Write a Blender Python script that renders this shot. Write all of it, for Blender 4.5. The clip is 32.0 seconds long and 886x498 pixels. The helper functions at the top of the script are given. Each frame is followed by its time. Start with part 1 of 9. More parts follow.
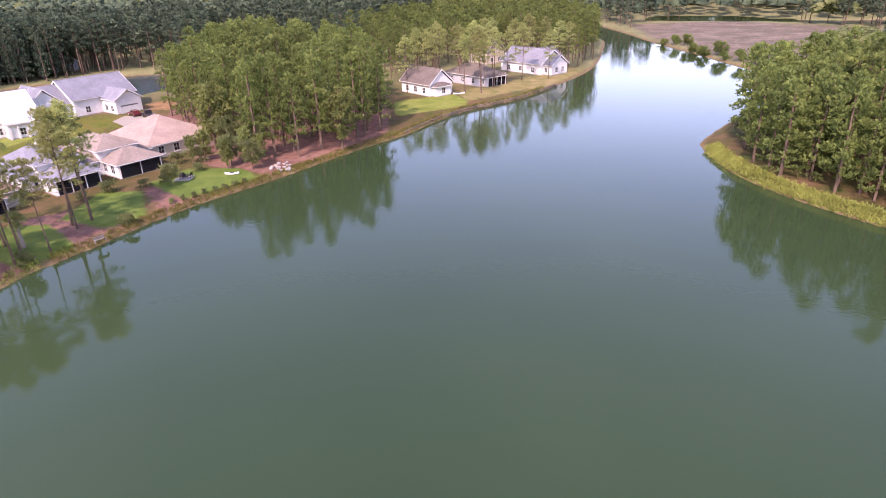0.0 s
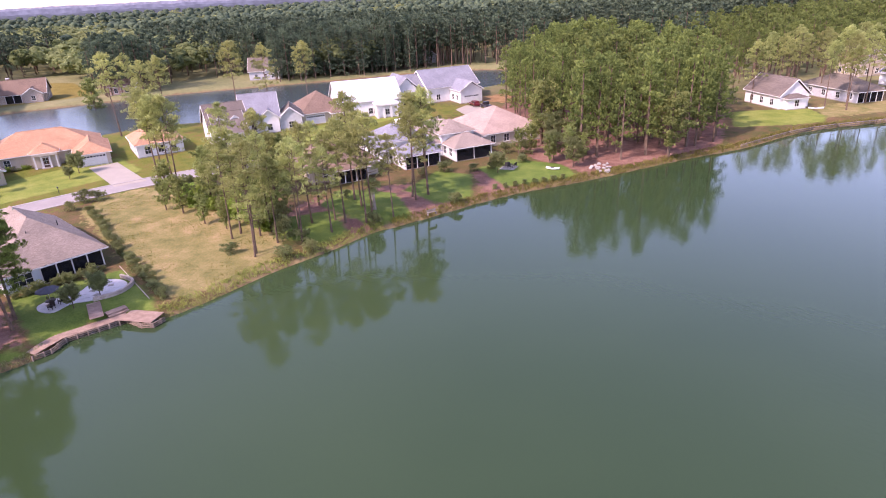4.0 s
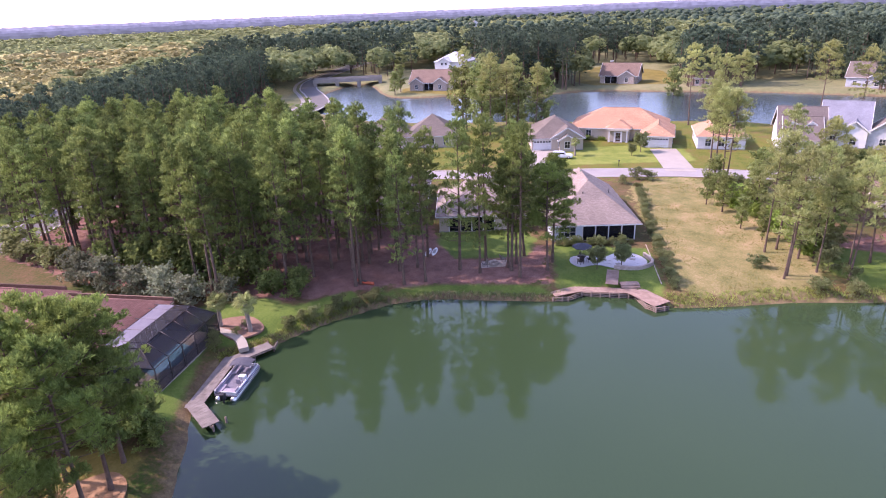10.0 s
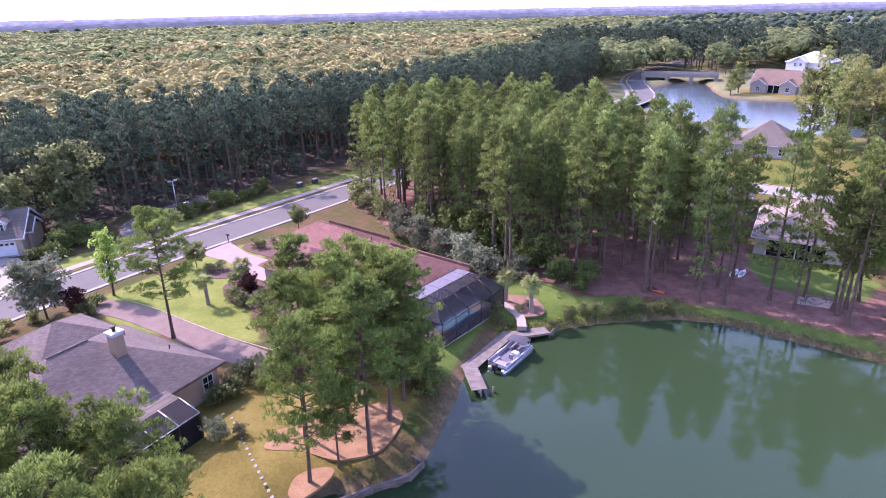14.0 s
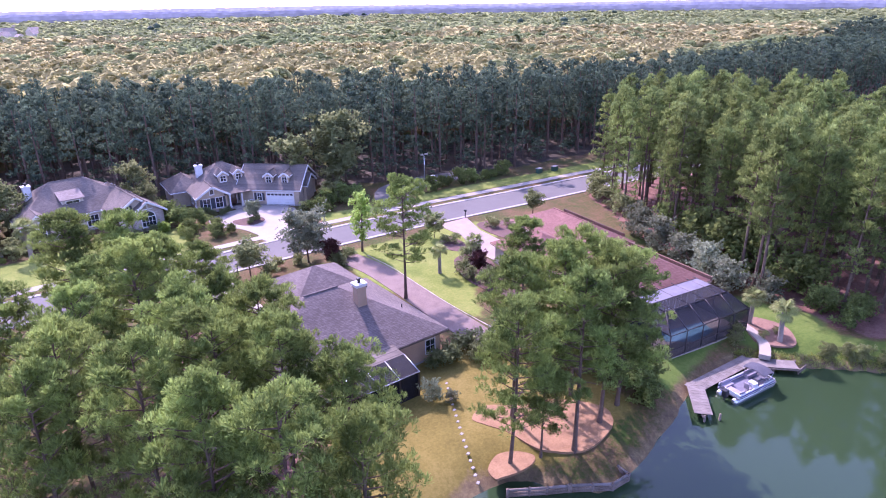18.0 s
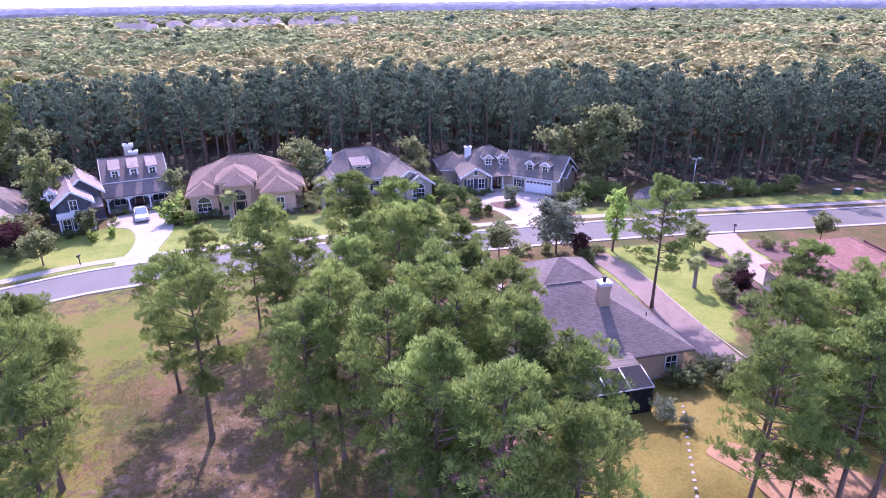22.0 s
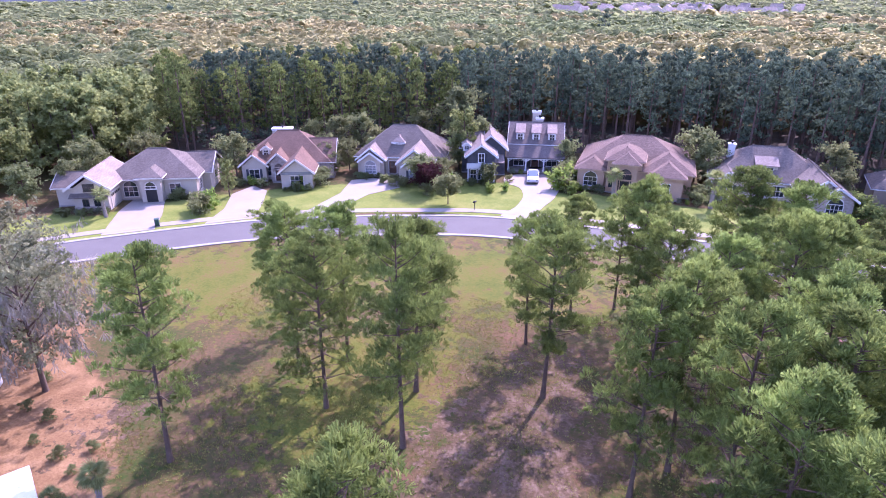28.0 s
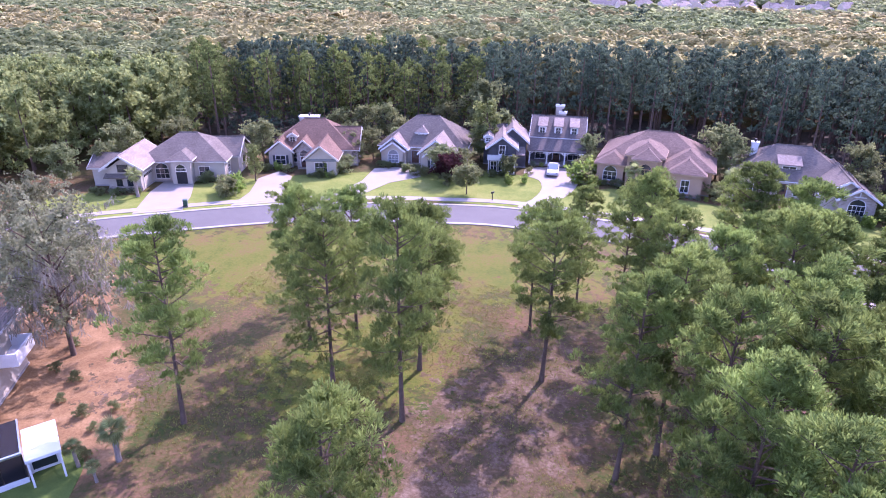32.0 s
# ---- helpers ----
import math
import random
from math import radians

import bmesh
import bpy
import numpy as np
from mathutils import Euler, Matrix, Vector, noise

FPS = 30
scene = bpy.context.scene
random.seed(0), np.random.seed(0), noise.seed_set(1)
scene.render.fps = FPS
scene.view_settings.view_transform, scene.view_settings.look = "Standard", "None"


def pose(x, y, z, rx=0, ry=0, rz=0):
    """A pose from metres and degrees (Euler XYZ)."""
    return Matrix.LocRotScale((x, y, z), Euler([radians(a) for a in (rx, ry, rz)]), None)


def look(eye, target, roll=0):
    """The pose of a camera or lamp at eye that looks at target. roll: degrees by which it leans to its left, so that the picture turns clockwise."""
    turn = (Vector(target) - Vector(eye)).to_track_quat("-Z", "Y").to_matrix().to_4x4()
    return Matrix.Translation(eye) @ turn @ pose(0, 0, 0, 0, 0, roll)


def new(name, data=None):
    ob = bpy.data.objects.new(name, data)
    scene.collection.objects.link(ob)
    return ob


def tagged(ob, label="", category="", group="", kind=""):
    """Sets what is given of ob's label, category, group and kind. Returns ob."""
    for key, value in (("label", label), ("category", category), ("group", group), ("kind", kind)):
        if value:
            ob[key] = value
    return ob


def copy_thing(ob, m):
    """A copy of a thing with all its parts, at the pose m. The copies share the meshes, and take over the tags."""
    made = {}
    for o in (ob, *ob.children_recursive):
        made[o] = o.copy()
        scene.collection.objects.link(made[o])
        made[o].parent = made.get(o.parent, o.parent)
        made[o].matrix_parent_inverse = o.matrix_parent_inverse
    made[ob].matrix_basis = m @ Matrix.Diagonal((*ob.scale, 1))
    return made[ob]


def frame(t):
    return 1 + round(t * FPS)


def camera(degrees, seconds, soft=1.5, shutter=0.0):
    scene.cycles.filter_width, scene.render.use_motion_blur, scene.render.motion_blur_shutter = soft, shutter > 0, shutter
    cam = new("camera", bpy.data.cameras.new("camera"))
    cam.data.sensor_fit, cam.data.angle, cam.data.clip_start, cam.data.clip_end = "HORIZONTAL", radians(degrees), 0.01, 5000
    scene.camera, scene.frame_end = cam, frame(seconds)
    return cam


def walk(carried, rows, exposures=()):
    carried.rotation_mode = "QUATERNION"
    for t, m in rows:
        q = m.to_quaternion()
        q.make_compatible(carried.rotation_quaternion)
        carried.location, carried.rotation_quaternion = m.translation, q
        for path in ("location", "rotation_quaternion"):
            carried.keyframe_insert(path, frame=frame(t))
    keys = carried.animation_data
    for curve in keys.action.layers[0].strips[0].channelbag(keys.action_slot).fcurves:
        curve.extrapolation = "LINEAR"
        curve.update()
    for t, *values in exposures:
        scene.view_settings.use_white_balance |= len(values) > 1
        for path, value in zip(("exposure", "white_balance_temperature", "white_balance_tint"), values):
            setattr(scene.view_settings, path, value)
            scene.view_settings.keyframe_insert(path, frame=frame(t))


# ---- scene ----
cam = camera(71.1, 32.0, soft=1.0)
PATH = [
    # seconds, x, y, z, turns about x, y, z
    (0.0, 5.07, -0.16, 35.05, 65.501, 1.522, 13.594),
    (0.5, 4.96, -0.08, 34.99, 65.568, 1.664, 14.727),
    (1.0, 4.77, 0.04, 34.92, 65.673, 1.719, 17.245),
    (1.5, 4.48, 0.21, 34.82, 65.816, 1.752, 20.701),
    (2.0, 4.12, 0.36, 34.73, 65.960, 1.798, 24.356),
    (2.5, 3.76, 0.36, 34.68, 66.107, 2.015, 27.923),
    (4.5, 2.43, -0.28, 34.60, 66.974, 2.605, 47.189),
    (5.0, 2.17, -0.28, 34.50, 67.222, 2.518, 51.983),
    (5.5, 1.92, -0.14, 34.39, 67.434, 2.554, 56.821),
    (6.0, 1.71, 0.02, 34.23, 67.672, 2.608, 61.571),
    (6.5, 1.52, 0.08, 34.09, 67.932, 2.586, 66.419),
    (7.0, 1.29, 0.12, 33.97, 68.096, 2.622, 70.931),
    (7.5, 1.06, 0.17, 33.89, 68.166, 2.734, 74.819),
    (8.0, 0.87, 0.18, 33.84, 68.257, 2.643, 77.977),
    (8.5, 0.73, 0.16, 33.82, 68.387, 2.512, 81.518),
    (9.0, 0.60, 0.11, 33.86, 68.441, 2.345, 84.926),
    (9.5, 0.44, 0.10, 33.85, 68.504, 2.263, 88.187),
    (10.0, 0.35, 0.13, 33.86, 68.570, 2.148, 91.200),
    (10.5, 0.32, 0.17, 33.92, 68.605, 2.060, 94.224),
    (11.0, 0.30, 0.20, 33.95, 68.672, 1.965, 97.703),
    (11.5, 0.25, 0.19, 33.98, 68.685, 1.844, 101.472),
    (12.0, 0.19, 0.14, 34.02, 68.686, 1.774, 105.444),
    (12.5, 0.11, 0.08, 34.01, 68.649, 1.555, 109.400),
    (13.0, -0.00, -0.00, 34.00, 68.637, 1.446, 113.253),
    (13.5, -0.14, -0.07, 33.98, 68.620, 1.314, 116.800),
    (14.0, -0.23, -0.15, 33.90, 68.610, 1.254, 120.008),
    (14.5, -0.31, -0.29, 33.82, 68.600, 1.132, 123.041),
    (16.5, -0.47, -0.84, 33.49, 68.273, 0.853, 133.732),
    (17.0, -0.47, -0.94, 33.45, 68.224, 0.845, 136.385),
    (17.5, -0.43, -1.03, 33.43, 68.149, 0.855, 139.298),
    (18.0, -0.41, -1.16, 33.36, 68.106, 0.880, 142.287),
    (18.5, -0.44, -1.32, 33.24, 68.050, 0.822, 145.287),
    (19.0, -0.54, -1.47, 33.11, 68.017, 0.840, 148.259),
    (19.5, -0.60, -1.54, 33.02, 67.999, 0.825, 151.371),
    (20.0, -0.61, -1.61, 32.95, 68.016, 0.785, 154.942),
    (20.5, -0.57, -1.60, 32.93, 68.087, 0.829, 158.537),
    (21.0, -0.53, -1.60, 32.90, 68.096, 0.758, 161.380),
    (21.5, -0.44, -1.67, 32.87, 67.996, 0.675, 163.918),
    (22.0, -0.37, -1.78, 32.83, 67.943, 0.612, 166.574),
    (22.5, -0.36, -1.89, 32.76, 67.913, 0.544, 169.596),
    (23.0, -0.36, -2.02, 32.65, 67.886, 0.490, 172.601),
    (23.5, -0.33, -2.17, 32.54, 67.815, 0.430, 176.360),
    (24.0, -0.23, -2.29, 32.54, 67.679, 0.371, 180.547),
    (24.5, -0.19, -2.42, 32.49, 67.574, 0.306, 185.140),
    (25.0, -0.13, -2.62, 32.32, 67.546, 0.328, 189.839),
    (25.5, -0.03, -2.89, 32.07, 67.505, 0.310, 193.979),
    (26.0, 0.00, -3.06, 31.82, 67.500, 0.374, 197.355),
    (26.5, 0.03, -3.15, 31.67, 67.447, 0.335, 199.775),
    (28.5, -0.01, -3.15, 31.40, 66.952, -0.013, 202.723),
    (29.0, -0.10, -3.14, 31.33, 66.914, -0.077, 203.169),
    (29.5, -0.26, -3.13, 31.30, 66.887, -0.104, 203.617),
    (30.0, -0.52, -3.04, 31.36, 66.815, -0.128, 203.940),
    (30.5, -0.92, -2.88, 31.40, 66.753, -0.182, 204.311),
    (31.0, -1.38, -2.63, 31.42, 66.645, -0.292, 204.774),
    (31.5, -1.95, -2.35, 31.43, 66.542, -0.400, 205.183),
    (32.0, -2.51, -2.15, 31.46, 66.453, -0.602, 205.666),
]
walk(cam, [(t, pose(x, y, z, rx, ry, rz)) for t, x, y, z, rx, ry, rz in PATH],
     exposures=[(0.0, 1.8, 6900, 48), (6.0, 1.88, 6700, 50), (10.0, 1.95, 6350, 50), (17.0, 2.24, 5640, 59), (24.0, 2.28, 5540, 61), (32.0, 2.23, 5500, 61)])

# ---- light ----
SUN_EL = radians(44)
SUN_DIR = Vector((-0.14 * math.cos(SUN_EL), -0.99 * math.cos(SUN_EL), math.sin(SUN_EL)))
world = bpy.data.worlds.new("sky")
scene.world = world
world.use_nodes = True
wn = world.node_tree.nodes
sky = wn.new("ShaderNodeTexSky")
sky.sky_type = "NISHITA"
sky.sun_disc = False
sky.sun_elevation = SUN_EL
sky.sun_rotation = math.atan2(SUN_DIR.x, SUN_DIR.y)
sky.dust_density = 1.0
sky.air_density = 1.0
world.node_tree.links.new(sky.outputs[0], wn["Background"].inputs[0])
wn["Background"].inputs[1].default_value = 0.15
sun = new("sun", bpy.data.lights.new("sun", "SUN"))
sun.data.energy = 2.1
sun.data.angle = radians(0.6)
sun.data.color = (1.0, 0.93, 0.83)
sun.matrix_world = look((0, 0, 200), Vector((0, 0, 200)) - SUN_DIR)

# ---- materials ----
def mat(name, rough=0.8, metal=0.0, spec=0.3):
    m = bpy.data.materials.new(name)
    m.use_nodes = True
    b = m.node_tree.nodes["Principled BSDF"]
    b.inputs["Roughness"].default_value = rough
    b.inputs["Metallic"].default_value = metal
    b.inputs["Specular IOR Level"].default_value = spec
    return m, m.node_tree.nodes, m.node_tree.links, b


def node(nodes, kind, **inputs):
    n = nodes.new(kind)
    for key, value in inputs.items():
        n.inputs[key.replace("_", " ")].default_value = value
    return n


def ramp(nodes, stops):
    r = nodes.new("ShaderNodeValToRGB")
    while len(r.color_ramp.elements) < len(stops):
        r.color_ramp.elements.new(0.5)
    for e, (p, c) in zip(r.color_ramp.elements, stops):
        e.position = p
        e.color = (*c, 1)
    return r


def mottled(name, dark, light, scale=1.0, fine=12.0, rough=0.85, metal=0.0, bump=0.15, spec=0.3, random_by=0.0):
    """A surface with stains at a large scale, grain at a fine one, and a little relief."""
    m, n, l, b = mat(name, rough, metal, spec)
    co = n.new("ShaderNodeTexCoord")
    geo = n.new("ShaderNodeNewGeometry")
    n1 = node(n, "ShaderNodeTexNoise", Scale=scale, Detail=5.0, Roughness=0.6)
    n2 = node(n, "ShaderNodeTexNoise", Scale=fine, Detail=3.0, Roughness=0.7)
    l.new(geo.outputs["Position"], n1.inputs["Vector"])
    l.new(geo.outputs["Position"], n2.inputs["Vector"])
    mix = n.new("ShaderNodeMath")
    mix.operation = "MULTIPLY_ADD"
    l.new(n2.outputs["Fac"], mix.inputs[0])
    mix.inputs[1].default_value = 0.5
    half = n.new("ShaderNodeMath")
    half.operation = "MULTIPLY"
    half.inputs[1].default_value = 0.5
    l.new(n1.outputs["Fac"], half.inputs[0])
    l.new(half.outputs[0], mix.inputs[2])
    r = ramp(n, [(0.32, dark), (0.68, light)])
    l.new(mix.outputs[0], r.inputs[0])
    out = r.outputs[0]
    if random_by:
        info = n.new("ShaderNodeObjectInfo")
        hsv = n.new("ShaderNodeHueSaturation")
        val = node(n, "ShaderNodeMapRange", From_Min=0.0, From_Max=1.0, To_Min=1 - random_by, To_Max=1 + random_by)
        l.new(info.outputs["Random"], val.inputs["Value"])
        l.new(val.outputs[0], hsv.inputs["Value"])
        l.new(out, hsv.inputs["Color"])
        out = hsv.outputs[0]
    l.new(out, b.inputs["Base Color"])
    if bump:
        bp = node(n, "ShaderNodeBump", Strength=bump, Distance=0.05)
        l.new(n2.outputs["Fac"], bp.inputs["Height"])
        l.new(bp.outputs[0], b.inputs["Normal"])
    return m


def foliage(name, dark, light, trans=0.35, hue=0.03, val=0.3, mid=None, clump=0.4, patch=0.22, speckle=0.3):
    """Leaves: a different tone for every clump and every tree, with light coming through."""
    m, n, l, b = mat(name, 0.8, 0.0, 0.08)
    geo = n.new("ShaderNodeNewGeometry")
    info = n.new("ShaderNodeObjectInfo")
    noise1 = node(n, "ShaderNodeTexNoise", Scale=patch, Detail=2.0)
    l.new(geo.outputs["Position"], noise1.inputs["Vector"])
    add = n.new("ShaderNodeMath")
    add.operation = "MULTIPLY_ADD"
    add.inputs[1].default_value = clump
    l.new(geo.outputs["Random Per Island"], add.inputs[0])
    sub = node(n, "ShaderNodeMapRange", From_Min=0.3, From_Max=0.7, To_Min=0.0, To_Max=1.0 - clump)
    l.new(noise1.outputs["Fac"], sub.inputs["Value"])
    l.new(sub.outputs[0], add.inputs[2])
    r = ramp(n, [(0.0, dark), (1.0, light)] if mid is None else [(0.1, dark), (0.5, mid), (0.95, light)])
    l.new(add.outputs[0], r.inputs[0])
    hsv = n.new("ShaderNodeHueSaturation")
    h = node(n, "ShaderNodeMapRange", From_Min=0.0, From_Max=1.0, To_Min=0.5 - hue, To_Max=0.5 + hue)
    v = node(n, "ShaderNodeMapRange", From_Min=0.0, From_Max=1.0, To_Min=1 - val, To_Max=1 + val)
    l.new(info.outputs["Random"], h.inputs["Value"])
    l.new(info.outputs["Random"], v.inputs["Value"])
    l.new(h.outputs[0], hsv.inputs["Hue"])
    leafy = node(n, "ShaderNodeTexNoise", Scale=1.1, Detail=4.0, Roughness=0.75)
    l.new(geo.outputs["Position"], leafy.inputs["Vector"])
    speck = node(n, "ShaderNodeMapRange", From_Min=0.3, From_Max=0.7, To_Min=1 - speckle, To_Max=1 + speckle)
    l.new(leafy.outputs["Fac"], speck.inputs["Value"])
    both = n.new("ShaderNodeMath")
    both.operation = "MULTIPLY"
    l.new(v.outputs[0], both.inputs[0])
    l.new(speck.outputs[0], both.inputs[1])
    l.new(both.outputs[0], hsv.inputs["Value"])
    l.new(r.outputs[0], hsv.inputs["Color"])
    bp = node(n, "ShaderNodeBump", Strength=0.5, Distance=0.35)
    l.new(leafy.outputs["Fac"], bp.inputs["Height"])
    l.new(bp.outputs[0], b.inputs["Normal"])
    l.new(hsv.outputs[0], b.inputs["Base Color"])
    tr = n.new("ShaderNodeBsdfTranslucent")
    l.new(hsv.outputs[0], tr.inputs["Color"])
    mx = n.new("ShaderNodeMixShader")
    mx.inputs[0].default_value = trans
    l.new(b.outputs[0], mx.inputs[1])
    l.new(tr.outputs[0], mx.inputs[2])
    l.new(mx.outputs[0], n["Material Output"].inputs["Surface"])
    return m


def shingles(name, dark, light):
    """Asphalt shingles: courses across the slope, tabs of uneven tone, weathering streaks."""
    m, n, l, b = mat(name, 0.92, 0.0, 0.2)
    geo = n.new("ShaderNodeNewGeometry")
    sep = n.new("ShaderNodeSeparateXYZ")
    l.new(geo.outputs["Position"], sep.inputs[0])
    add = n.new("ShaderNodeMath")
    l.new(sep.outputs[0], add.inputs[0])
    l.new(sep.outputs[1], add.inputs[1])
    com = n.new("ShaderNodeCombineXYZ")
    l.new(add.outputs[0], com.inputs[0])
    l.new(sep.outputs[2], com.inputs[1])
    br = node(n, "ShaderNodeTexBrick", Scale=1.0, Mortar_Size=0.006, Brick_Width=0.3, Row_Height=0.075, Bias=0.0)
    br.inputs["Color1"].default_value = (*dark, 1)
    br.inputs["Color2"].default_value = (*light, 1)
    br.inputs["Mortar"].default_value = (dark[0] * 0.7, dark[1] * 0.7, dark[2] * 0.7, 1)
    l.new(com.outputs[0], br.inputs["Vector"])
    n1 = node(n, "ShaderNodeTexNoise", Scale=0.35, Detail=4.0)
    l.new(geo.outputs["Position"], n1.inputs["Vector"])
    mp = node(n, "ShaderNodeMapRange", From_Min=0.3, From_Max=0.7, To_Min=0.85, To_Max=1.13)
    l.new(n1.outputs["Fac"], mp.inputs["Value"])
    hsv = n.new("ShaderNodeHueSaturation")
    l.new(br.outputs["Color"], hsv.inputs["Color"])
    l.new(mp.outputs[0], hsv.inputs["Value"])
    l.new(hsv.outputs[0], b.inputs["Base Color"])
    bp = node(n, "ShaderNodeBump", Strength=0.25, Distance=0.02)
    l.new(br.outputs["Fac"], bp.inputs["Height"])
    bp.invert = True
    l.new(bp.outputs[0], b.inputs["Normal"])
    return m


def lined(name, dark, light, pitch=0.18, vertical=False, rough=0.7):
    """Boarded siding: joints at the given pitch."""
    m, n, l, b = mat(name, rough, 0.0, 0.3)
    geo = n.new("ShaderNodeNewGeometry")
    sep = n.new("ShaderNodeSeparateXYZ")
    l.new(geo.outputs["Position"], sep.inputs[0])
    d = n.new("ShaderNodeMath")
    d.operation = "DIVIDE"
    d.inputs[1].default_value = pitch
    if vertical:
        add = n.new("ShaderNodeMath")
        l.new(sep.outputs[0], add.inputs[0])
        l.new(sep.outputs[1], add.inputs[1])
        l.new(add.outputs[0], d.inputs[0])
    else:
        l.new(sep.outputs[2], d.inputs[0])
    fr = n.new("ShaderNodeMath")
    fr.operation = "FRACT"
    l.new(d.outputs[0], fr.inputs[0])
    n1 = node(n, "ShaderNodeTexNoise", Scale=1.3, Detail=4.0)
    l.new(geo.outputs["Position"], n1.inputs["Vector"])
    r = ramp(n, [(0.3, dark), (0.7, light)])
    l.new(n1.outputs["Fac"], r.inputs[0])
    l.new(r.outputs[0], b.inputs["Base Color"])
    bp = node(n, "ShaderNodeBump", Strength=0.6, Distance=0.03)
    l.new(fr.outputs[0], bp.inputs["Height"])
    l.new(bp.outputs[0], b.inputs["Normal"])
    return m


def brickwork(name, c1, c2, mortar, w=0.22, h=0.075):
    m, n, l, b = mat(name, 0.9, 0.0, 0.2)
    geo = n.new("ShaderNodeNewGeometry")
    sep = n.new("ShaderNodeSeparateXYZ")
    l.new(geo.outputs["Position"], sep.inputs[0])
    add = n.new("ShaderNodeMath")
    l.new(sep.outputs[0], add.inputs[0])
    l.new(sep.outputs[1], add.inputs[1])
    com = n.new("ShaderNodeCombineXYZ")
    l.new(add.outputs[0], com.inputs[0])
    l.new(sep.outputs[2], com.inputs[1])
    br = node(n, "ShaderNodeTexBrick", Scale=1.0, Mortar_Size=0.008, Brick_Width=w, Row_Height=h)
    for k, c in (("Color1", c1), ("Color2", c2), ("Mortar", mortar)):
        br.inputs[k].default_value = (*c, 1)
    l.new(com.outputs[0], br.inputs["Vector"])
    l.new(br.outputs["Color"], b.inputs["Base Color"])
    bp = node(n, "ShaderNodeBump", Strength=0.5, Distance=0.02)
    bp.invert = True
    l.new(br.outputs["Fac"], bp.inputs["Height"])
    l.new(bp.outputs[0], b.inputs["Normal"])
    return m


M = {}
M["pine"] = foliage("pine_needles", (0.056, 0.083, 0.023), (0.29, 0.375, 0.09), 0.48, 0.007, 0.15)
M["pine_stand"] = foliage("stand_pine_needles", (0.062, 0.094, 0.03), (0.26, 0.325, 0.09), 0.5, 0.008, 0.2)
M["pine_light"] = foliage("light_pine_needles", (0.19, 0.215, 0.075), (0.47, 0.49, 0.18), 0.6, 0.012, 0.2)
# shade and bluish haze of the far pines are put into this needle colour
M["pine_dark"] = foliage("shaded_hazy_needles", (0.035, 0.06, 0.042), (0.12, 0.162, 0.09), 0.36, 0.006, 0.1)
# greyed green, with the haze over far woods put into the leaf colour
M["leaf"] = foliage("hazed_broad_leaves", (0.14, 0.172, 0.072), (0.28, 0.305, 0.126), 0.64, 0.012, 0.12, None, 0.2, 0.1, 0.2)
M["leaf_gold"] = foliage("autumn_leaves", (0.235, 0.235, 0.103), (0.44, 0.4, 0.17), 0.7, 0.006, 0.06, (0.34, 0.312, 0.14), 0.1, 0.15, 0.12)
M["leaf_olive"] = foliage("olive_leaves", (0.13, 0.168, 0.052), (0.32, 0.362, 0.122), 0.55, 0.01, 0.15)
M["leaf_lime"] = foliage("lime_leaves", (0.16, 0.25, 0.045), (0.36, 0.46, 0.11), 0.6, 0.01)
M["leaf_grey"] = foliage("grey_leaves", (0.125, 0.148, 0.085), (0.27, 0.295, 0.18), 0.45, 0.015)
M["leaf_oak"] = foliage("oak_leaves", (0.14, 0.155, 0.078), (0.34, 0.35, 0.18), 0.45, 0.01)
M["leaf_red"] = foliage("maroon_leaves", (0.04, 0.015, 0.015), (0.1, 0.04, 0.035), 0.3, 0.02)
M["reeds"] = foliage("shore_grass", (0.12, 0.13, 0.03), (0.33, 0.32, 0.08), 0.4, 0.02)
M["reeds_green"] = foliage("shore_reeds", (0.16, 0.19, 0.04), (0.36, 0.39, 0.1), 0.4, 0.02)
M["moss"] = foliage("hanging_moss", (0.2, 0.185, 0.14), (0.36, 0.335, 0.26), 0.4, 0.01)
M["frond"] = foliage("palm_fronds", (0.15, 0.18, 0.06), (0.34, 0.37, 0.14), 0.5, 0.01)
M["palm_bark"] = mottled("palm_trunk", (0.17, 0.14, 0.11), (0.32, 0.27, 0.22), 2.0, 14, 0.95, bump=0.5)
M["bark"] = mottled("pine_bark", (0.06, 0.04, 0.028), (0.17, 0.115, 0.08), 2.0, 18, 0.95, bump=0.5)
M["asphalt"] = mottled("asphalt", (0.092, 0.085, 0.074), (0.128, 0.119, 0.103), 0.25, 9, 0.9)
M["concrete"] = mottled("concrete", (0.235, 0.207, 0.166), (0.305, 0.272, 0.222), 0.5, 7, 0.85)
M["kerb"] = mottled("kerb_concrete", (0.24, 0.22, 0.195), (0.33, 0.305, 0.275), 0.8, 9, 0.85)
M["paver"] = mottled("pink_paver", (0.225, 0.162, 0.138), (0.325, 0.243, 0.208), 0.8, 8, 0.88)
M["flag"] = mottled("pale_flagstone", (0.38, 0.36, 0.34), (0.52, 0.5, 0.47), 1.2, 6, 0.85)
M["gravel"] = mottled("mulch_path", (0.125, 0.088, 0.068), (0.21, 0.154, 0.124), 0.7, 7, 0.95, bump=0.4)
M["mulch"] = mottled("mulch", (0.06, 0.035, 0.028), (0.15, 0.085, 0.065), 1.2, 9, 0.95, bump=0.5)
M["grass"] = mottled("mown_grass", (0.055, 0.09, 0.012), (0.1, 0.145, 0.024), 0.8, 9, 0.95, bump=0.5)
M["straw"] = mottled("pine_straw", (0.13, 0.075, 0.05), (0.27, 0.16, 0.11), 0.8, 9, 0.95, bump=0.5)
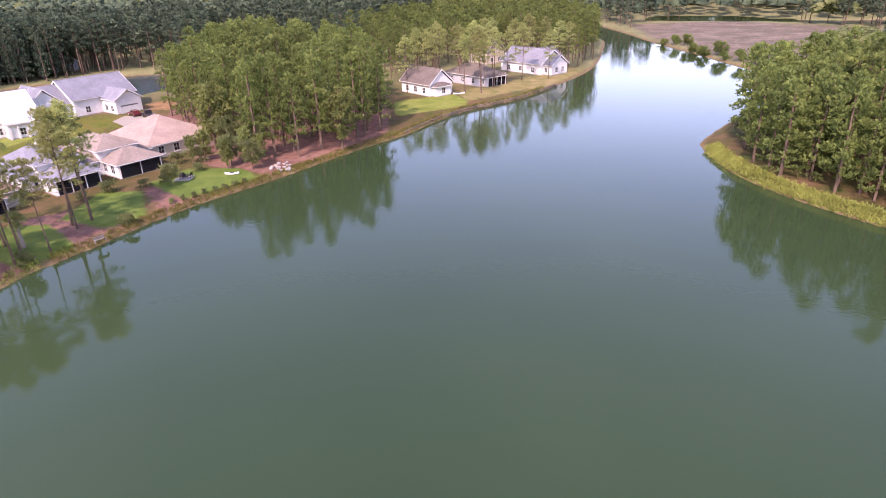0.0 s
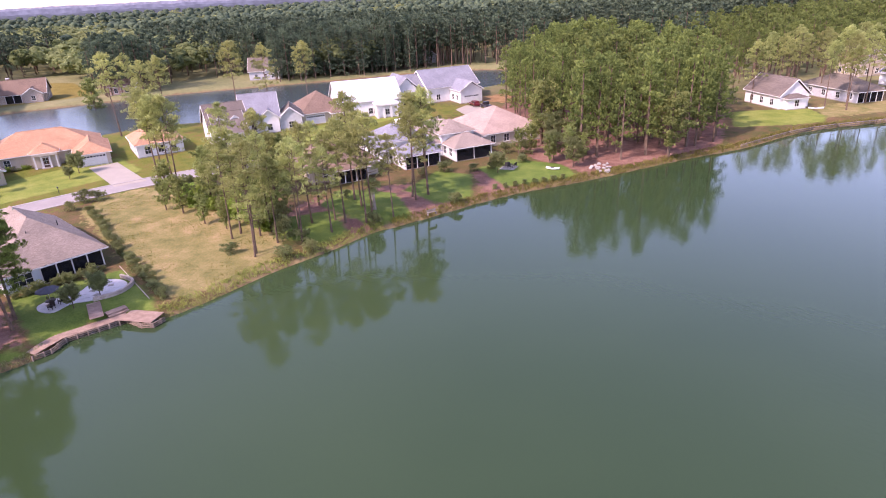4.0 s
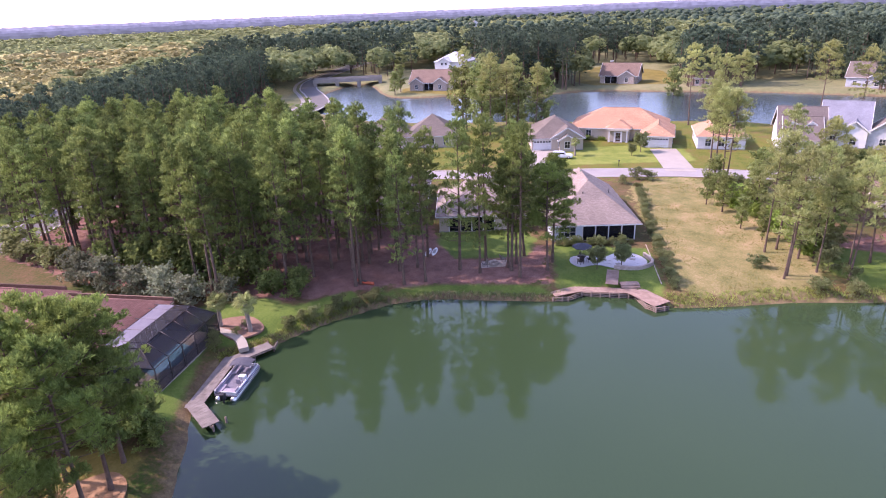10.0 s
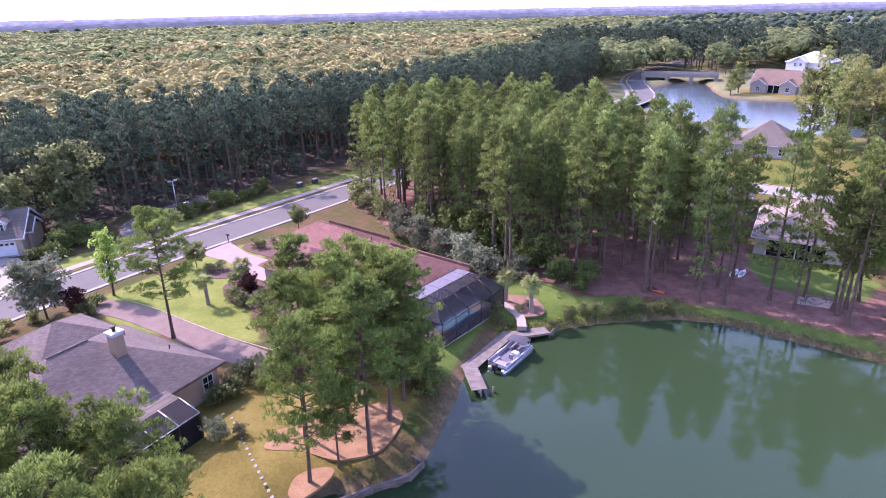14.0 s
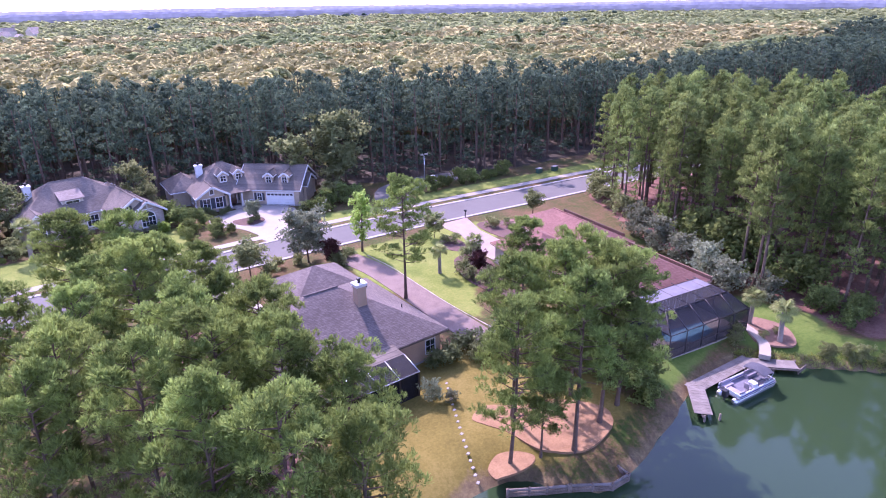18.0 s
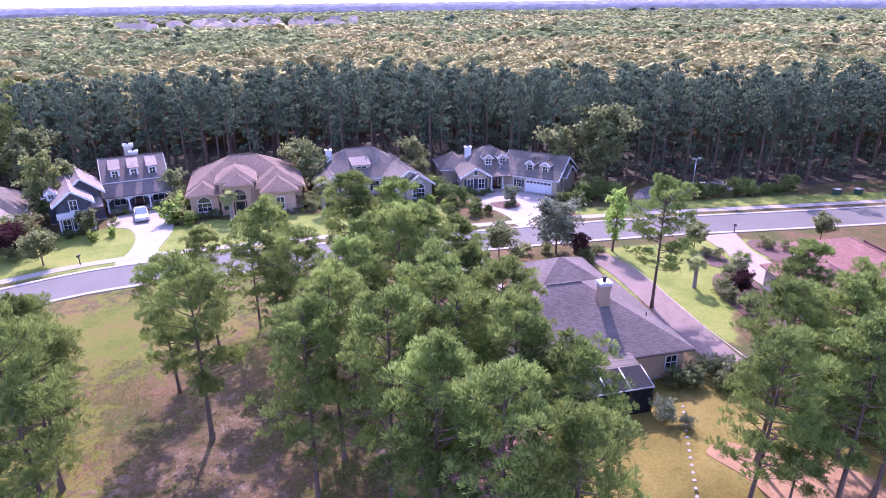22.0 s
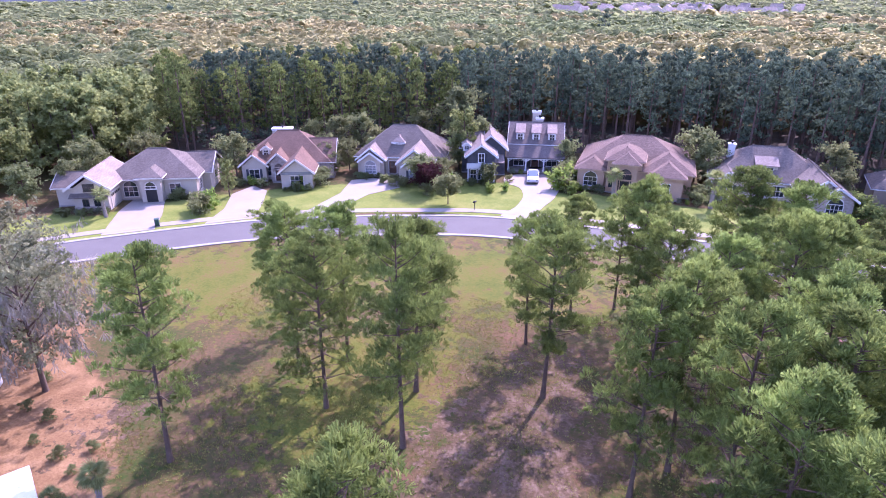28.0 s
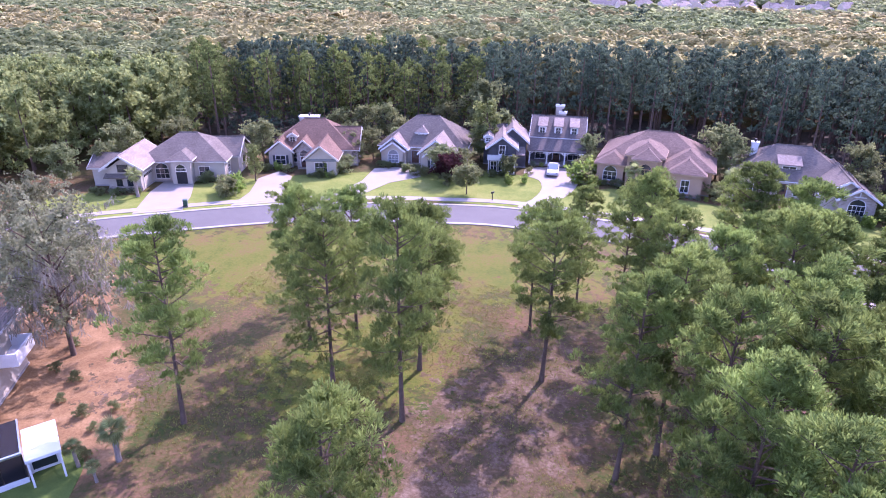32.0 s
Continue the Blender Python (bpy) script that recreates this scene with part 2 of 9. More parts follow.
M["bed_straw"] = mottled("fresh_pine_straw", (0.17, 0.09, 0.042), (0.32, 0.19, 0.094), 1.0, 10, 0.95, bump=0.6)
M["wood"] = lined("weathered_deck_wood", (0.125, 0.108, 0.09), (0.2, 0.175, 0.15), 0.15, True, 0.85)
M["deck_brown"] = lined("brown_deck_wood", (0.2, 0.135, 0.1), (0.31, 0.22, 0.165), 0.15, True, 0.85)
M["wood_dark"] = mottled("bulkhead_wood", (0.1, 0.075, 0.055), (0.22, 0.17, 0.13), 1.5, 12, 0.9)
M["white"] = mottled("white_paint", (0.56, 0.56, 0.54), (0.66, 0.66, 0.64), 0.8, 10, 0.5, bump=0.03)
M["trim"] = mottled("white_trim", (0.55, 0.54, 0.51), (0.64, 0.63, 0.6), 0.8, 10, 0.5, bump=0.02)
M["beige_trim"] = mottled("beige_trim", (0.55, 0.5, 0.43), (0.66, 0.6, 0.52), 0.8, 10, 0.6, bump=0.02)
M["cream"] = mottled("cream_stucco", (0.38, 0.325, 0.25), (0.47, 0.41, 0.32), 0.6, 10, 0.85)
M["tan"] = mottled("tan_stucco", (0.36, 0.24, 0.15), (0.48, 0.33, 0.21), 0.6, 10, 0.85)
M["tan_siding"] = lined("tan_siding", (0.36, 0.28, 0.19), (0.44, 0.35, 0.24))
M["grey_siding"] = lined("grey_siding", (0.33, 0.34, 0.35), (0.42, 0.43, 0.44))
M["blue_siding"] = lined("pale_blue_siding", (0.5, 0.54, 0.56), (0.6, 0.64, 0.66))
M["dark_siding"] = lined("dark_board_siding", (0.05, 0.05, 0.055), (0.085, 0.085, 0.09), 0.3, True)
M["white_siding"] = lined("white_siding", (0.58, 0.57, 0.55), (0.66, 0.65, 0.63))
M["brick"] = brickwork("red_brown_brick", (0.3, 0.17, 0.12), (0.4, 0.24, 0.17), (0.42, 0.38, 0.34))
M["stone"] = brickwork("fieldstone", (0.3, 0.24, 0.19), (0.42, 0.36, 0.3), (0.34, 0.3, 0.27), 0.4, 0.2)
M["roof_grey"] = shingles("grey_shingles", (0.118, 0.098, 0.078), (0.165, 0.137, 0.11))
M["roof_tan"] = shingles("tan_grey_shingles", (0.2, 0.162, 0.132), (0.27, 0.22, 0.18))
M["roof_brown"] = shingles("brown_shingles", (0.142, 0.097, 0.07), (0.195, 0.136, 0.1))
M["roof_red"] = shingles("red_brown_shingles", (0.165, 0.08, 0.06), (0.22, 0.112, 0.086))
M["roof_clay"] = shingles("clay_shingles", (0.134, 0.082, 0.055), (0.182, 0.113, 0.078))
M["roof_peach"] = shingles("peach_shingles", (0.32, 0.175, 0.1), (0.41, 0.235, 0.14))
M["roof_salmon"] = shingles("pale_salmon_shingles", (0.27, 0.2, 0.16), (0.34, 0.255, 0.21))
M["roof_blue"] = shingles("blue_grey_shingles", (0.16, 0.165, 0.185), (0.21, 0.215, 0.235))
M["street"] = mottled("pale_street_concrete", (0.2, 0.18, 0.165), (0.27, 0.245, 0.225), 0.3, 6, 0.9)
M["roof_dark"] = shingles("charcoal_shingles", (0.11, 0.09, 0.076), (0.158, 0.132, 0.112))
M["roof_worn"] = shingles("weathered_shingles", (0.115, 0.092, 0.079), (0.165, 0.134, 0.115))
M["roof_white"] = lined("white_metal_roof", (0.4, 0.41, 0.44), (0.48, 0.49, 0.52), 0.45, True, 0.4)
M["black"] = mottled("black_metal", (0.012, 0.012, 0.013), (0.03, 0.03, 0.03), 1.0, 12, 0.5)
M["bronze"] = mottled("bronze_frame", (0.035, 0.03, 0.028), (0.06, 0.05, 0.046), 1.0, 12, 0.45, 0.6)
M["shutter"] = mottled("dark_shutter", (0.03, 0.035, 0.04), (0.055, 0.06, 0.065), 2.0, 12, 0.6)
M["door"] = mottled("dark_wood_door", (0.06, 0.03, 0.02), (0.12, 0.06, 0.035), 2.0, 14, 0.5)
M["metal"] = mottled("brushed_aluminium", (0.5, 0.51, 0.53), (0.68, 0.69, 0.7), 2.0, 20, 0.35, 0.9)
M["rubber"] = mottled("rubber", (0.012, 0.012, 0.012), (0.03, 0.03, 0.03), 2.0, 20, 0.8)
M["seat"] = mottled("beige_vinyl", (0.2, 0.175, 0.19), (0.32, 0.28, 0.3), 2.0, 14, 0.5)
M["canvas"] = mottled("grey_canvas", (0.1, 0.095, 0.11), (0.17, 0.16, 0.18), 1.5, 12, 0.85)
M["canvas_dark"] = mottled("dark_grey_canvas", (0.04, 0.04, 0.048), (0.085, 0.085, 0.098), 2.5, 12, 0.85, bump=0.4)
M["orange"] = mottled("orange_plastic", (0.35, 0.07, 0.025), (0.45, 0.1, 0.04), 2.0, 14, 0.4)
M["green_bin"] = mottled("green_plastic", (0.02, 0.06, 0.04), (0.04, 0.09, 0.06), 2.0, 14, 0.5)


def glassy(name, colour, rough=0.06):
    m, n, l, b = mat(name, rough, 0.0, 0.8)
    b.inputs["Base Color"].default_value = (*colour, 1)
    nz = node(n, "ShaderNodeTexNoise", Scale=0.6, Detail=2.0)
    bp = node(n, "ShaderNodeBump", Strength=0.04, Distance=0.05)
    l.new(nz.outputs["Fac"], bp.inputs["Height"])
    l.new(bp.outputs[0], b.inputs["Normal"])
    return m


M["glass"] = glassy("window_glass", (0.02, 0.025, 0.03))
M["glass_light"] = glassy("curtained_glass", (0.16, 0.17, 0.18), 0.12)


def screen(name, colour, open_share):
    m, n, l, b = mat(name, 0.7, 0.0, 0.2)
    b.inputs["Base Color"].default_value = (*colour, 1)
    tr = n.new("ShaderNodeBsdfTransparent")
    mx = n.new("ShaderNodeMixShader")
    mx.inputs[0].default_value = open_share
    l.new(b.outputs[0], mx.inputs[1])
    l.new(tr.outputs[0], mx.inputs[2])
    l.new(mx.outputs[0], n["Material Output"].inputs["Surface"])
    return m


M["mesh"] = screen("insect_mesh", (0.025, 0.026, 0.03), 0.5)
M["mesh_dark"] = screen("dense_insect_mesh", (0.012, 0.012, 0.014), 0.15)


def car_paint(name, colour):
    m, n, l, b = mat(name, 0.3, 0.0, 0.5)
    b.inputs["Base Color"].default_value = (*colour, 1)
    b.inputs["Coat Weight"].default_value = 0.6
    return m


M["car_silver"] = car_paint("silver_car_paint", (0.45, 0.46, 0.48))
M["car_white"] = car_paint("white_car_paint", (0.7, 0.71, 0.72))
M["car_black"] = car_paint("black_car_paint", (0.02, 0.02, 0.025))
M["car_red"] = car_paint("red_car_paint", (0.11, 0.014, 0.018))


def water_material(name, dark, light, ripple, rough=0.06):
    m, n, l, b = mat(name, rough, 0.0, 0.5)
    b.inputs["IOR"].default_value = 1.33
    geo = n.new("ShaderNodeNewGeometry")
    n0 = node(n, "ShaderNodeTexNoise", Scale=0.018, Detail=3.0)
    l.new(geo.outputs["Position"], n0.inputs["Vector"])
    r = ramp(n, [(0.35, dark), (0.65, light)])
    l.new(n0.outputs["Fac"], r.inputs[0])
    l.new(r.outputs[0], b.inputs["Base Color"])
    mp = n.new("ShaderNodeMapping")
    mp.inputs["Scale"].default_value = (0.7, 1.5, 1.0)
    mp.inputs["Rotation"].default_value = (0, 0, 0.5)
    l.new(geo.outputs["Position"], mp.inputs["Vector"])
    n1 = node(n, "ShaderNodeTexNoise", Scale=1.1, Detail=3.0, Roughness=0.55)
    l.new(mp.outputs[0], n1.inputs["Vector"])
    n2 = node(n, "ShaderNodeTexNoise", Scale=0.03, Detail=2.0)
    l.new(geo.outputs["Position"], n2.inputs["Vector"])
    st = node(n, "ShaderNodeMapRange", From_Min=0.35, From_Max=0.7, To_Min=ripple * 0.3, To_Max=ripple)
    l.new(n2.outputs["Fac"], st.inputs["Value"])
    bp = node(n, "ShaderNodeBump", Distance=0.12)
    l.new(st.outputs[0], bp.inputs["Strength"])
    l.new(n1.outputs["Fac"], bp.inputs["Height"])
    l.new(bp.outputs[0], b.inputs["Normal"])
    return m


M["water"] = water_material("lake_water", (0.02, 0.04, 0.0158), (0.027, 0.0495, 0.0202), 0.15, 0.05)
# base tinted blue to stand in for sky reflected on the rippled pond
M["pond_water"] = water_material("pond_water", (0.03, 0.045, 0.045), (0.045, 0.065, 0.065), 0.6, 0.2)


def ground_material():
    """Rough grass, with lawn, pine straw, dry field and bare sand where the ground's own zone attributes say so."""
    m, n, l, b = mat("ground_cover", 0.95, 0.0, 0.15)
    geo = n.new("ShaderNodeNewGeometry")

    def cover(c1, c2, c3, s1, s2):
        a = node(n, "ShaderNodeTexNoise", Scale=s1, Detail=5.0, Roughness=0.65)
        f = node(n, "ShaderNodeTexNoise", Scale=s2, Detail=3.0, Roughness=0.7)
        l.new(geo.outputs["Position"], a.inputs["Vector"])
        l.new(geo.outputs["Position"], f.inputs["Vector"])
        k = n.new("ShaderNodeMath")
        k.operation = "MULTIPLY_ADD"
        k.inputs[1].default_value = 0.4
        l.new(f.outputs["Fac"], k.inputs[0])
        h = n.new("ShaderNodeMath")
        h.operation = "MULTIPLY"
        h.inputs[1].default_value = 0.6
        l.new(a.outputs["Fac"], h.inputs[0])
        l.new(h.outputs[0], k.inputs[2])
        r = ramp(n, [(0.36, c1), (0.5, c2), (0.64, c3)])
        l.new(k.outputs[0], r.inputs[0])
        return r.outputs[0]

    edge = node(n, "ShaderNodeTexNoise", Scale=0.7, Detail=4.0, Roughness=0.7)
    l.new(geo.outputs["Position"], edge.inputs["Vector"])
    colour = cover((0.032, 0.06, 0.008), (0.084, 0.064, 0.022), (0.145, 0.08, 0.044), 0.2, 3.2)
    # beyond 170 m the floor colour is paler, to lift shaded gaps between crowns
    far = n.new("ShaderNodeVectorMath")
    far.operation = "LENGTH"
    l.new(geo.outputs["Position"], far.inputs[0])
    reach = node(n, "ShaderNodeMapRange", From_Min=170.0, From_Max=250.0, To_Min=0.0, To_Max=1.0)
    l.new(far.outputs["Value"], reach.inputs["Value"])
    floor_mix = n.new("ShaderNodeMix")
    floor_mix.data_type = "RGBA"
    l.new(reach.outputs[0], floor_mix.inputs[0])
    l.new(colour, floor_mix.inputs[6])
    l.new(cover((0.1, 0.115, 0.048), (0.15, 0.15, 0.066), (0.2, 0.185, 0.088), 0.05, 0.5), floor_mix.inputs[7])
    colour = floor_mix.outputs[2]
    zones = {
        "straw": (cover((0.1, 0.052, 0.04), (0.17, 0.088, 0.064), (0.24, 0.135, 0.1), 0.5, 5.0), 1.6),
        "dirt": (cover((0.075, 0.07, 0.04), (0.12, 0.095, 0.065), (0.21, 0.16, 0.12), 0.08, 0.6), 6.0),
        "dry": (cover((0.1, 0.105, 0.03), (0.175, 0.152, 0.055), (0.28, 0.205, 0.1), 0.3, 4.0), 1.6),
        "meadow": (cover((0.052, 0.08, 0.009), (0.106, 0.112, 0.016), (0.138, 0.085, 0.032), 0.25, 3.4), 9.0),
        "lawn": (cover((0.095, 0.132, 0.02), (0.148, 0.178, 0.032), (0.205, 0.215, 0.055), 0.3, 4.0), 0.5),
        # darker green than lawn, partly to stand for tree shade on lakeside grass
        "turf_and_shade": (cover((0.055, 0.095, 0.016), (0.085, 0.13, 0.022), (0.125, 0.16, 0.035), 0.3, 4.0), 0.5),
        "olive": (cover((0.108, 0.088, 0.018), (0.152, 0.122, 0.026), (0.2, 0.156, 0.042), 0.3, 4.0), 0.5),
        "orange": (cover((0.14, 0.079, 0.033), (0.21, 0.124, 0.055), (0.29, 0.178, 0.084), 0.5, 5.0), 1.0),
        "bare": (cover((0.052, 0.054, 0.016), (0.095, 0.062, 0.032), (0.18, 0.128, 0.086), 0.6, 3.4), 7.0),
        # floor under the pine belts, darkened in place of their shade
        "shaded_litter": (cover((0.03, 0.026, 0.018), (0.05, 0.042, 0.028), (0.075, 0.058, 0.04), 0.4, 4.0), 1.5),
        "bank": (cover((0.09, 0.06, 0.035), (0.14, 0.1, 0.05), (0.2, 0.15, 0.07), 0.8, 4.0), 0.8),
    }
    for key, (col, wobble) in zones.items():
        at = n.new("ShaderNodeAttribute")
        at.attribute_name = key
        w = node(n, "ShaderNodeMapRange", From_Min=0.25, From_Max=0.75, To_Min=-wobble, To_Max=wobble)
        w.clamp = False
        l.new(edge.outputs["Fac"], w.inputs["Value"])
        s = n.new("ShaderNodeMath")
        l.new(at.outputs["Fac"], s.inputs[0])
        l.new(w.outputs[0], s.inputs[1])
        st = node(n, "ShaderNodeMapRange", From_Min=-0.35, From_Max=0.35, To_Min=0.0, To_Max=1.0)
        l.new(s.outputs[0], st.inputs["Value"])
        mx = n.new("ShaderNodeMix")
        mx.data_type = "RGBA"
        l.new(st.outputs[0], mx.inputs[0])
        l.new(colour, mx.inputs[6])
        l.new(col, mx.inputs[7])
        colour = mx.outputs[2]
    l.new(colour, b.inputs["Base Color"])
    f = node(n, "ShaderNodeTexNoise", Scale=4.0, Detail=4.0, Roughness=0.7)
    l.new(geo.outputs["Position"], f.inputs["Vector"])
    bp = node(n, "ShaderNodeBump", Strength=0.5, Distance=0.12)
    l.new(f.outputs["Fac"], bp.inputs["Height"])
    l.new(bp.outputs[0], b.inputs["Normal"])
    return m


M["ground"] = ground_material()

# ---- building blocks ----
G = 1.2  # height of the level land over the lake


def mesh_object(name, verts, faces, material=None, parent=None, label="", smooth=False, slots=None, index=None):
    me = bpy.data.meshes.new(name)
    me.from_pydata([tuple(v) for v in verts], [], [tuple(f) for f in faces])
    for m in slots or ([material] if material else []):
        me.materials.append(m)
    if index is not None:
        me.polygons.foreach_set("material_index", np.asarray(index, np.int32))
    if smooth:
        me.polygons.foreach_set("use_smooth", np.ones(len(me.polygons), bool))
    me.update()
    ob = new(name, me)
    if parent is not None:
        ob.parent = parent
    if label:
        ob["label"] = label
    return ob


def tri_mesh(name, verts, tris, slots, index=None, smooth=None):
    """A mesh of triangles from arrays, which is quick for large ones."""
    me = bpy.data.meshes.new(name)
    verts, tris = np.asarray(verts, np.float32), np.asarray(tris, np.int32)
    me.vertices.add(len(verts))
    me.vertices.foreach_set("co", verts.ravel())
    me.loops.add(tris.size)
    me.loops.foreach_set("vertex_index", tris.ravel())
    me.polygons.add(len(tris))
    me.polygons.foreach_set("loop_start", np.arange(0, tris.size, 3, dtype=np.int32))
    for m in slots:
        me.materials.append(m)
    if index is not None:
        me.polygons.foreach_set("material_index", np.asarray(index, np.int32))
    me.polygons.foreach_set("use_smooth", np.zeros(len(tris), bool) if smooth is None else np.asarray(smooth, bool))
    me.update(calc_edges=True)
    return me


def part(name, bm, material, parent, label=""):
    me = bpy.data.meshes.new(name)
    bm.to_mesh(me)
    bm.free()
    me.materials.append(material)
    ob = new(name, me)
    ob.parent = parent
    if label:
        ob["label"] = label
    return ob


def empty(name, m=None, **tags):
    ob = new(name)
    if m is not None:
        ob.matrix_world = m
    return tagged(ob, **tags)


def box_arrays(x0, x1, y0, y1, z0, z1):
    v = [(x, y, z) for z in (z0, z1) for x, y in ((x0, y0), (x1, y0), (x1, y1), (x0, y1))]
    f = [(3, 2, 1, 0), (4, 5, 6, 7), (0, 1, 5, 4), (1, 2, 6, 5), (2, 3, 7, 6), (3, 0, 4, 7)]
    return v, f


def box(name, x0, x1, y0, y1, z0, z1, material, parent, label="", bevel=0.0):
    if bevel:
        bm = bmesh.new()
        v, f = box_arrays(x0, x1, y0, y1, z0, z1)
        vs = [bm.verts.new(p) for p in v]
        for q in f:
            bm.faces.new([vs[i] for i in q])
        bmesh.ops.bevel(bm, geom=list(bm.edges), offset=bevel, segments=2, affect="EDGES", profile=0.6)
        return part(name, bm, material, parent, label)
    v, f = box_arrays(x0, x1, y0, y1, z0, z1)
    return mesh_object(name, v, f, material, parent, label)


def tube_arrays(pts, radii, sides=6, caps=True):
    pts = [Vector(p) for p in pts]
    V, F = [], []
    ref = Vector((0.31, 0.17, 0.93)).normalized()
    for i, p in enumerate(pts):
        d = (pts[min(i + 1, len(pts) - 1)] - pts[max(i - 1, 0)]).normalized()
        if abs(d.dot(ref)) > 0.95:
            ref = Vector((1, 0, 0))
        a = d.cross(ref).normalized()
        b = d.cross(a)
        for k in range(sides):
            w = 2 * math.pi * k / sides
            V.append(tuple(p + (a * math.cos(w) + b * math.sin(w)) * radii[i]))
    for i in range(len(pts) - 1):
        for k in range(sides):
            k2 = (k + 1) % sides
            F.append((i * sides + k, i * sides + k2, (i + 1) * sides + k2, (i + 1) * sides + k))
    if caps:
        F.append(tuple(range(sides))[::-1])
        F.append(tuple((len(pts) - 1) * sides + k for k in range(sides)))
    return V, F


def tube(name, pts, radii, material, parent, sides=8, label="", smooth=True):
    if not hasattr(radii, "__len__"):
        radii = [radii] * len(pts)
    v, f = tube_arrays(pts, radii, sides)
    return mesh_object(name, v, f, material, parent, label, smooth)


def signed(poly, X, Y):
    """Distance to a polygon's edge, positive inside."""
    P = np.asarray(poly, float)
    inside = np.zeros(X.shape, bool)
    best = np.full(X.shape, 1e9)
    for (ax, ay), (bx, by) in zip(P, np.roll(P, -1, 0)):
        dx, dy = bx - ax, by - ay
        t = np.clip(((X - ax) * dx + (Y - ay) * dy) / (dx * dx + dy * dy + 1e-9), 0, 1)
        best = np.minimum(best, np.hypot(X - ax - t * dx, Y - ay - t * dy))
        if ay != by:
            inside ^= ((ay > Y) != (by > Y)) & (X < dx * (Y - ay) / dy + ax)
    return np.where(inside, best, -best)


def union(polys, X, Y):
    return np.max([signed(p, X, Y) for p in polys], axis=0)


def rounded(pts, per=4, closed=True):
    """A smooth line through points."""
    out, n = [], len(pts)
    P = [Vector((*p[:2], 0)) for p in pts]
    for i in range(n if closed else n - 1):
        p0, p1, p2, p3 = (P[(i + k) % n] if closed else P[min(max(i + k, 0), n - 1)] for k in (-1, 0, 1, 2))
        for j in range(per):
            t = j / per
            q = 0.5 * (2 * p1 + (p2 - p0) * t + (2 * p0 - 5 * p1 + 4 * p2 - p3) * t * t + (3 * p1 - p0 - 3 * p2 + p3) * t ** 3)
            out.append((q.x, q.y))
    if not closed:
        out.append(tuple(pts[-1][:2]))
    return out


# ---- the plan of the land ----
LAKE = [(-29.0, -23.9), (-31.6, -22.0), (-33.6, -22.3), (-38.5, -23.2), (-43.4, -24.4), (-47.8, -25.7), (-54.4, -25.1), (-57.4, -22.0), (-60.5, -19.2),
        (-63.5, -15.8), (-66.6, -11.3), (-68.4, -8), (-68.9, -4), (-68.6, 1.8), (-68.1, 6.6), (-67.6, 10.7), (-69.2, 14.2), (-68.6, 20.4),
        (-65.5, 23.5), (-65, 27.3), (-65.3, 32.3), (-65.9, 38), (-65.7, 43), (-65.2, 49), (-65.6, 56), (-64.5, 60.5), (-63, 66.5),
        (-61.5, 74), (-59.5, 81.5), (-57.5, 87), (-52.5, 97.5), (-48, 109.5), (-43.2, 122), (-37.2, 135.5), (-32.3, 153.8)]
LAKE2 = [(-25.8, 165.7), (-16.8, 178.6), (-7.5, 203), (2.2, 237), (5.5, 290), (3, 340), (-30, 420), (-8, 430), (14, 372), (27, 325), (42, 280), (57, 233.5),
         (72, 195), (60, 178), (41.7, 166), (28, 139), (26.7, 130.6), (29.8, 115.4), (36.4, 103.2), (46.5, 91.7), (62, 78), (85, 62), (95, 40),
         (92, 15), (75, 0), (50, -7), (25, -11), (5, -17), (-14, -25), (-22, -28), (-27, -27)]
LAKE = LAKE + LAKE2
POND = [(-221, -52), (-205, -35), (-195, -25), (-189, -2), (-187, 20), (-184, 41), (-178, 70), (-165, 100), (-150, 130), (-140, 160), (-132, 190), (-140, 215),
        (-168, 209), (-186, 190), (-201, 163), (-219, 135), (-236, 105), (-243, 83), (-253, 51), (-247, 31), (-255, 4), (-251, -13), (-258, -29),
        (-300, -42), (-300, -52), (-262, -60), (-240, -60)]
INLET = [(-330, 470), (-60, 470), (-40, 450), (-300, 420)]
MARSH = [(30, 455), (130, 430), (190, 425), (130, 412), (30, 430)]
WATERS = [rounded(LAKE, 3), rounded(POND, 3), INLET, MARSH]

ZONES = {}


def zone(kind, *outline):
    """Adds an outlined patch of one ground cover."""
    ZONES.setdefault(kind, []).append(list(outline))


zone("lawn", (-37, -72.5), (-58, -71.5), (-64, -68), (-50, -58), (-44, -52), (-40, -46), (-36.5, -54), (-35, -64))
zone("turf_and_shade", (-44, -26), (-56, -27.5), (-58, -23), (-61, -20), (-64, -18), (-68, -24), (-66, -32), (-50, -30), (-45, -29.5))
zone("turf_and_shade", (-69.5, 11.5), (-69.5, 21), (-66.5, 24), (-81, 26), (-83.5, 13))
zone("turf_and_shade", (-79, -1), (-79, 9), (-86, 11), (-93, 8), (-93, -2), (-86, -4))
zone("turf_and_shade", (-67, 47), (-66.5, 53), (-76, 58), (-80, 50), (-74, 45))
zone("turf_and_shade", (-66, 57), (-64, 64), (-74, 70), (-84, 66), (-80, 58))
zone("turf_and_shade", (-64.5, 70), (-62.5, 77), (-70, 86), (-77, 84), (-74, 72))
zone("turf_and_shade", (-61, 84), (-54, 97), (-60, 101), (-70, 99), (-72, 90))
zone("lawn", (-44, 148), (-34, 157), (-28, 167), (-36, 178), (-50, 166))
zone("lawn", (-130, 20), (-130, 50), (-148, 52), (-146, 26))
zone("lawn", (-120, 60), (-122, 130), (-128, 130), (-134, 90))
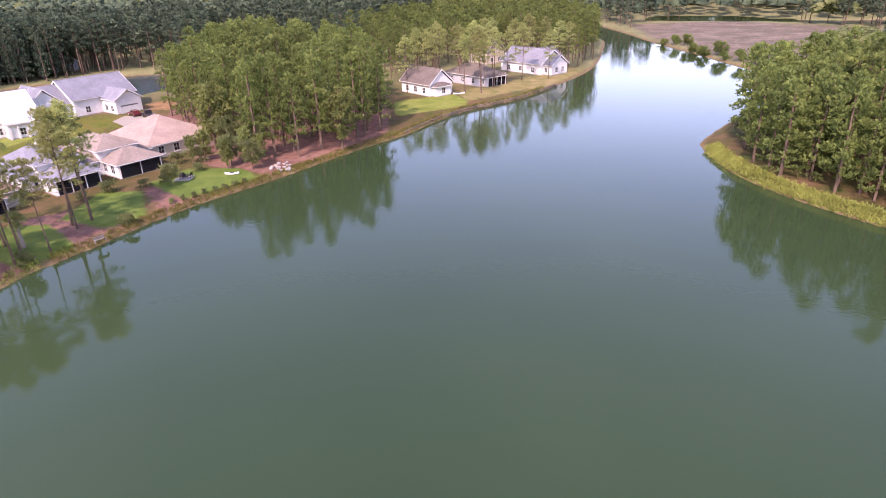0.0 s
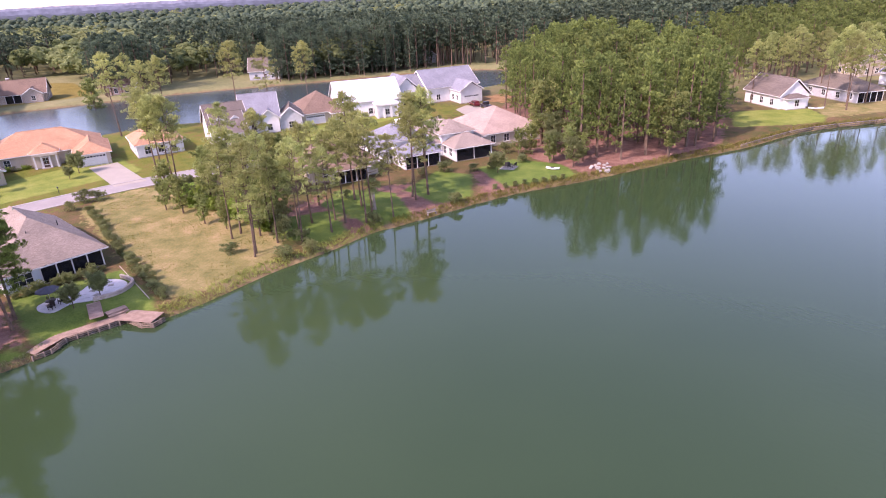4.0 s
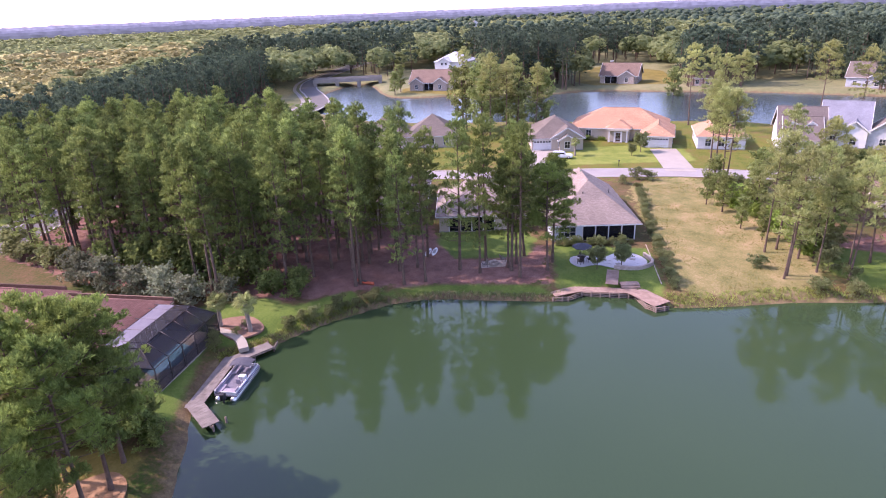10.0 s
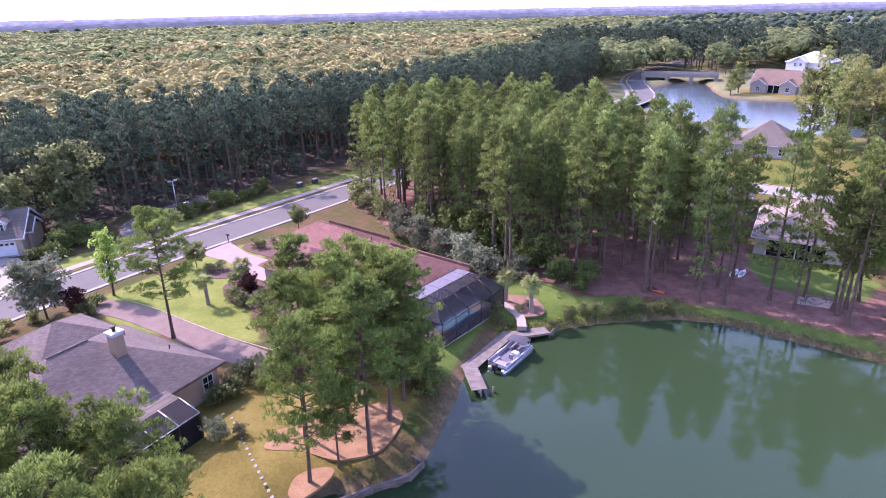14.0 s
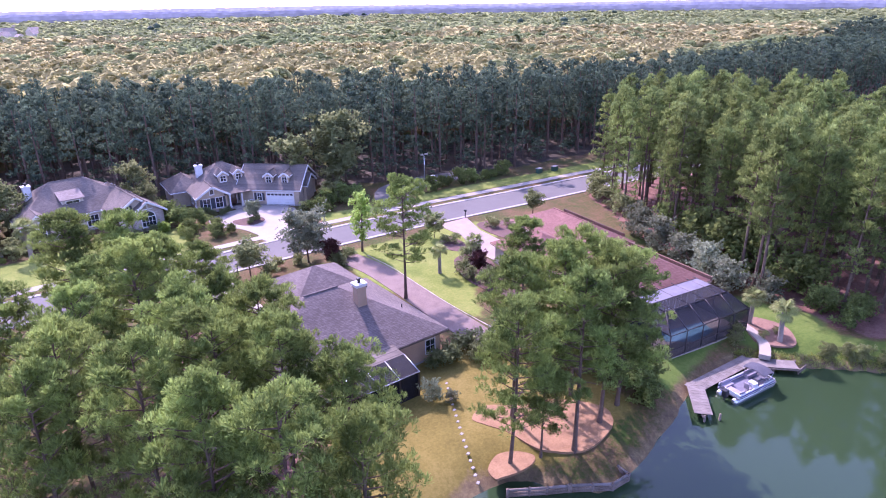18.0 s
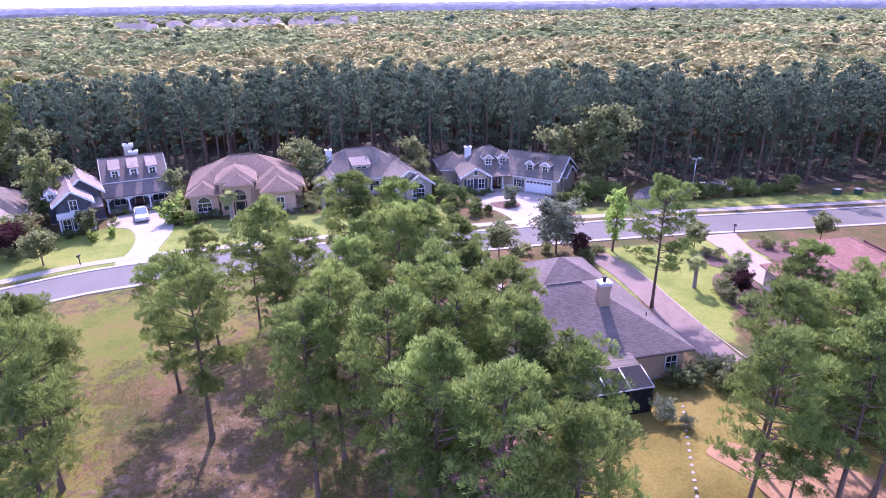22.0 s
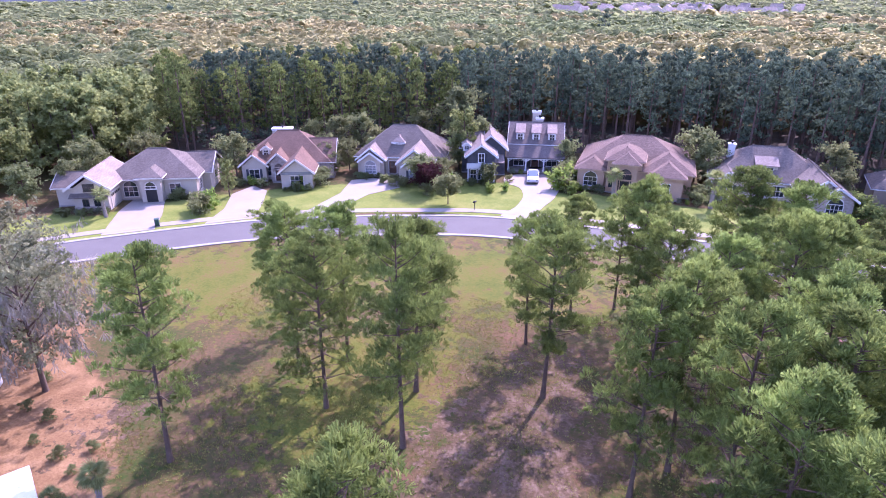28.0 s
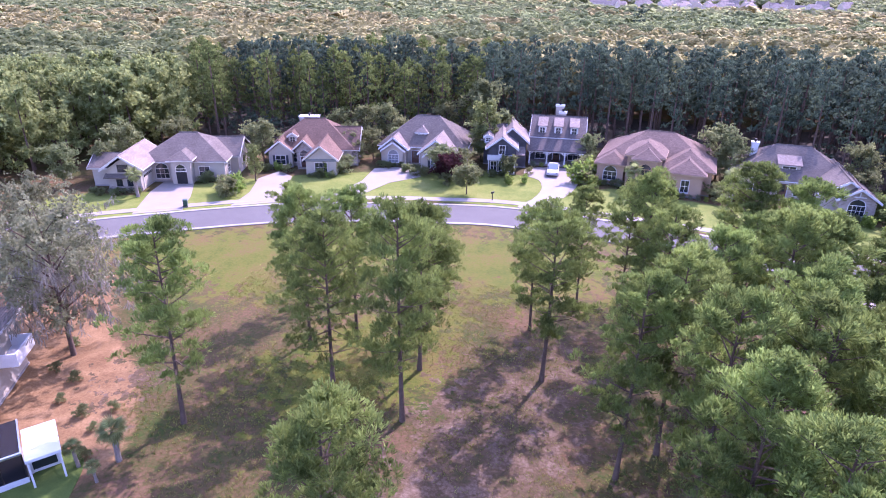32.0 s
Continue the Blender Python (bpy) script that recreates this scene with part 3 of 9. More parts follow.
zone("lawn", (44, -94), (38, -88), (38, -81), (24, -85.5), (20, -100), (36, -98))
zone("lawn", (18, -86), (8, -86), (6, -96), (14, -99))
zone("lawn", (-2, -86), (-22, -85), (-24, -98), (-4, -100))
zone("lawn", (68, -57.5), (80, -47), (90, -52), (84, -60), (74, -62))
zone("lawn", (51, -76), (44, -80), (48, -90), (56, -84))
zone("meadow", (62, -53), (48, -64), (38, -69), (26, -66), (30, -54), (40, -44), (54, -42), (68, -44))
zone("meadow", (20, -52), (28, -46), (30, -34), (22, -30), (14, -40))
zone("meadow", (-2, -60), (6, -64), (4, -70), (-6, -68))
zone("lawn", (-42, -84), (-60, -82), (-60, -86), (-42, -90))
zone("lawn", (-60, -84.5), (-240, -62), (-240, -66), (-60, -88.5))
zone("lawn", (-22, -84.5), (0, -85.5), (20, -84.2), (36, -80.6), (46, -75.8), (56, -68.6), (64, -61.4), (70, -56), (78, -62), (72, -72), (64, -80), (54, -88), (44, -92), (34, -95), (22, -97), (0, -98), (-22, -95))
zone("meadow", (-186, -20), (-183, 40), (-176, 70), (-150, 128), (-112, 142), (-104, 100), (-116, 60), (-119, 30), (-121, -20))
zone("straw", (-67, -20), (-70.5, -10), (-71, 2), (-70.2, 11), (-83, 12), (-82, -1), (-96, -6), (-118, -30), (-116, -68), (-84, -69), (-74, -50), (-69, -30))
zone("straw", (-67, 50), (-64.5, 60), (-75, 64), (-84, 60), (-80, 48))
zone("straw", (-63.5, 64), (-62, 72), (-74, 78), (-80, 70))
zone("straw", (-60.5, 78), (-57, 86), (-64, 92), (-72, 88))
zone("straw", (-54, 99), (-40, 131), (-50, 160), (-90, 170), (-120, 175), (-100, 130), (-80, 112), (-68, 102))
zone("straw", (-8, -28), (-10, -66), (-22, -60), (-19, -40), (-14, -30))
zone("turf_and_shade", (-66.6, -11.3), (-68.4, -8), (-68.9, -4), (-68.6, 1.8), (-68.1, 6.6), (-67.6, 10.7), (-70, 10.7), (-70.4, 6), (-71.2, -4), (-69.4, -12))
zone("turf_and_shade", (-61, -19), (-64, -16), (-67, -12.5), (-69.6, -14), (-66.5, -19), (-63, -22))
zone("orange", (33, -15), (31, -22), (37.5, -30), (46, -33.5), (56, -42), (66, -38), (58, -22), (48, -12))
zone("orange", (-110, 146), (-122, 150), (-118, 165), (-104, 158))
zone("dry", (-66, 26), (-66.5, 40), (-76, 50), (-112, 48), (-120, 42), (-112, 31), (-82, 27))
zone("meadow", (48, -62), (30, -71.5), (8, -74), (6, -58), (22, -55), (36, -58))
zone("dry", (-30, 168), (-10, 196), (0, 230), (-8, 232), (-20, 205), (-36, 182))
zone("dirt", (20, 400), (27, 335), (57, 240), (110, 240), (170, 330), (80, 420))
zone("olive", (-20, -44), (-33.5, -43.5), (-38, -37), (-41, -31), (-40, -26), (-30, -26), (-23, -28.5), (-16, -27), (-16, -36))
zone("olive", (-275, 50), (-262, 55), (-258, 90), (-330, 100), (-340, 60))
zone("olive", (-258, -24), (-252, 8), (-270, 6), (-275, -24))
zone("bare", (2, -26), (4, -46), (8, -52), (14, -46), (15, -33), (13, -22))
zone("bare", (-9, -36), (-3, -36), (-3, -44), (-8, -46))
zone("dirt", (40, 300), (62, 240), (110, 250), (150, 330), (90, 400), (50, 380))
zone("bare", (36, -29), (38, -31), (40, -28), (38, -26))
# the two belts of tall pines, and a leaf floor darkened to stand for their shade
BAND = [(-50, -104), (-30, -117), (5, -124), (28, -124), (50, -117), (75, -106), (92, -92), (125, -118), (60, -150), (-20, -158), (-60, -140)]
EAST = [(92, -90), (97, -62), (100, -40), (112, -12), (145, -15), (150, -100), (120, -112)]
WEST = [(-50, -104), (-78, -92), (-120, -88), (-180, -78), (-225, -72), (-262, -78), (-300, -90), (-305, -118), (-262, -108), (-200, -104), (-120, -114), (-60, -135)]
zone("shaded_litter", *BAND)
zone("shaded_litter", *WEST)


def ground_height(X, Y):
    d = -union(WATERS, X, Y)
    return np.where(d > 0, G * np.clip(d / 3.0, 0, 1) ** 0.6, np.maximum(d * 0.35, -2.5))


def axis(lo, hi, step, mid_lo, mid_hi, mid_step, end):
    fine = np.arange(lo, hi + 0.01, step)
    left = np.arange(lo - mid_step, mid_lo, -mid_step)[::-1]
    right = np.arange(hi + mid_step, mid_hi, mid_step)
    far = np.array([60, 150, 300, 600, 1100, 2000, end])
    return np.concatenate([left[0] - far[::-1], left, fine, right, right[-1] + far])


def build_ground():
    xs = axis(-100, 70, 1.3, -310, 110, 4.5, 4200)
    ys = axis(-105, 130, 1.3, -140, 440, 5.0, 4200)
    X, Y = np.meshgrid(xs, ys)
    Z = ground_height(X, Y)
    nx, ny = len(xs), len(ys)
    i = np.arange(nx * ny).reshape(ny, nx)
    quads = np.stack([i[:-1, :-1], i[:-1, 1:], i[1:, 1:], i[1:, :-1]], -1).reshape(-1, 4)
    tris = np.concatenate([quads[:, [0, 1, 2]], quads[:, [0, 2, 3]]])
    me = tri_mesh("ground", np.stack([X, Y, Z], -1).reshape(-1, 3), tris, [M["ground"]], smooth=np.ones(len(tris)))
    shore = -union(WATERS, X, Y)
    for key, polys in ZONES.items():
        a = me.attributes.new(key, "FLOAT", "POINT")
        a.data.foreach_set("value", np.clip(union(polys, X, Y), -20, 20).ravel().astype(np.float32))
    a = me.attributes.new("bank", "FLOAT", "POINT")
    a.data.foreach_set("value", np.clip(0.7 - shore, -20, 20).ravel().astype(np.float32))
    return tagged(new("ground", me), "grassy level land with lawns, pine straw and bare sand", "ground", kind="structure")


build_ground()


def build_water():
    for name, poly, label in (("water", [(-120, -40), (140, -40), (140, 440), (-120, 440)], "calm green murky lake water with faint ripples"),
                              ("water", [(-310, -70), (-121, -70), (-121, 225), (-310, 225)], "calm blue-green pond water"),
                              ("water", [(-340, 441), (200, 441), (200, 480), (-340, 480)], "far strip of calm lake water")):
        v = [(x, y, 0.0) for x, y in poly]
        tagged(mesh_object(name, v, [(0, 1, 2, 3)], M["pond_water" if "pond" in label else "water"]), label, "water", kind="structure")


build_water()


def ribbon(name, line, left, right, top, material, label, category, kind="structure", thick=0.25, parent=None):
    """A strip along a line, from left to right of it, with thickness."""
    V, F = [], []
    P = [Vector((*p, 0)) for p in line]
    for i, p in enumerate(P):
        d = (P[min(i + 1, len(P) - 1)] - P[max(i - 1, 0)]).normalized()
        nrm = Vector((-d.y, d.x, 0))
        for off, z in ((left, top), (right, top), (right, top - thick), (left, top - thick)):
            q = p + nrm * off
            V.append((q.x, q.y, z))
    for i in range(len(P) - 1):
        for k in range(4):
            F.append((i * 4 + k, i * 4 + (k + 1) % 4, i * 4 + 4 + (k + 1) % 4, i * 4 + 4 + k))
    F += [(3, 2, 1, 0), tuple(len(V) - 4 + k for k in range(4))]
    ob = mesh_object(name, V, F, material, parent)
    bm = bmesh.new()
    bm.from_mesh(ob.data)
    bmesh.ops.recalc_face_normals(bm, faces=bm.faces)
    bm.to_mesh(ob.data)
    bm.free()
    if parent is None:
        tagged(ob, label, category, kind=kind)
    return ob


def slab(name, outline, top, material, label, category, kind="structure", thick=0.2, parent=None):
    """A flat slab of any outline."""
    bm = bmesh.new()
    face = bm.faces.new([bm.verts.new((x, y, top)) for x, y in outline])
    bmesh.ops.recalc_face_normals(bm, faces=bm.faces)
    if face.normal.z < 0:
        bmesh.ops.reverse_faces(bm, faces=[face])
    out = bmesh.ops.extrude_face_region(bm, geom=[face])
    bmesh.ops.translate(bm, verts=[v for v in out["geom"] if isinstance(v, bmesh.types.BMVert)], vec=(0, 0, -thick))
    bmesh.ops.recalc_face_normals(bm, faces=bm.faces)
    bmesh.ops.triangulate(bm, faces=[f for f in bm.faces if len(f.verts) > 4])
    ob = part(name, bm, material, parent) if parent is not None else None
    if ob is None:
        me = bpy.data.meshes.new(name)
        bm.to_mesh(me)
        bm.free()
        me.materials.append(material)
        ob = tagged(new(name, me), label, category, kind=kind)
    return ob


ROAD = rounded([(135, -6), (104, -22), (77.5, -43), (68, -52.5), (54.5, -64.7), (43, -71.5), (34, -75.5), (22.5, -79.2), (0, -80.3), (-21, -79.6), (-45, -78.6), (-75, -75.2),
                (-110, -71), (-160, -62), (-205, -56), (-236, -53), (-262, -60), (-290, -69), (-330, -72), (-420, -60)], 4, False)
ribbon("road", ROAD, -3.4, 3.4, G + 0.03, M["asphalt"], "smooth grey asphalt residential road", "road")
ribbon("kerb", ROAD, 3.4, 4.0, G + 0.11, M["kerb"], "pale concrete kerb and gutter", "kerb")
ribbon("kerb", ROAD, -4.0, -3.4, G + 0.11, M["kerb"], "pale concrete kerb and gutter", "kerb")
ribbon("pavement", ROAD[4:76], -0.01 + 5.4, 6.9, G + 0.06, M["concrete"], "pale concrete pavement beside the road", "pavement")
STREET = rounded([(-118, -80), (-124, -55), (-126, -20), (-123.5, 10), (-122.5, 30), (-120, 48), (-113, 70), (-106, 95), (-98, 118), (-92, 132)], 4, False)
ribbon("road", STREET, -2.9, 2.9, G + 0.035, M["street"], "pale concrete residential street", "road")
ribbon("kerb", STREET, 2.9, 3.35, G + 0.1, M["kerb"], "pale concrete kerb", "kerb")
ribbon("kerb", STREET, -3.35, -2.9, G + 0.1, M["kerb"], "pale concrete kerb", "kerb")

# ---- trees ----
def join(pieces):
    """Triangles of several (verts, tris) pieces as one pair of arrays."""
    V, T, n = [], [], 0
    for v, t in pieces:
        V.append(v)
        T.append(t + n)
        n += len(v)
    return np.concatenate(V), np.concatenate(T)


def tri_tube(pts, radii, sides=5):
    v, f = tube_arrays(pts, radii, sides, caps=False)
    f = np.array(f)
    return np.array(v), np.concatenate([f[:, [0, 1, 2]], f[:, [0, 2, 3]]])


def tufts(rng, centres, size, blades, up=0.5, width=0.28, flat=1.0, out=None):
    """Bunches of blades that fan out of their centres."""
    n = len(centres)
    d = rng.normal(size=(n, blades, 3))
    d[..., 2] = d[..., 2] * flat + up
    if out is not None:
        d += out[:, None, :]
    d /= np.linalg.norm(d, axis=-1, keepdims=True) + 1e-9
    side = np.cross(d, rng.normal(size=(n, blades, 3)))
    side /= np.linalg.norm(side, axis=-1, keepdims=True) + 1e-9
    ln = size * rng.uniform(0.65, 1.25, (n, blades, 1))
    c = centres[:, None, :]
    a = c + d * ln + side * ln * width
    b = c + d * ln * 0.9 - side * ln * width
    V = np.concatenate([c, np.stack([a, b], 2).reshape(n, blades * 2, 3)], 1)
    k = np.arange(blades)
    t = np.stack([np.zeros(blades, int), 1 + 2 * k, 2 + 2 * k], -1)
    T = (t[None] + (np.arange(n) * (1 + 2 * blades))[:, None, None]).reshape(-1, 3)
    return V.reshape(-1, 3), T


def pine_arrays(seed, h, bare=0.45, spread=2.6, limbs=30, pads=3, per_pad=14, blades=6, size=0.34, lean=0.4, width=0.08, stout=0.013, puff=0.6):
    """A pine: bare trunk, rising limbs, and a domed crown of rounded needle clumps with gaps between them."""
    rng = np.random.default_rng(seed)
    bend = rng.normal(0, lean * 0.35, 2)
    at = lambda z: np.array([bend[0] * math.sin(z / h * 2.4), bend[1] * math.sin(z / h * 2.0), z])
    rad = lambda z: stout * h * (1 - 0.86 * z / h) * (1 + 0.5 * math.exp(-z / 0.5))
    zs = np.concatenate([[-0.4, 0.25], np.linspace(1.2, h * 0.96, 9)])
    trunk = tri_tube([at(z) for z in zs], [rad(max(z, 0)) for z in zs], 7)
    branches, centres, outs = [], [], []

    def clump(c, r):
        q = rng.normal(0, 1, (per_pad, 3))
        q /= np.linalg.norm(q, axis=1, keepdims=True)
        q[:, 2] = np.where(q[:, 2] < -0.35, -q[:, 2], q[:, 2])
        centres.append(c + q * [1.0, 1.0, 0.85] * r * rng.uniform(0.5, 1.0, (per_pad, 1)))
        outs.append(q * 1.6 + [0, 0, 1.3])

    for i in range(limbs):
        s = (i + rng.uniform(0, 1)) / limbs
        z = h * (bare + (0.93 - bare) * s)
        w = i * 2.4 + rng.normal(0, 0.5)
        reach = spread * max(0.05, 1 - ((s - 0.26) / 0.77) ** 2) ** 0.56 * rng.uniform(0.6, 1.1)
        d = np.array([math.cos(w), math.sin(w), rng.uniform(-0.05, 0.3) + 0.7 * s])
        p0 = at(z)
        p1, p2 = p0 + d * reach * 0.5 - np.array([0, 0, 0.05 * reach]), p0 + d * reach
        branches.append(tri_tube([p0, p1, p2], [0.03 + 0.012 * reach, 0.028, 0.012], 4))
        side = np.array([-d[1], d[0], 0.0])
        clump(p2, puff * rng.uniform(0.8, 1.2))
        for j in range(pads - 1 if s > 0.3 else max(1, pads - 2)):
            u = 0.45 + 0.5 * (j + rng.uniform(0, 1)) / max(1, pads - 1)
            off = side * rng.choice((-1, 1)) * rng.uniform(0.2, 0.42) * reach * u
            clump(p0 + (p2 - p0) * u + off + np.array([0, 0, rng.uniform(0.0, 0.35)]), puff * rng.uniform(0.65, 1.1))
    clump(at(h * 0.95), puff)
    clump(at(h * 0.985), puff * 0.6)
    crown = tufts(rng, np.concatenate(centres), size, blades, 0.25, width, 0.8, np.concatenate(outs))
    return trunk, join(branches), crown


def broad_arrays(seed, h, bare=0.25, spread=3.0, limbs=16, pads=7, per_pad=14, blades=3, size=0.42, droop=0.0, tall=1.0):
    rng = np.random.default_rng(seed)
    bend = rng.normal(0, 0.25, 2)
    at = lambda z: np.array([bend[0] * z / h, bend[1] * z / h, z])
    zs = np.array([-0.3, 0.2, bare * h, 0.6 * h, 0.9 * h])
    trunk = tri_tube([at(z) for z in zs], [0.026 * h, 0.019 * h, 0.015 * h, 0.009 * h, 0.003 * h], 7)
    branches, centres = [], []
    for i in range(limbs):
        s = (i + rng.uniform(0, 1)) / limbs
        z = h * (bare + (0.85 - bare) * s)
        w = i * 2.4 + rng.normal(0, 0.4)
        reach = spread * math.sqrt(max(0.06, 1 - (s * 1.5 - 0.55) ** 2)) * rng.uniform(0.65, 1.1)
        d = np.array([math.cos(w), math.sin(w), 0.35 + 0.6 * s - droop])
        p0 = at(z)
        p2 = p0 + d * reach
        p1 = (p0 + p2) / 2 + np.array([0, 0, 0.12 * reach])
        branches.append(tri_tube([p0, p1, p2], [0.02 + 0.014 * reach, 0.03, 0.012], 4))
        for j in range(pads):
            u = 0.3 + 0.75 * (j + rng.uniform(0, 1)) / pads
            c = p0 + (p2 - p0) * u + rng.normal(0, 0.3, 3) * (0.3 + 0.22 * reach)
            centres.append(c + rng.normal(0, 0.33, (per_pad, 3)) * (0.5 + 0.2 * reach) * [1, 1, 0.8 * tall])
    crown = tufts(rng, np.concatenate(centres), size, blades, 0.25, 0.45)
    return trunk, join(branches), crown


def tree_thing(name, arrays, leaf, label, category="tree", bark="bark"):
    root = empty(name, label=label, category=category)
    v, t = arrays[0]
    new("trunk", tri_mesh("trunk", v, t, [M[bark]], smooth=np.ones(len(t)))).parent = root
    v, t = join([arrays[2], arrays[1]])
    index = np.zeros(len(t), int)
    index[len(arrays[2][1]):] = 1
    new("crown", tri_mesh("crown", v, t, [M[leaf], M[bark]], index)).parent = root
    return root


def place(ob, x, y, z=None, turn=0.0, size=1.0, wide=None):
    if z is None:
        z = float(ground_height(np.array([x]), np.array([y]))[0])
    c = copy_thing(ob, Matrix.Identity(4))
    w = wide or size
    c.matrix_basis = Matrix.LocRotScale((x, y, z), Euler((0, 0, turn)), (w, w, size))
    return c


def park(ob):
    """Takes a template out of the scene once its copies stand."""
    for o in (*ob.children_recursive, ob):
        bpy.data.objects.remove(o)


def scatter(poly, spacing, seed, jitter=0.42, avoid=(), shore=1.5, margin=0.0):
    rng = np.random.default_rng(seed)
    P = np.array(poly)
    x0, y0 = P.min(0)
    x1, y1 = P.max(0)
    X, Y = np.meshgrid(np.arange(x0, x1, spacing), np.arange(y0, y1, spacing * 0.9))
    X = X + (np.arange(X.shape[0]) % 2)[:, None] * spacing / 2
    X, Y = X + rng.uniform(-jitter, jitter, X.shape) * spacing, Y + rng.uniform(-jitter, jitter, Y.shape) * spacing
    ok = signed(poly, X, Y) > margin
    ok &= union(WATERS, X, Y) < -shore
    for a in avoid:
        ok &= signed(a, X, Y) < 0
    return np.stack([X[ok], Y[ok]], 1)


def forest(name, points, templates, label, seed, sizes=(0.85, 1.15), lift=G, category="trees", slots=("bark", "pine_dark"), soft=False):
    """Many trees as one mesh: templates of (trunk, crown), turned and sized at random."""
    rng = np.random.default_rng(seed)
    V, T, I, n = [], [], [], 0
    pick = rng.integers(0, len(templates), len(points))
    for k, (wood, crown) in enumerate(templates):
        P = points[pick == k]
        if not len(P):
            continue
        base, tri = join([wood, crown]) if wood is not None else crown
        idx = np.zeros(len(tri), int)
        idx[(len(wood[1]) if wood is not None else 0):] = 1
        a = rng.uniform(0, 2 * math.pi, len(P))
        s = rng.uniform(*sizes, len(P))
        w = s * rng.uniform(0.9, 1.15, len(P))
        c, q = np.cos(a)[:, None], np.sin(a)[:, None]
        x = (base[None, :, 0] * c - base[None, :, 1] * q) * w[:, None] + P[:, :1]
        y = (base[None, :, 0] * q + base[None, :, 1] * c) * w[:, None] + P[:, 1:2]
        z = base[None, :, 2] * s[:, None] + lift
        V.append(np.stack([x, y, z], -1).reshape(-1, 3))
        T.append((tri[None] + (np.arange(len(P)) * len(base))[:, None, None]).reshape(-1, 3) + n)
        I.append(np.tile(idx, len(P)))
        n += len(P) * len(base)
    me = tri_mesh(name, np.concatenate(V), np.concatenate(T), [M[s] for s in slots], np.concatenate(I), np.full(len(np.concatenate(I)), soft))
    return tagged(new(name, me), label, category, kind="stuff")


def stand(name, poly, gap, seed, label, sizes=(0.8, 1.0), slots=("bark", "pine_dark"), edge=8.0, front=None):
    """A wood whose outer rows are built fuller than those behind them."""
    P = scatter(poly, gap, seed)
    deep = signed(poly, P[:, 0], P[:, 1]) > edge
    forest(name, P[~deep], front or MID, label, seed, sizes, slots=slots)
    if deep.any():
        forest(name, P[deep], DEEP, label + ", inner rows", seed + 100, sizes, slots=slots, soft=True)


def thin(arrays):
    """A template for forests: trunk and branches together, and the crown."""
    v = arrays[0][0]
    top = v[:, 2].max()
    return (tri_tube([(0, 0, -0.3), (0, 0, 0.5 * top), (v[-1, 0], v[-1, 1], top)], [0.016 * top, 0.011 * top, 0.004 * top], 4), arrays[2])


def lobe(rng, c, r, tall, sides=6, rings=2):
    """One rounded mass of leaves in a far crown, open below."""
    V, T = [], []
    for j in range(rings + 1):
        u = j / (rings + 1) * math.pi / 2 - 0.35
        for i in range(sides):
            w = 2 * math.pi * (i + 0.5 * (j % 2)) / sides
            k = r * math.cos(u) * rng.uniform(0.8, 1.2)
            V.append((c[0] + k * math.cos(w), c[1] + k * math.sin(w), c[2] + r * tall * math.sin(u) * rng.uniform(0.85, 1.15)))
    V.append((c[0], c[1], c[2] + r * tall))
    for j in range(rings):
        for i in range(sides):
            p, q = j * sides + i, j * sides + (i + 1) % sides
            T += [(p, q, q + sides), (p, q + sides, p + sides)]
    k = rings * sides
    T += [(k + i, k + (i + 1) % sides, len(V) - 1) for i in range(sides)]
    return np.array(V), np.array(T)


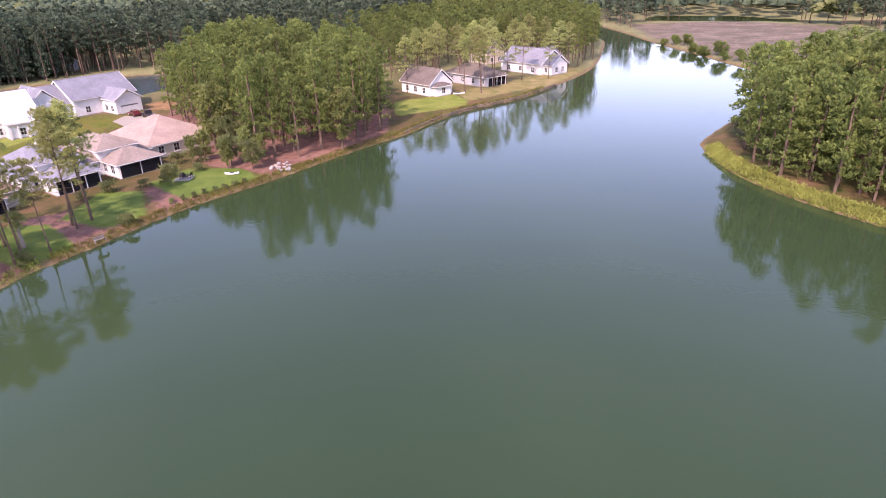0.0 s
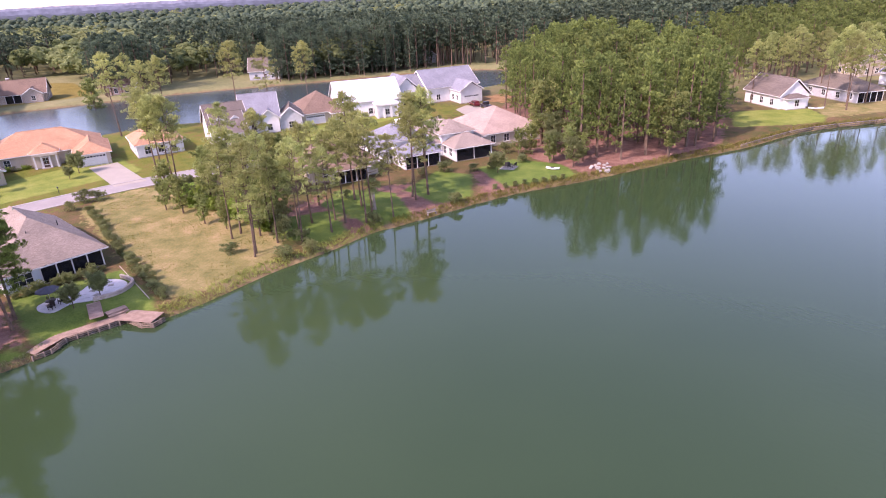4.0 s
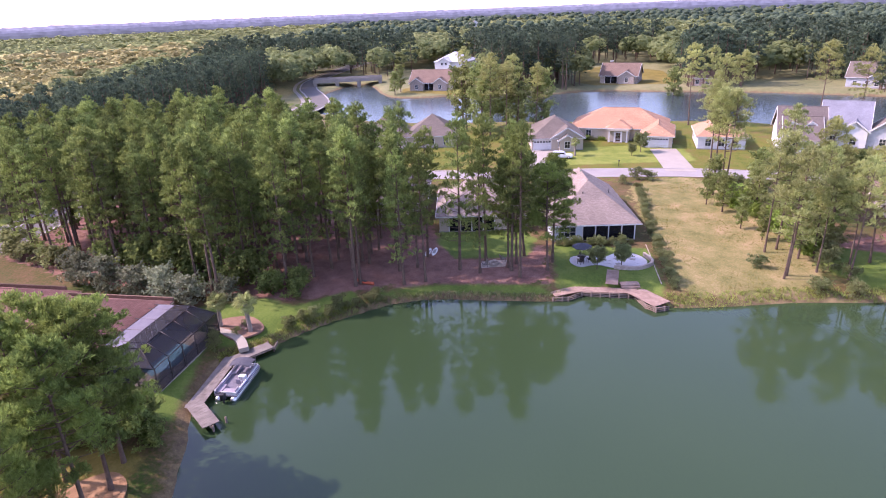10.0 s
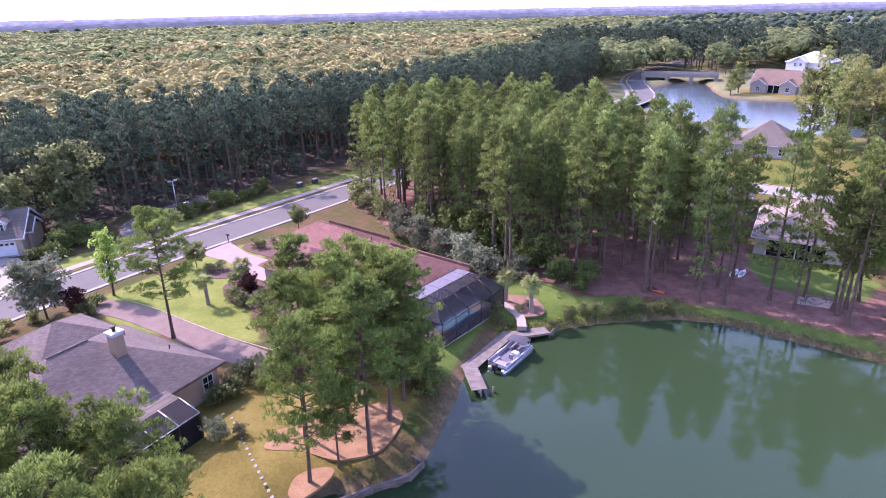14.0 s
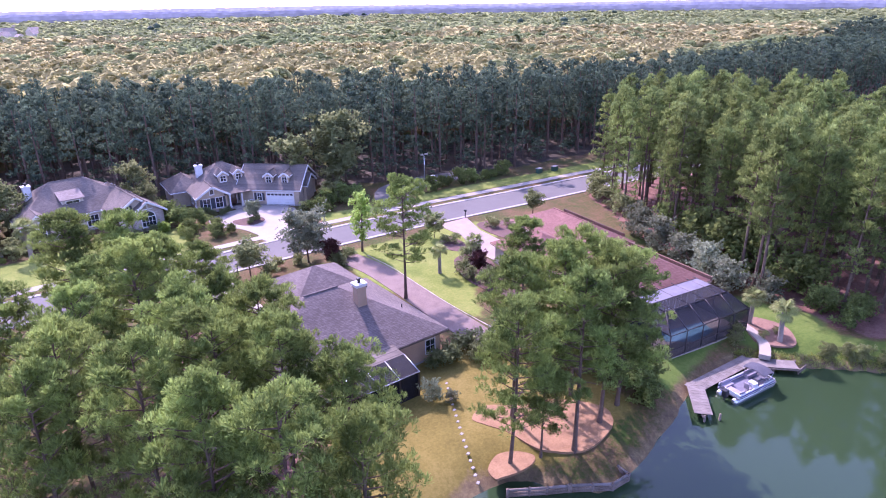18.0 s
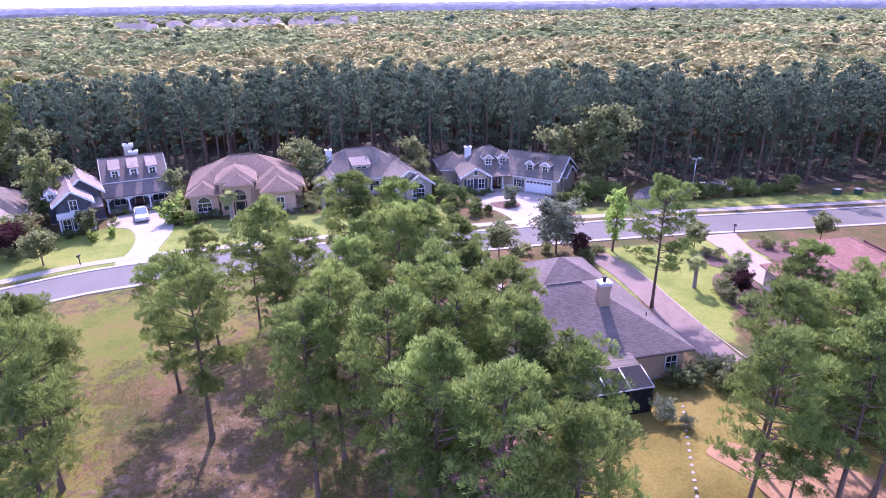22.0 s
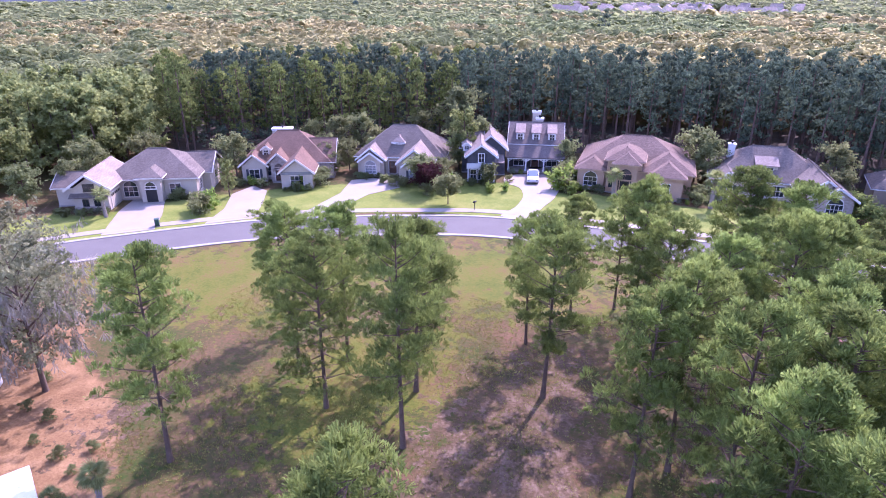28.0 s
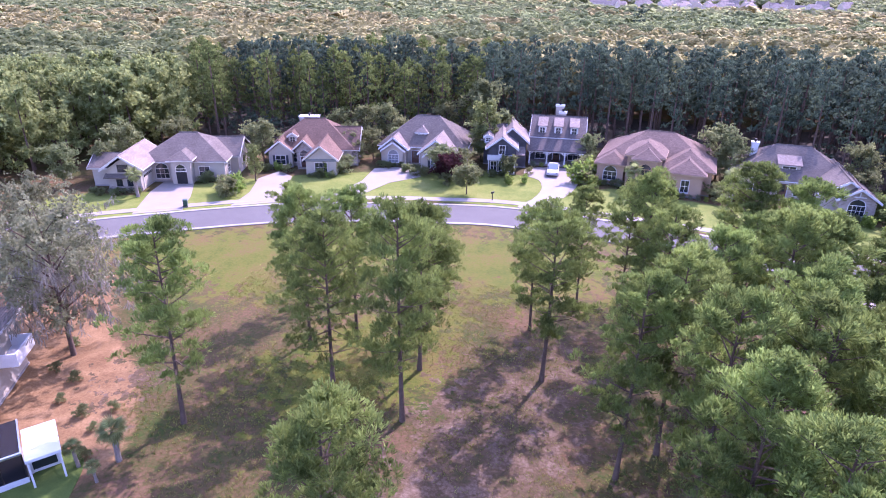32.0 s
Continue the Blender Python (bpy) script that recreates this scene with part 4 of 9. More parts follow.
def canopy(seed, h, spread, lobes=6, n=12, size=0.6, conical=False, sides=6, rings=2, leafy=False):
    """A crown for far woods: leafy masses set over a dome or a cone, with loose sprays all over them."""
    rng = np.random.default_rng(seed)
    parts, mids = [], []
    for i in range(lobes):
        w = i * 2.4 + rng.uniform(-0.3, 0.3)
        u = (i + 0.5) / lobes
        if conical:
            c = np.array([0.3 * spread * (1 - u) * math.cos(w), 0.3 * spread * (1 - u) * math.sin(w), h * (0.3 + 0.58 * u)])
            r, tall = spread * (1.0 - 0.62 * u), 1.5
        else:
            q = spread * 0.66 * math.sqrt(1 - u) * rng.uniform(0.85, 1.1)
            c = np.array([q * math.cos(w), q * math.sin(w), h * (0.42 + 0.34 * u ** 0.8)])
            r, tall = spread * rng.uniform(0.4, 0.55), rng.uniform(0.95, 1.25)
        parts.append(lobe(rng, c, r, tall, sides, rings))
        mids += [c] * len(parts[-1][0])
    v, t = join(parts)
    if n and leafy:
        # sprays of leaves that lie over a dozen rounded mounds, round one small core
        mound = rng.normal(0, 1, (11, 3))
        mound /= np.linalg.norm(mound, axis=1, keepdims=True)
        mound[:, 2] = np.abs(mound[:, 2]) - 0.12
        own = rng.integers(0, 11, n)
        q = rng.normal(0, 1, (n, 3)) + mound[own] * 0.9 + [0, 0, 0.3]
        q /= np.linalg.norm(q, axis=1, keepdims=True)
        r = spread * rng.uniform(0.36, 0.52, 11)[own][:, None]
        at = mound[own] * [spread * 0.62, spread * 0.62, h * 0.3] + [0, 0, h * 0.5] + q * r * rng.uniform(0.85, 1.06, (n, 1))
        lie = q + rng.normal(0, 0.32, (n, 3)) + [0, 0, 0.12]
        t1 = np.cross(lie, rng.normal(0, 1, (n, 3)))
        t1 /= np.linalg.norm(t1, axis=1, keepdims=True) + 1e-9
        t2 = np.cross(lie, t1)
        t2 /= np.linalg.norm(t2, axis=1, keepdims=True) + 1e-9
        k = size * rng.uniform(0.6, 1.2, (n, 1))
        V = np.stack([at + t1 * k, at - t1 * k * 0.55 + t2 * k * 0.8, at - t1 * k * 0.45 - t2 * k * 0.85], 1).reshape(-1, 3)
        v, t = join([(v * [0.72, 0.72, 0.8], t), (V, np.arange(3 * n).reshape(-1, 3))])
    elif n:
        k = rng.integers(0, len(v), n)
        out = v[k] - np.array(mids)[k]
        out /= np.linalg.norm(out, axis=1, keepdims=True) + 1e-9
        v, t = join([(v, t), tufts(rng, v[k] - out * 0.25 + rng.normal(0, 0.3, (n, 3)), size, 3, 0.4, 0.34, 1.0, out * 1.1)])
    return v, t


PINE_NEAR = [tree_thing("pine_tree", pine_arrays(11 + i, 16.0, b, sp, 40, 5, 17, 8, 0.38, 0.5, 0.075, 0.0115, 0.47), "pine", "tall pine with dark bare trunk and tufted green crown")
             for i, (b, sp) in enumerate(((0.3, 3.3), (0.36, 3.0), (0.26, 3.5), (0.4, 2.9), (0.32, 3.2)))]
PINE_HIGH = [tree_thing("pine_tree", pine_arrays(16 + i, 16.0, b, sp, 46, 4, 19, 9, 0.36, 0.5, 0.065, 0.0115, 0.5), "pine", "tall pine with open green crown and visible limbs")
             for i, (b, sp) in enumerate(((0.22, 3.3), (0.28, 3.0), (0.18, 3.5)))]
PINE_AIRY = [tree_thing("pine_tree", pine_arrays(21 + i, 16.0, b, sp, 22, 3, 11, 6, 0.46, 0.6, 0.1, 0.0095, 0.58), "pine_light", "slender pine with pale bare trunk and sparse light-green crown")
             for i, (b, sp) in enumerate(((0.5, 2.3), (0.42, 2.5), (0.56, 2.1), (0.36, 2.6)))]
PINE_STAND = [tree_thing("pine_tree", pine_arrays(31 + i, 19.0, b, sp, 32, 3, 9, 6, 0.5, 0.5, 0.1, 0.0105, 0.56), "pine_stand", "slender tall pine in a dense stand")
              for i, (b, sp) in enumerate(((0.24, 2.0), (0.36, 1.9), (0.17, 2.1), (0.42, 2.0)))]
MID = [thin(pine_arrays(51 + i, 19.0, b, sp, 18, 2, 6, 4, 0.7, 0.5, 0.22, 0.012, 0.92)) for i, (b, sp) in enumerate(((0.32, 2.5), (0.42, 2.3), (0.26, 2.7)))]
MID_LOW = [thin(pine_arrays(61 + i, 18.0, b, sp, 30, 2, 7, 4, 0.7, 0.5, 0.22, 0.012, 1.0)) for i, (b, sp) in enumerate(((0.05, 2.9), (0.1, 2.7), (0.02, 3.2)))]
BANK_PINE = [thin(pine_arrays(66 + i, 19.0, b, sp, 26, 2, 7, 4, 0.66, 0.5, 0.2, 0.012, 0.85)) for i, (b, sp) in enumerate(((0.2, 2.4), (0.28, 2.3), (0.14, 2.6)))]
DEEP = [thin(pine_arrays(98 + i, 18.5, b, sp, 13, 2, 4, 3, 0.95, 0.4, 0.3, 0.012, 0.85)) for i, (b, sp) in enumerate(((0.4, 2.3), (0.46, 2.1), (0.34, 2.5)))]
EAST_BROAD = [thin(broad_arrays(131 + i, 13, 0.1, 3.5, 15, 4, 9, 3, 0.56)) for i in range(3)]
EDGE_BROAD = [thin(broad_arrays(101 + i, 13, 0.2, 3.6, 8, 3, 3, 3, 0.9)) for i in range(3)]
FAR_PINE = [thin(pine_arrays(71 + i, 17, 0.24, 2.5, 10, 2, 3, 3, 1.2, 0.4, 0.36, 0.012, 1.0)) for i in range(4)]
FAR_BROAD = [(None, canopy(81 + i, 14, 4.6, 1, 340, 0.8, False, 6, 1, True)) for i in range(5)]
NEAR_BROAD = [(None, canopy(86 + i, 14, 4.4, 1, 520, 0.62, False, 6, 1, True)) for i in range(5)]
NEAR_PINE = DEEP
FAR_PINE2 = [(None, canopy(91 + i, 17, 2.7, 2, 0, 1.0, True)) for i in range(3)]
FAR_BROAD2 = [(None, canopy(95 + i, 14, 4.9, 1, 80, 1.6, False, 6, 1, True)) for i in range(4)]
YARDS = [[(-98, 8), (-98, -12), (-84, -6), (-79, -2), (-79, 10)], [(-115, -22), (-115, -2), (-96, -2), (-96, -18)]]

STAND_A = [(-67, -28), (-68.5, -22), (-70.5, -13), (-72.5, 2), (-71.5, 11), (-82, 12), (-84, -2), (-98, -14), (-115, -34), (-116, -68), (-86, -69), (-76, -52), (-71, -38)]
for n_, (x, y) in enumerate(scatter(STAND_A, 3.75, 5, avoid=YARDS, shore=2.5)):
    place(PINE_STAND[n_ % 4], x, y, None, random.uniform(0, 6.3), random.uniform(0.82, 1.08))["group"] = "pines of the lakeside stand"

P_ = scatter(BAND, 4.5, 6)
d_ = signed(BAND, P_[:, 0], P_[:, 1]) < 8
e_ = P_[:, 0] > 46
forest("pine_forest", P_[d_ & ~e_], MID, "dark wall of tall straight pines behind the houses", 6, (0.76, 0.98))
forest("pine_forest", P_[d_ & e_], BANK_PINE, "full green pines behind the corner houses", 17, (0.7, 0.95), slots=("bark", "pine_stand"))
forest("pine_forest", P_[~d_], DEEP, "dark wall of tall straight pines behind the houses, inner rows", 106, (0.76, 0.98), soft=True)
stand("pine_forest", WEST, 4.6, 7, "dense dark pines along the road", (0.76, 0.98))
for n_, (p_, label_) in enumerate(((BAND, "dark undergrowth at the foot of the pines"), (WEST, "dark undergrowth beside the road"))):
    P_ = scatter(p_, 5.5, 60 + n_)
    d_ = signed(p_, P_[:, 0], P_[:, 1])
    P_ = P_[(d_ < 20) & (P_[:, 1] > -0.28 * np.abs(P_[:, 0]) - 128)]
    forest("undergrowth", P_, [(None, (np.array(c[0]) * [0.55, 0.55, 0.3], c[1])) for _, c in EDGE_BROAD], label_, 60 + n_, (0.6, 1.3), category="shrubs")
forest("broadleaf_wood", scatter(EAST, 5.2, 16), EAST_BROAD, "light green broadleaf wood at the bend of the road", 16, (0.8, 1.25), slots=("bark", "leaf_olive"))
PENINSULA = [(30, 127), (33, 114), (40, 104), (52, 92), (75, 80), (105, 75), (120, 150), (75, 172), (48, 164), (36, 142)]
stand("pine_forest", PENINSULA, 4.6, 8, "dense green pines on the lake's point", (0.75, 1.05), ("bark", "pine_stand"), 16, MID_LOW)
GROVES = {"far_bank": [(-252, 12), (-250, 46), (-268, 52), (-300, 46), (-300, 14)], "north_bank": [(-224, 152), (-190, 196), (-175, 214), (-220, 240), (-270, 190), (-252, 150)],
          "middle": [(-246, 84), (-240, 104), (-262, 112), (-275, 92)], "far_wall": [(-216, 142), (-203, 154), (-192, 170), (-180, 188), (-200, 216), (-250, 200), (-262, 150)]}
for n_, p_ in enumerate(GROVES.values()):
    forest("pine_forest", scatter(p_, 5.0, 40 + n_), DEEP if n_ == 1 else MID_LOW if n_ == 3 else MID, "tall pines on the far side of the pond", 40 + n_, (0.85, 1.1))
BANK = [(-57, 103), (-51, 110), (-46.5, 121), (-41, 133), (-48, 148), (-56, 168), (-80, 196), (-130, 235), (-128, 195), (-112, 150), (-92, 128), (-74, 116)]
stand("pine_forest", BANK, 4.8, 9, "pine wood between the houses on the lake bank", (0.75, 1.02), ("bark", "pine_stand"), 14, BANK_PINE)
POINT = [(-62, 196), (-52, 222), (-34, 250), (-16, 240), (-6, 224), (2, 242), (3, 300), (-20, 400), (-90, 400), (-110, 260), (-70, 215)]
stand("pine_forest", POINT, 5.6, 10, "pines round the houses on the far bank", (0.7, 0.95), ("bark", "pine_stand"), 12)


def far_woods():
    """Woods out to the horizon: crowns stand wider apart with distance."""
    open_land = [[(-64, 22), (-188, 40), (-175, 100), (-150, 140), (-125, 168), (-85, 125), (-60, 90)],
                 [(-60, -70), (-90, -120), (-190, -110), (-262, -100), (-262, -40), (-195, -20), (-190, 40), (-60, 40)],
                 [(-60, -60), (-80, -130), (0, -150), (60, -140), (110, -100), (125, -40), (125, 0), (20, 5), (-60, -20)], BAND, EAST, WEST, STAND_A, PENINSULA, BANK, POINT,
                 [(20, 410), (27, 325), (57, 233), (95, 225), (170, 330), (90, 420)], [(-330, -70), (-330, -45), (-255, -20), (-255, -70)],
                 [(-255, -26), (-250, 10), (-285, 10), (-300, -10), (-290, -28)], [(-250, 52), (-245, 90), (-350, 105), (-350, 55)], [(-205, 130), (-235, 100), (-265, 130), (-215, 165)],
                 [(-360, -25), (-360, 10), (-310, 12), (-310, -20)], [(-332, -32), (-255, -32), (-255, 12), (-332, 14)], [(-66, 168), (-42, 138), (-18, 165), (2, 215), (4, 240), (-30, 252), (-62, 210)], [(-62, -515), (132, -515), (140, -700), (-70, -700)]]
    rng = np.random.default_rng(12)
    rows = []
    for r0, r1, gap in ((60, 290, 7.2), (290, 420, 7.6), (420, 700, 11.5), (700, 930, 15.0)):
        r = r0
        while r < r1:
            n = max(6, int(2 * math.pi * r / gap))
            a = (np.arange(n) + rng.uniform(-0.45, 0.45, n)) * 2 * math.pi / n
            q = r + rng.uniform(-0.45, 0.45, n) * gap
            rows.append(np.stack([q * np.cos(a), q * np.sin(a), np.full(n, gap)], -1))
            r += gap
    P = np.concatenate(rows)
    ok = (union(WATERS, P[:, 0], P[:, 1]) < -6) & (signed(BANK, P[:, 0], P[:, 1]) < -22)
    for o in open_land:
        ok &= signed(o, P[:, 0], P[:, 1]) < 0
    # nobody sees the wood behind the lake's east side
    east = (P[:, 0] > 120) & (P[:, 1] > -0.36 * P[:, 0]) & (P[:, 1] < 1.7 * P[:, 0])
    near = (np.hypot(P[:, 0], P[:, 1]) < 152) & (P[:, 1] < 60)
    P = P[ok & ~east & ~near]
    kind = np.array([noise.noise(Vector((x * 0.011, y * 0.011, 3.0))) + 0.5 * noise.noise(Vector((x * 0.05, y * 0.05, 9.0))) for x, y, g in P])
    odd = rng.uniform(0, 1, len(P))
    south = (P[:, 1] < -140) & (P[:, 1] > -520)
    gold = (kind > (np.where(south, np.where(P[:, 1] > -290 + 40 * np.sin(P[:, 0] * 0.02), -0.42, 0.12), 0.05))) & (P[:, 1] < -85 - 0.1 * np.abs(P[:, 0])) & (np.hypot(P[:, 0], P[:, 1]) < np.where(south, 470, 620) + 160 * kind)
    gold &= odd > 0.2
    pine = ~gold & ((kind < np.where(P[:, 1] < -140, -0.7, np.where(P[:, 1] > 190, 0.3, 0.0))))
    # only broad crowns stand behind the belt of pines
    pine &= (P[:, 1] > -80) | (P[:, 1] < -330) | (P[:, 0] < -330)
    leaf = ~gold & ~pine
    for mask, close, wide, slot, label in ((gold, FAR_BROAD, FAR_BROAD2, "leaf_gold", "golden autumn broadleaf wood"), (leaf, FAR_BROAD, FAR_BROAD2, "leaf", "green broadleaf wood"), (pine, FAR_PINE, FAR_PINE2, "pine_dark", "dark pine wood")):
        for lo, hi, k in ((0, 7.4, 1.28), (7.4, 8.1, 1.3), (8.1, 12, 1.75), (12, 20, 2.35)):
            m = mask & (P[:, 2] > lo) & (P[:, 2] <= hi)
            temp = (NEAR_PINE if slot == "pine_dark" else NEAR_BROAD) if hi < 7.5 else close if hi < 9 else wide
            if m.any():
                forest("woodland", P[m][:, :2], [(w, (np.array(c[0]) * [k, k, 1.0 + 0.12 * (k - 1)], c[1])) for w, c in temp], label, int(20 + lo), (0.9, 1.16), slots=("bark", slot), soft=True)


far_woods()

# ---- houses ----
def poly_part(name, V, F, material, parent, label=""):
    ob = mesh_object(name, V, F, material, parent, label)
    bm = bmesh.new()
    bm.from_mesh(ob.data)
    bmesh.ops.recalc_face_normals(bm, faces=bm.faces)
    bm.to_mesh(ob.data)
    bm.free()
    return ob


class Block:
    """One mass of a house in the house's own frame: x to the right and y inwards, seen from its front."""

    def __init__(self, x0, x1, y0, y1, eave, kind="hip", pitch=0.6, over=0.5, base=0.0, wall=None):
        self.x0, self.x1, self.y0, self.y1, self.eave, self.kind, self.pitch, self.over, self.base, self.wall = x0, x1, y0, y1, eave, kind, pitch, over, base, wall

    def roof_at(self):
        o = self.over
        x0, x1, y0, y1 = self.x0 - o, self.x1 + o, self.y0 - o, self.y1 + o
        w, d = x1 - x0, y1 - y0
        e = self.eave - 0.02
        xm, ym = (x0 + x1) / 2, (y0 + y1) / 2
        if self.kind == "gx":
            r = e + d / 2 * self.pitch
            ridge = [(x0, ym, r), (x1, ym, r)]
        elif self.kind == "gy":
            r = e + w / 2 * self.pitch
            ridge = [(xm, y0, r), (xm, y1, r)]
        elif w >= d:
            r = e + d / 2 * self.pitch
            ridge = [(x0 + d / 2, ym, r), (x1 - d / 2 + 0.01, ym, r)]
        else:
            r = e + w / 2 * self.pitch
            ridge = [(xm, y0 + w / 2, r), (xm, y1 - w / 2, r)]
        corners = [(x0, y0, e), (x1, y0, e), (x1, y1, e), (x0, y1, e)]
        along_x = self.kind == "gx" or (self.kind == "hip" and w >= d)
        return corners, ridge, along_x, r


def build_block(b, root, wall, roof, trim):
    w0, w1 = b.base, b.eave
    V = [(x, y, z) for z in (w0, w1) for x, y in ((b.x0, b.y0), (b.x1, b.y0), (b.x1, b.y1), (b.x0, b.y1))]
    F = [(0, 1, 5, 4), (1, 2, 6, 5), (2, 3, 7, 6), (3, 0, 4, 7), (0, 3, 2, 1), (4, 5, 6, 7)]
    corners, ridge, along_x, r = b.roof_at()
    if b.kind == "gx":
        h = w1 + (b.y1 - b.y0) / 2 * b.pitch
        n = len(V)
        ym = (b.y0 + b.y1) / 2
        V += [(b.x0, ym, h - 0.03), (b.x1, ym, h - 0.03)]
        F = F[:5] + [(5, 6, n + 1), (7, 4, n), (4, 5, n + 1, n), (6, 7, n, n + 1)]
    elif b.kind == "gy":
        h = w1 + (b.x1 - b.x0) / 2 * b.pitch
        n = len(V)
        xm = (b.x0 + b.x1) / 2
        V += [(xm, b.y0, h - 0.03), (xm, b.y1, h - 0.03)]
        F = F[:5] + [(4, 5, n), (6, 7, n + 1), (5, 6, n + 1, n), (7, 4, n, n + 1)]
    poly_part("wall", V, F, b.wall or wall, root)
    # roof: a shell 0.12 m thick with a lifted ridge
    t = 0.12
    up = [(x, y, z + t) for x, y, z in corners] + [(x, y, z + t) for x, y, z in ridge]
    lo = corners + ridge
    V = up + lo
    if along_x:
        top = [(0, 1, 5, 4), (1, 2, 5), (2, 3, 4, 5), (3, 0, 4)]
    else:
        top = [(0, 1, 4), (1, 2, 5, 4), (2, 3, 5), (3, 0, 4, 5)]
    gable = b.kind in ("gx", "gy")
    if gable:
        top = [f for f in top if len(f) == 4]
    F = list(top) + [tuple(i + 6 for i in f[::-1]) for f in top]
    if not gable:
        F += [(i, (i + 1) % 4, (i + 1) % 4 + 6, i + 6) for i in range(4)]
    elif along_x:
        F += [(0, 1, 7, 6), (2, 3, 9, 8), (1, 5, 11, 7), (5, 2, 8, 11), (3, 4, 10, 9), (4, 0, 6, 10)]
    else:
        F += [(1, 2, 8, 7), (3, 0, 6, 9), (0, 4, 10, 6), (4, 1, 7, 10), (2, 5, 11, 8), (5, 3, 9, 11)]
    poly_part("roof", V, F, roof, root)
    # fascia boards along the level eaves, and rake boards up the gables
    x0, y0 = corners[0][:2]
    x1, y1 = corners[2][:2]
    e = corners[0][2]
    runs = []
    if not gable or along_x:
        runs += [(x0, x1, y0 - 0.05, y0 + 0.02), (x0, x1, y1 - 0.02, y1 + 0.05)]
    if not gable or not along_x:
        runs += [(x0 - 0.05, x0 + 0.02, y0, y1), (x1 - 0.02, x1 + 0.05, y0, y1)]
    for a in runs:
        box("fascia", *a, e - 0.1, e + 0.07, trim, root)
    if gable:
        ends = [(0, 3, 4), (1, 2, 5)] if along_x else [(0, 1, 4), (3, 2, 5)]
        for i, j, k in ends:
            a, c, p = Vector(lo[i]), Vector(lo[j]), Vector(lo[k])
            out = Vector((-1 if i == 0 else 1, 0, 0)) if along_x else Vector((0, -1 if i == 0 else 1, 0))
            for q in (a, c):
                pts = [q + Vector((0, 0, -0.2)), p + Vector((0, 0, -0.2)), p + Vector((0, 0, 0.15)), q + Vector((0, 0, 0.15))]
                V = [tuple(v + out * s) for s in (-0.03, 0.05) for v in pts]
                poly_part("rake_board", V, [(0, 1, 2, 3), (7, 6, 5, 4), (0, 4, 5, 1), (1, 5, 6, 2), (2, 6, 7, 3), (3, 7, 4, 0)], trim, root)
    # ridge cap
    a, c = Vector(ridge[0]), Vector(ridge[1])
    if (c - a).length > 1.0:
        d = (c - a).normalized() * 0.1
        v, f = tube_arrays([a + Vector((0, 0, 0.1)) - d, c + Vector((0, 0, 0.1)) + d], [0.11, 0.11], 6)
        mesh_object("ridge_cap", v, f, roof, root)


def face_frame(b, face):
    """The wall's own frame: along it to the right, out of it, and up."""
    if face == "F":
        return Vector((b.x0, b.y0, 0)), Vector((1, 0, 0)), Vector((0, -1, 0)), b.x1 - b.x0
    if face == "B":
        return Vector((b.x1, b.y1, 0)), Vector((-1, 0, 0)), Vector((0, 1, 0)), b.x1 - b.x0
    if face == "L":
        return Vector((b.x0, b.y1, 0)), Vector((0, -1, 0)), Vector((-1, 0, 0)), b.y1 - b.y0
    return Vector((b.x1, b.y0, 0)), Vector((0, 1, 0)), Vector((1, 0, 0)), b.y1 - b.y0


def fbox(name, fr, u0, u1, v0, v1, z0, z1, material, parent, label=""):
    o, a, n, _ = fr
    V = [tuple(o + a * u + n * v + Vector((0, 0, z))) for z in (z0, z1) for u, v in ((u0, v0), (u1, v0), (u1, v1), (u0, v1))]
    F = [(0, 1, 2, 3), (7, 6, 5, 4), (4, 5, 1, 0), (5, 6, 2, 1), (6, 7, 3, 2), (7, 4, 0, 3)]
    return mesh_object(name, V, F, material, parent, label)


def lattice(name, fr, xs, zs, holes, v0, v1, material, parent):
    """One connected board with rectangular holes: xs and zs are the grid lines, holes the empty cells."""
    o, a, n, _ = fr
    nx, nz = len(xs), len(zs)
    V = [tuple(o + a * x + n * v + Vector((0, 0, z))) for v in (v0, v1) for z in zs for x in xs]
    at = lambda i, j, k: k * nx * nz + j * nx + i
    solid = {(i, j) for i in range(nx - 1) for j in range(nz - 1)} - set(holes)
    F = []
    for i, j in solid:
        F.append((at(i, j, 1), at(i + 1, j, 1), at(i + 1, j + 1, 1), at(i, j + 1, 1)))
        for di, dj, p, q in ((-1, 0, (i, j), (i, j + 1)), (1, 0, (i + 1, j), (i + 1, j + 1)), (0, -1, (i, j), (i + 1, j)), (0, 1, (i, j + 1), (i + 1, j + 1))):
            if (i + di, j + dj) not in solid:
                F.append((at(*p, 0), at(*q, 0), at(*q, 1), at(*p, 1)))
    return mesh_object(name, V, F, material, parent)


def grid_frame(name, fr, u, w, z, h, f, bars, bar, v1, material, parent):
    xs, zs = [u - f, u], [z - f, z]
    for i in range(1, bars[0]):
        xs += [u + w * i / bars[0] - bar, u + w * i / bars[0] + bar]
    for i in range(1, bars[1]):
        zs += [z + h * i / bars[1] - bar, z + h * i / bars[1] + bar]
    xs += [u + w, u + w + f]
    zs += [z + h, z + h + f]
    holes = [(1 + 2 * i, 1 + 2 * j) for i in range(bars[0]) for j in range(bars[1])]
    return lattice(name, fr, xs, zs, holes, 0.0, v1, material, parent)


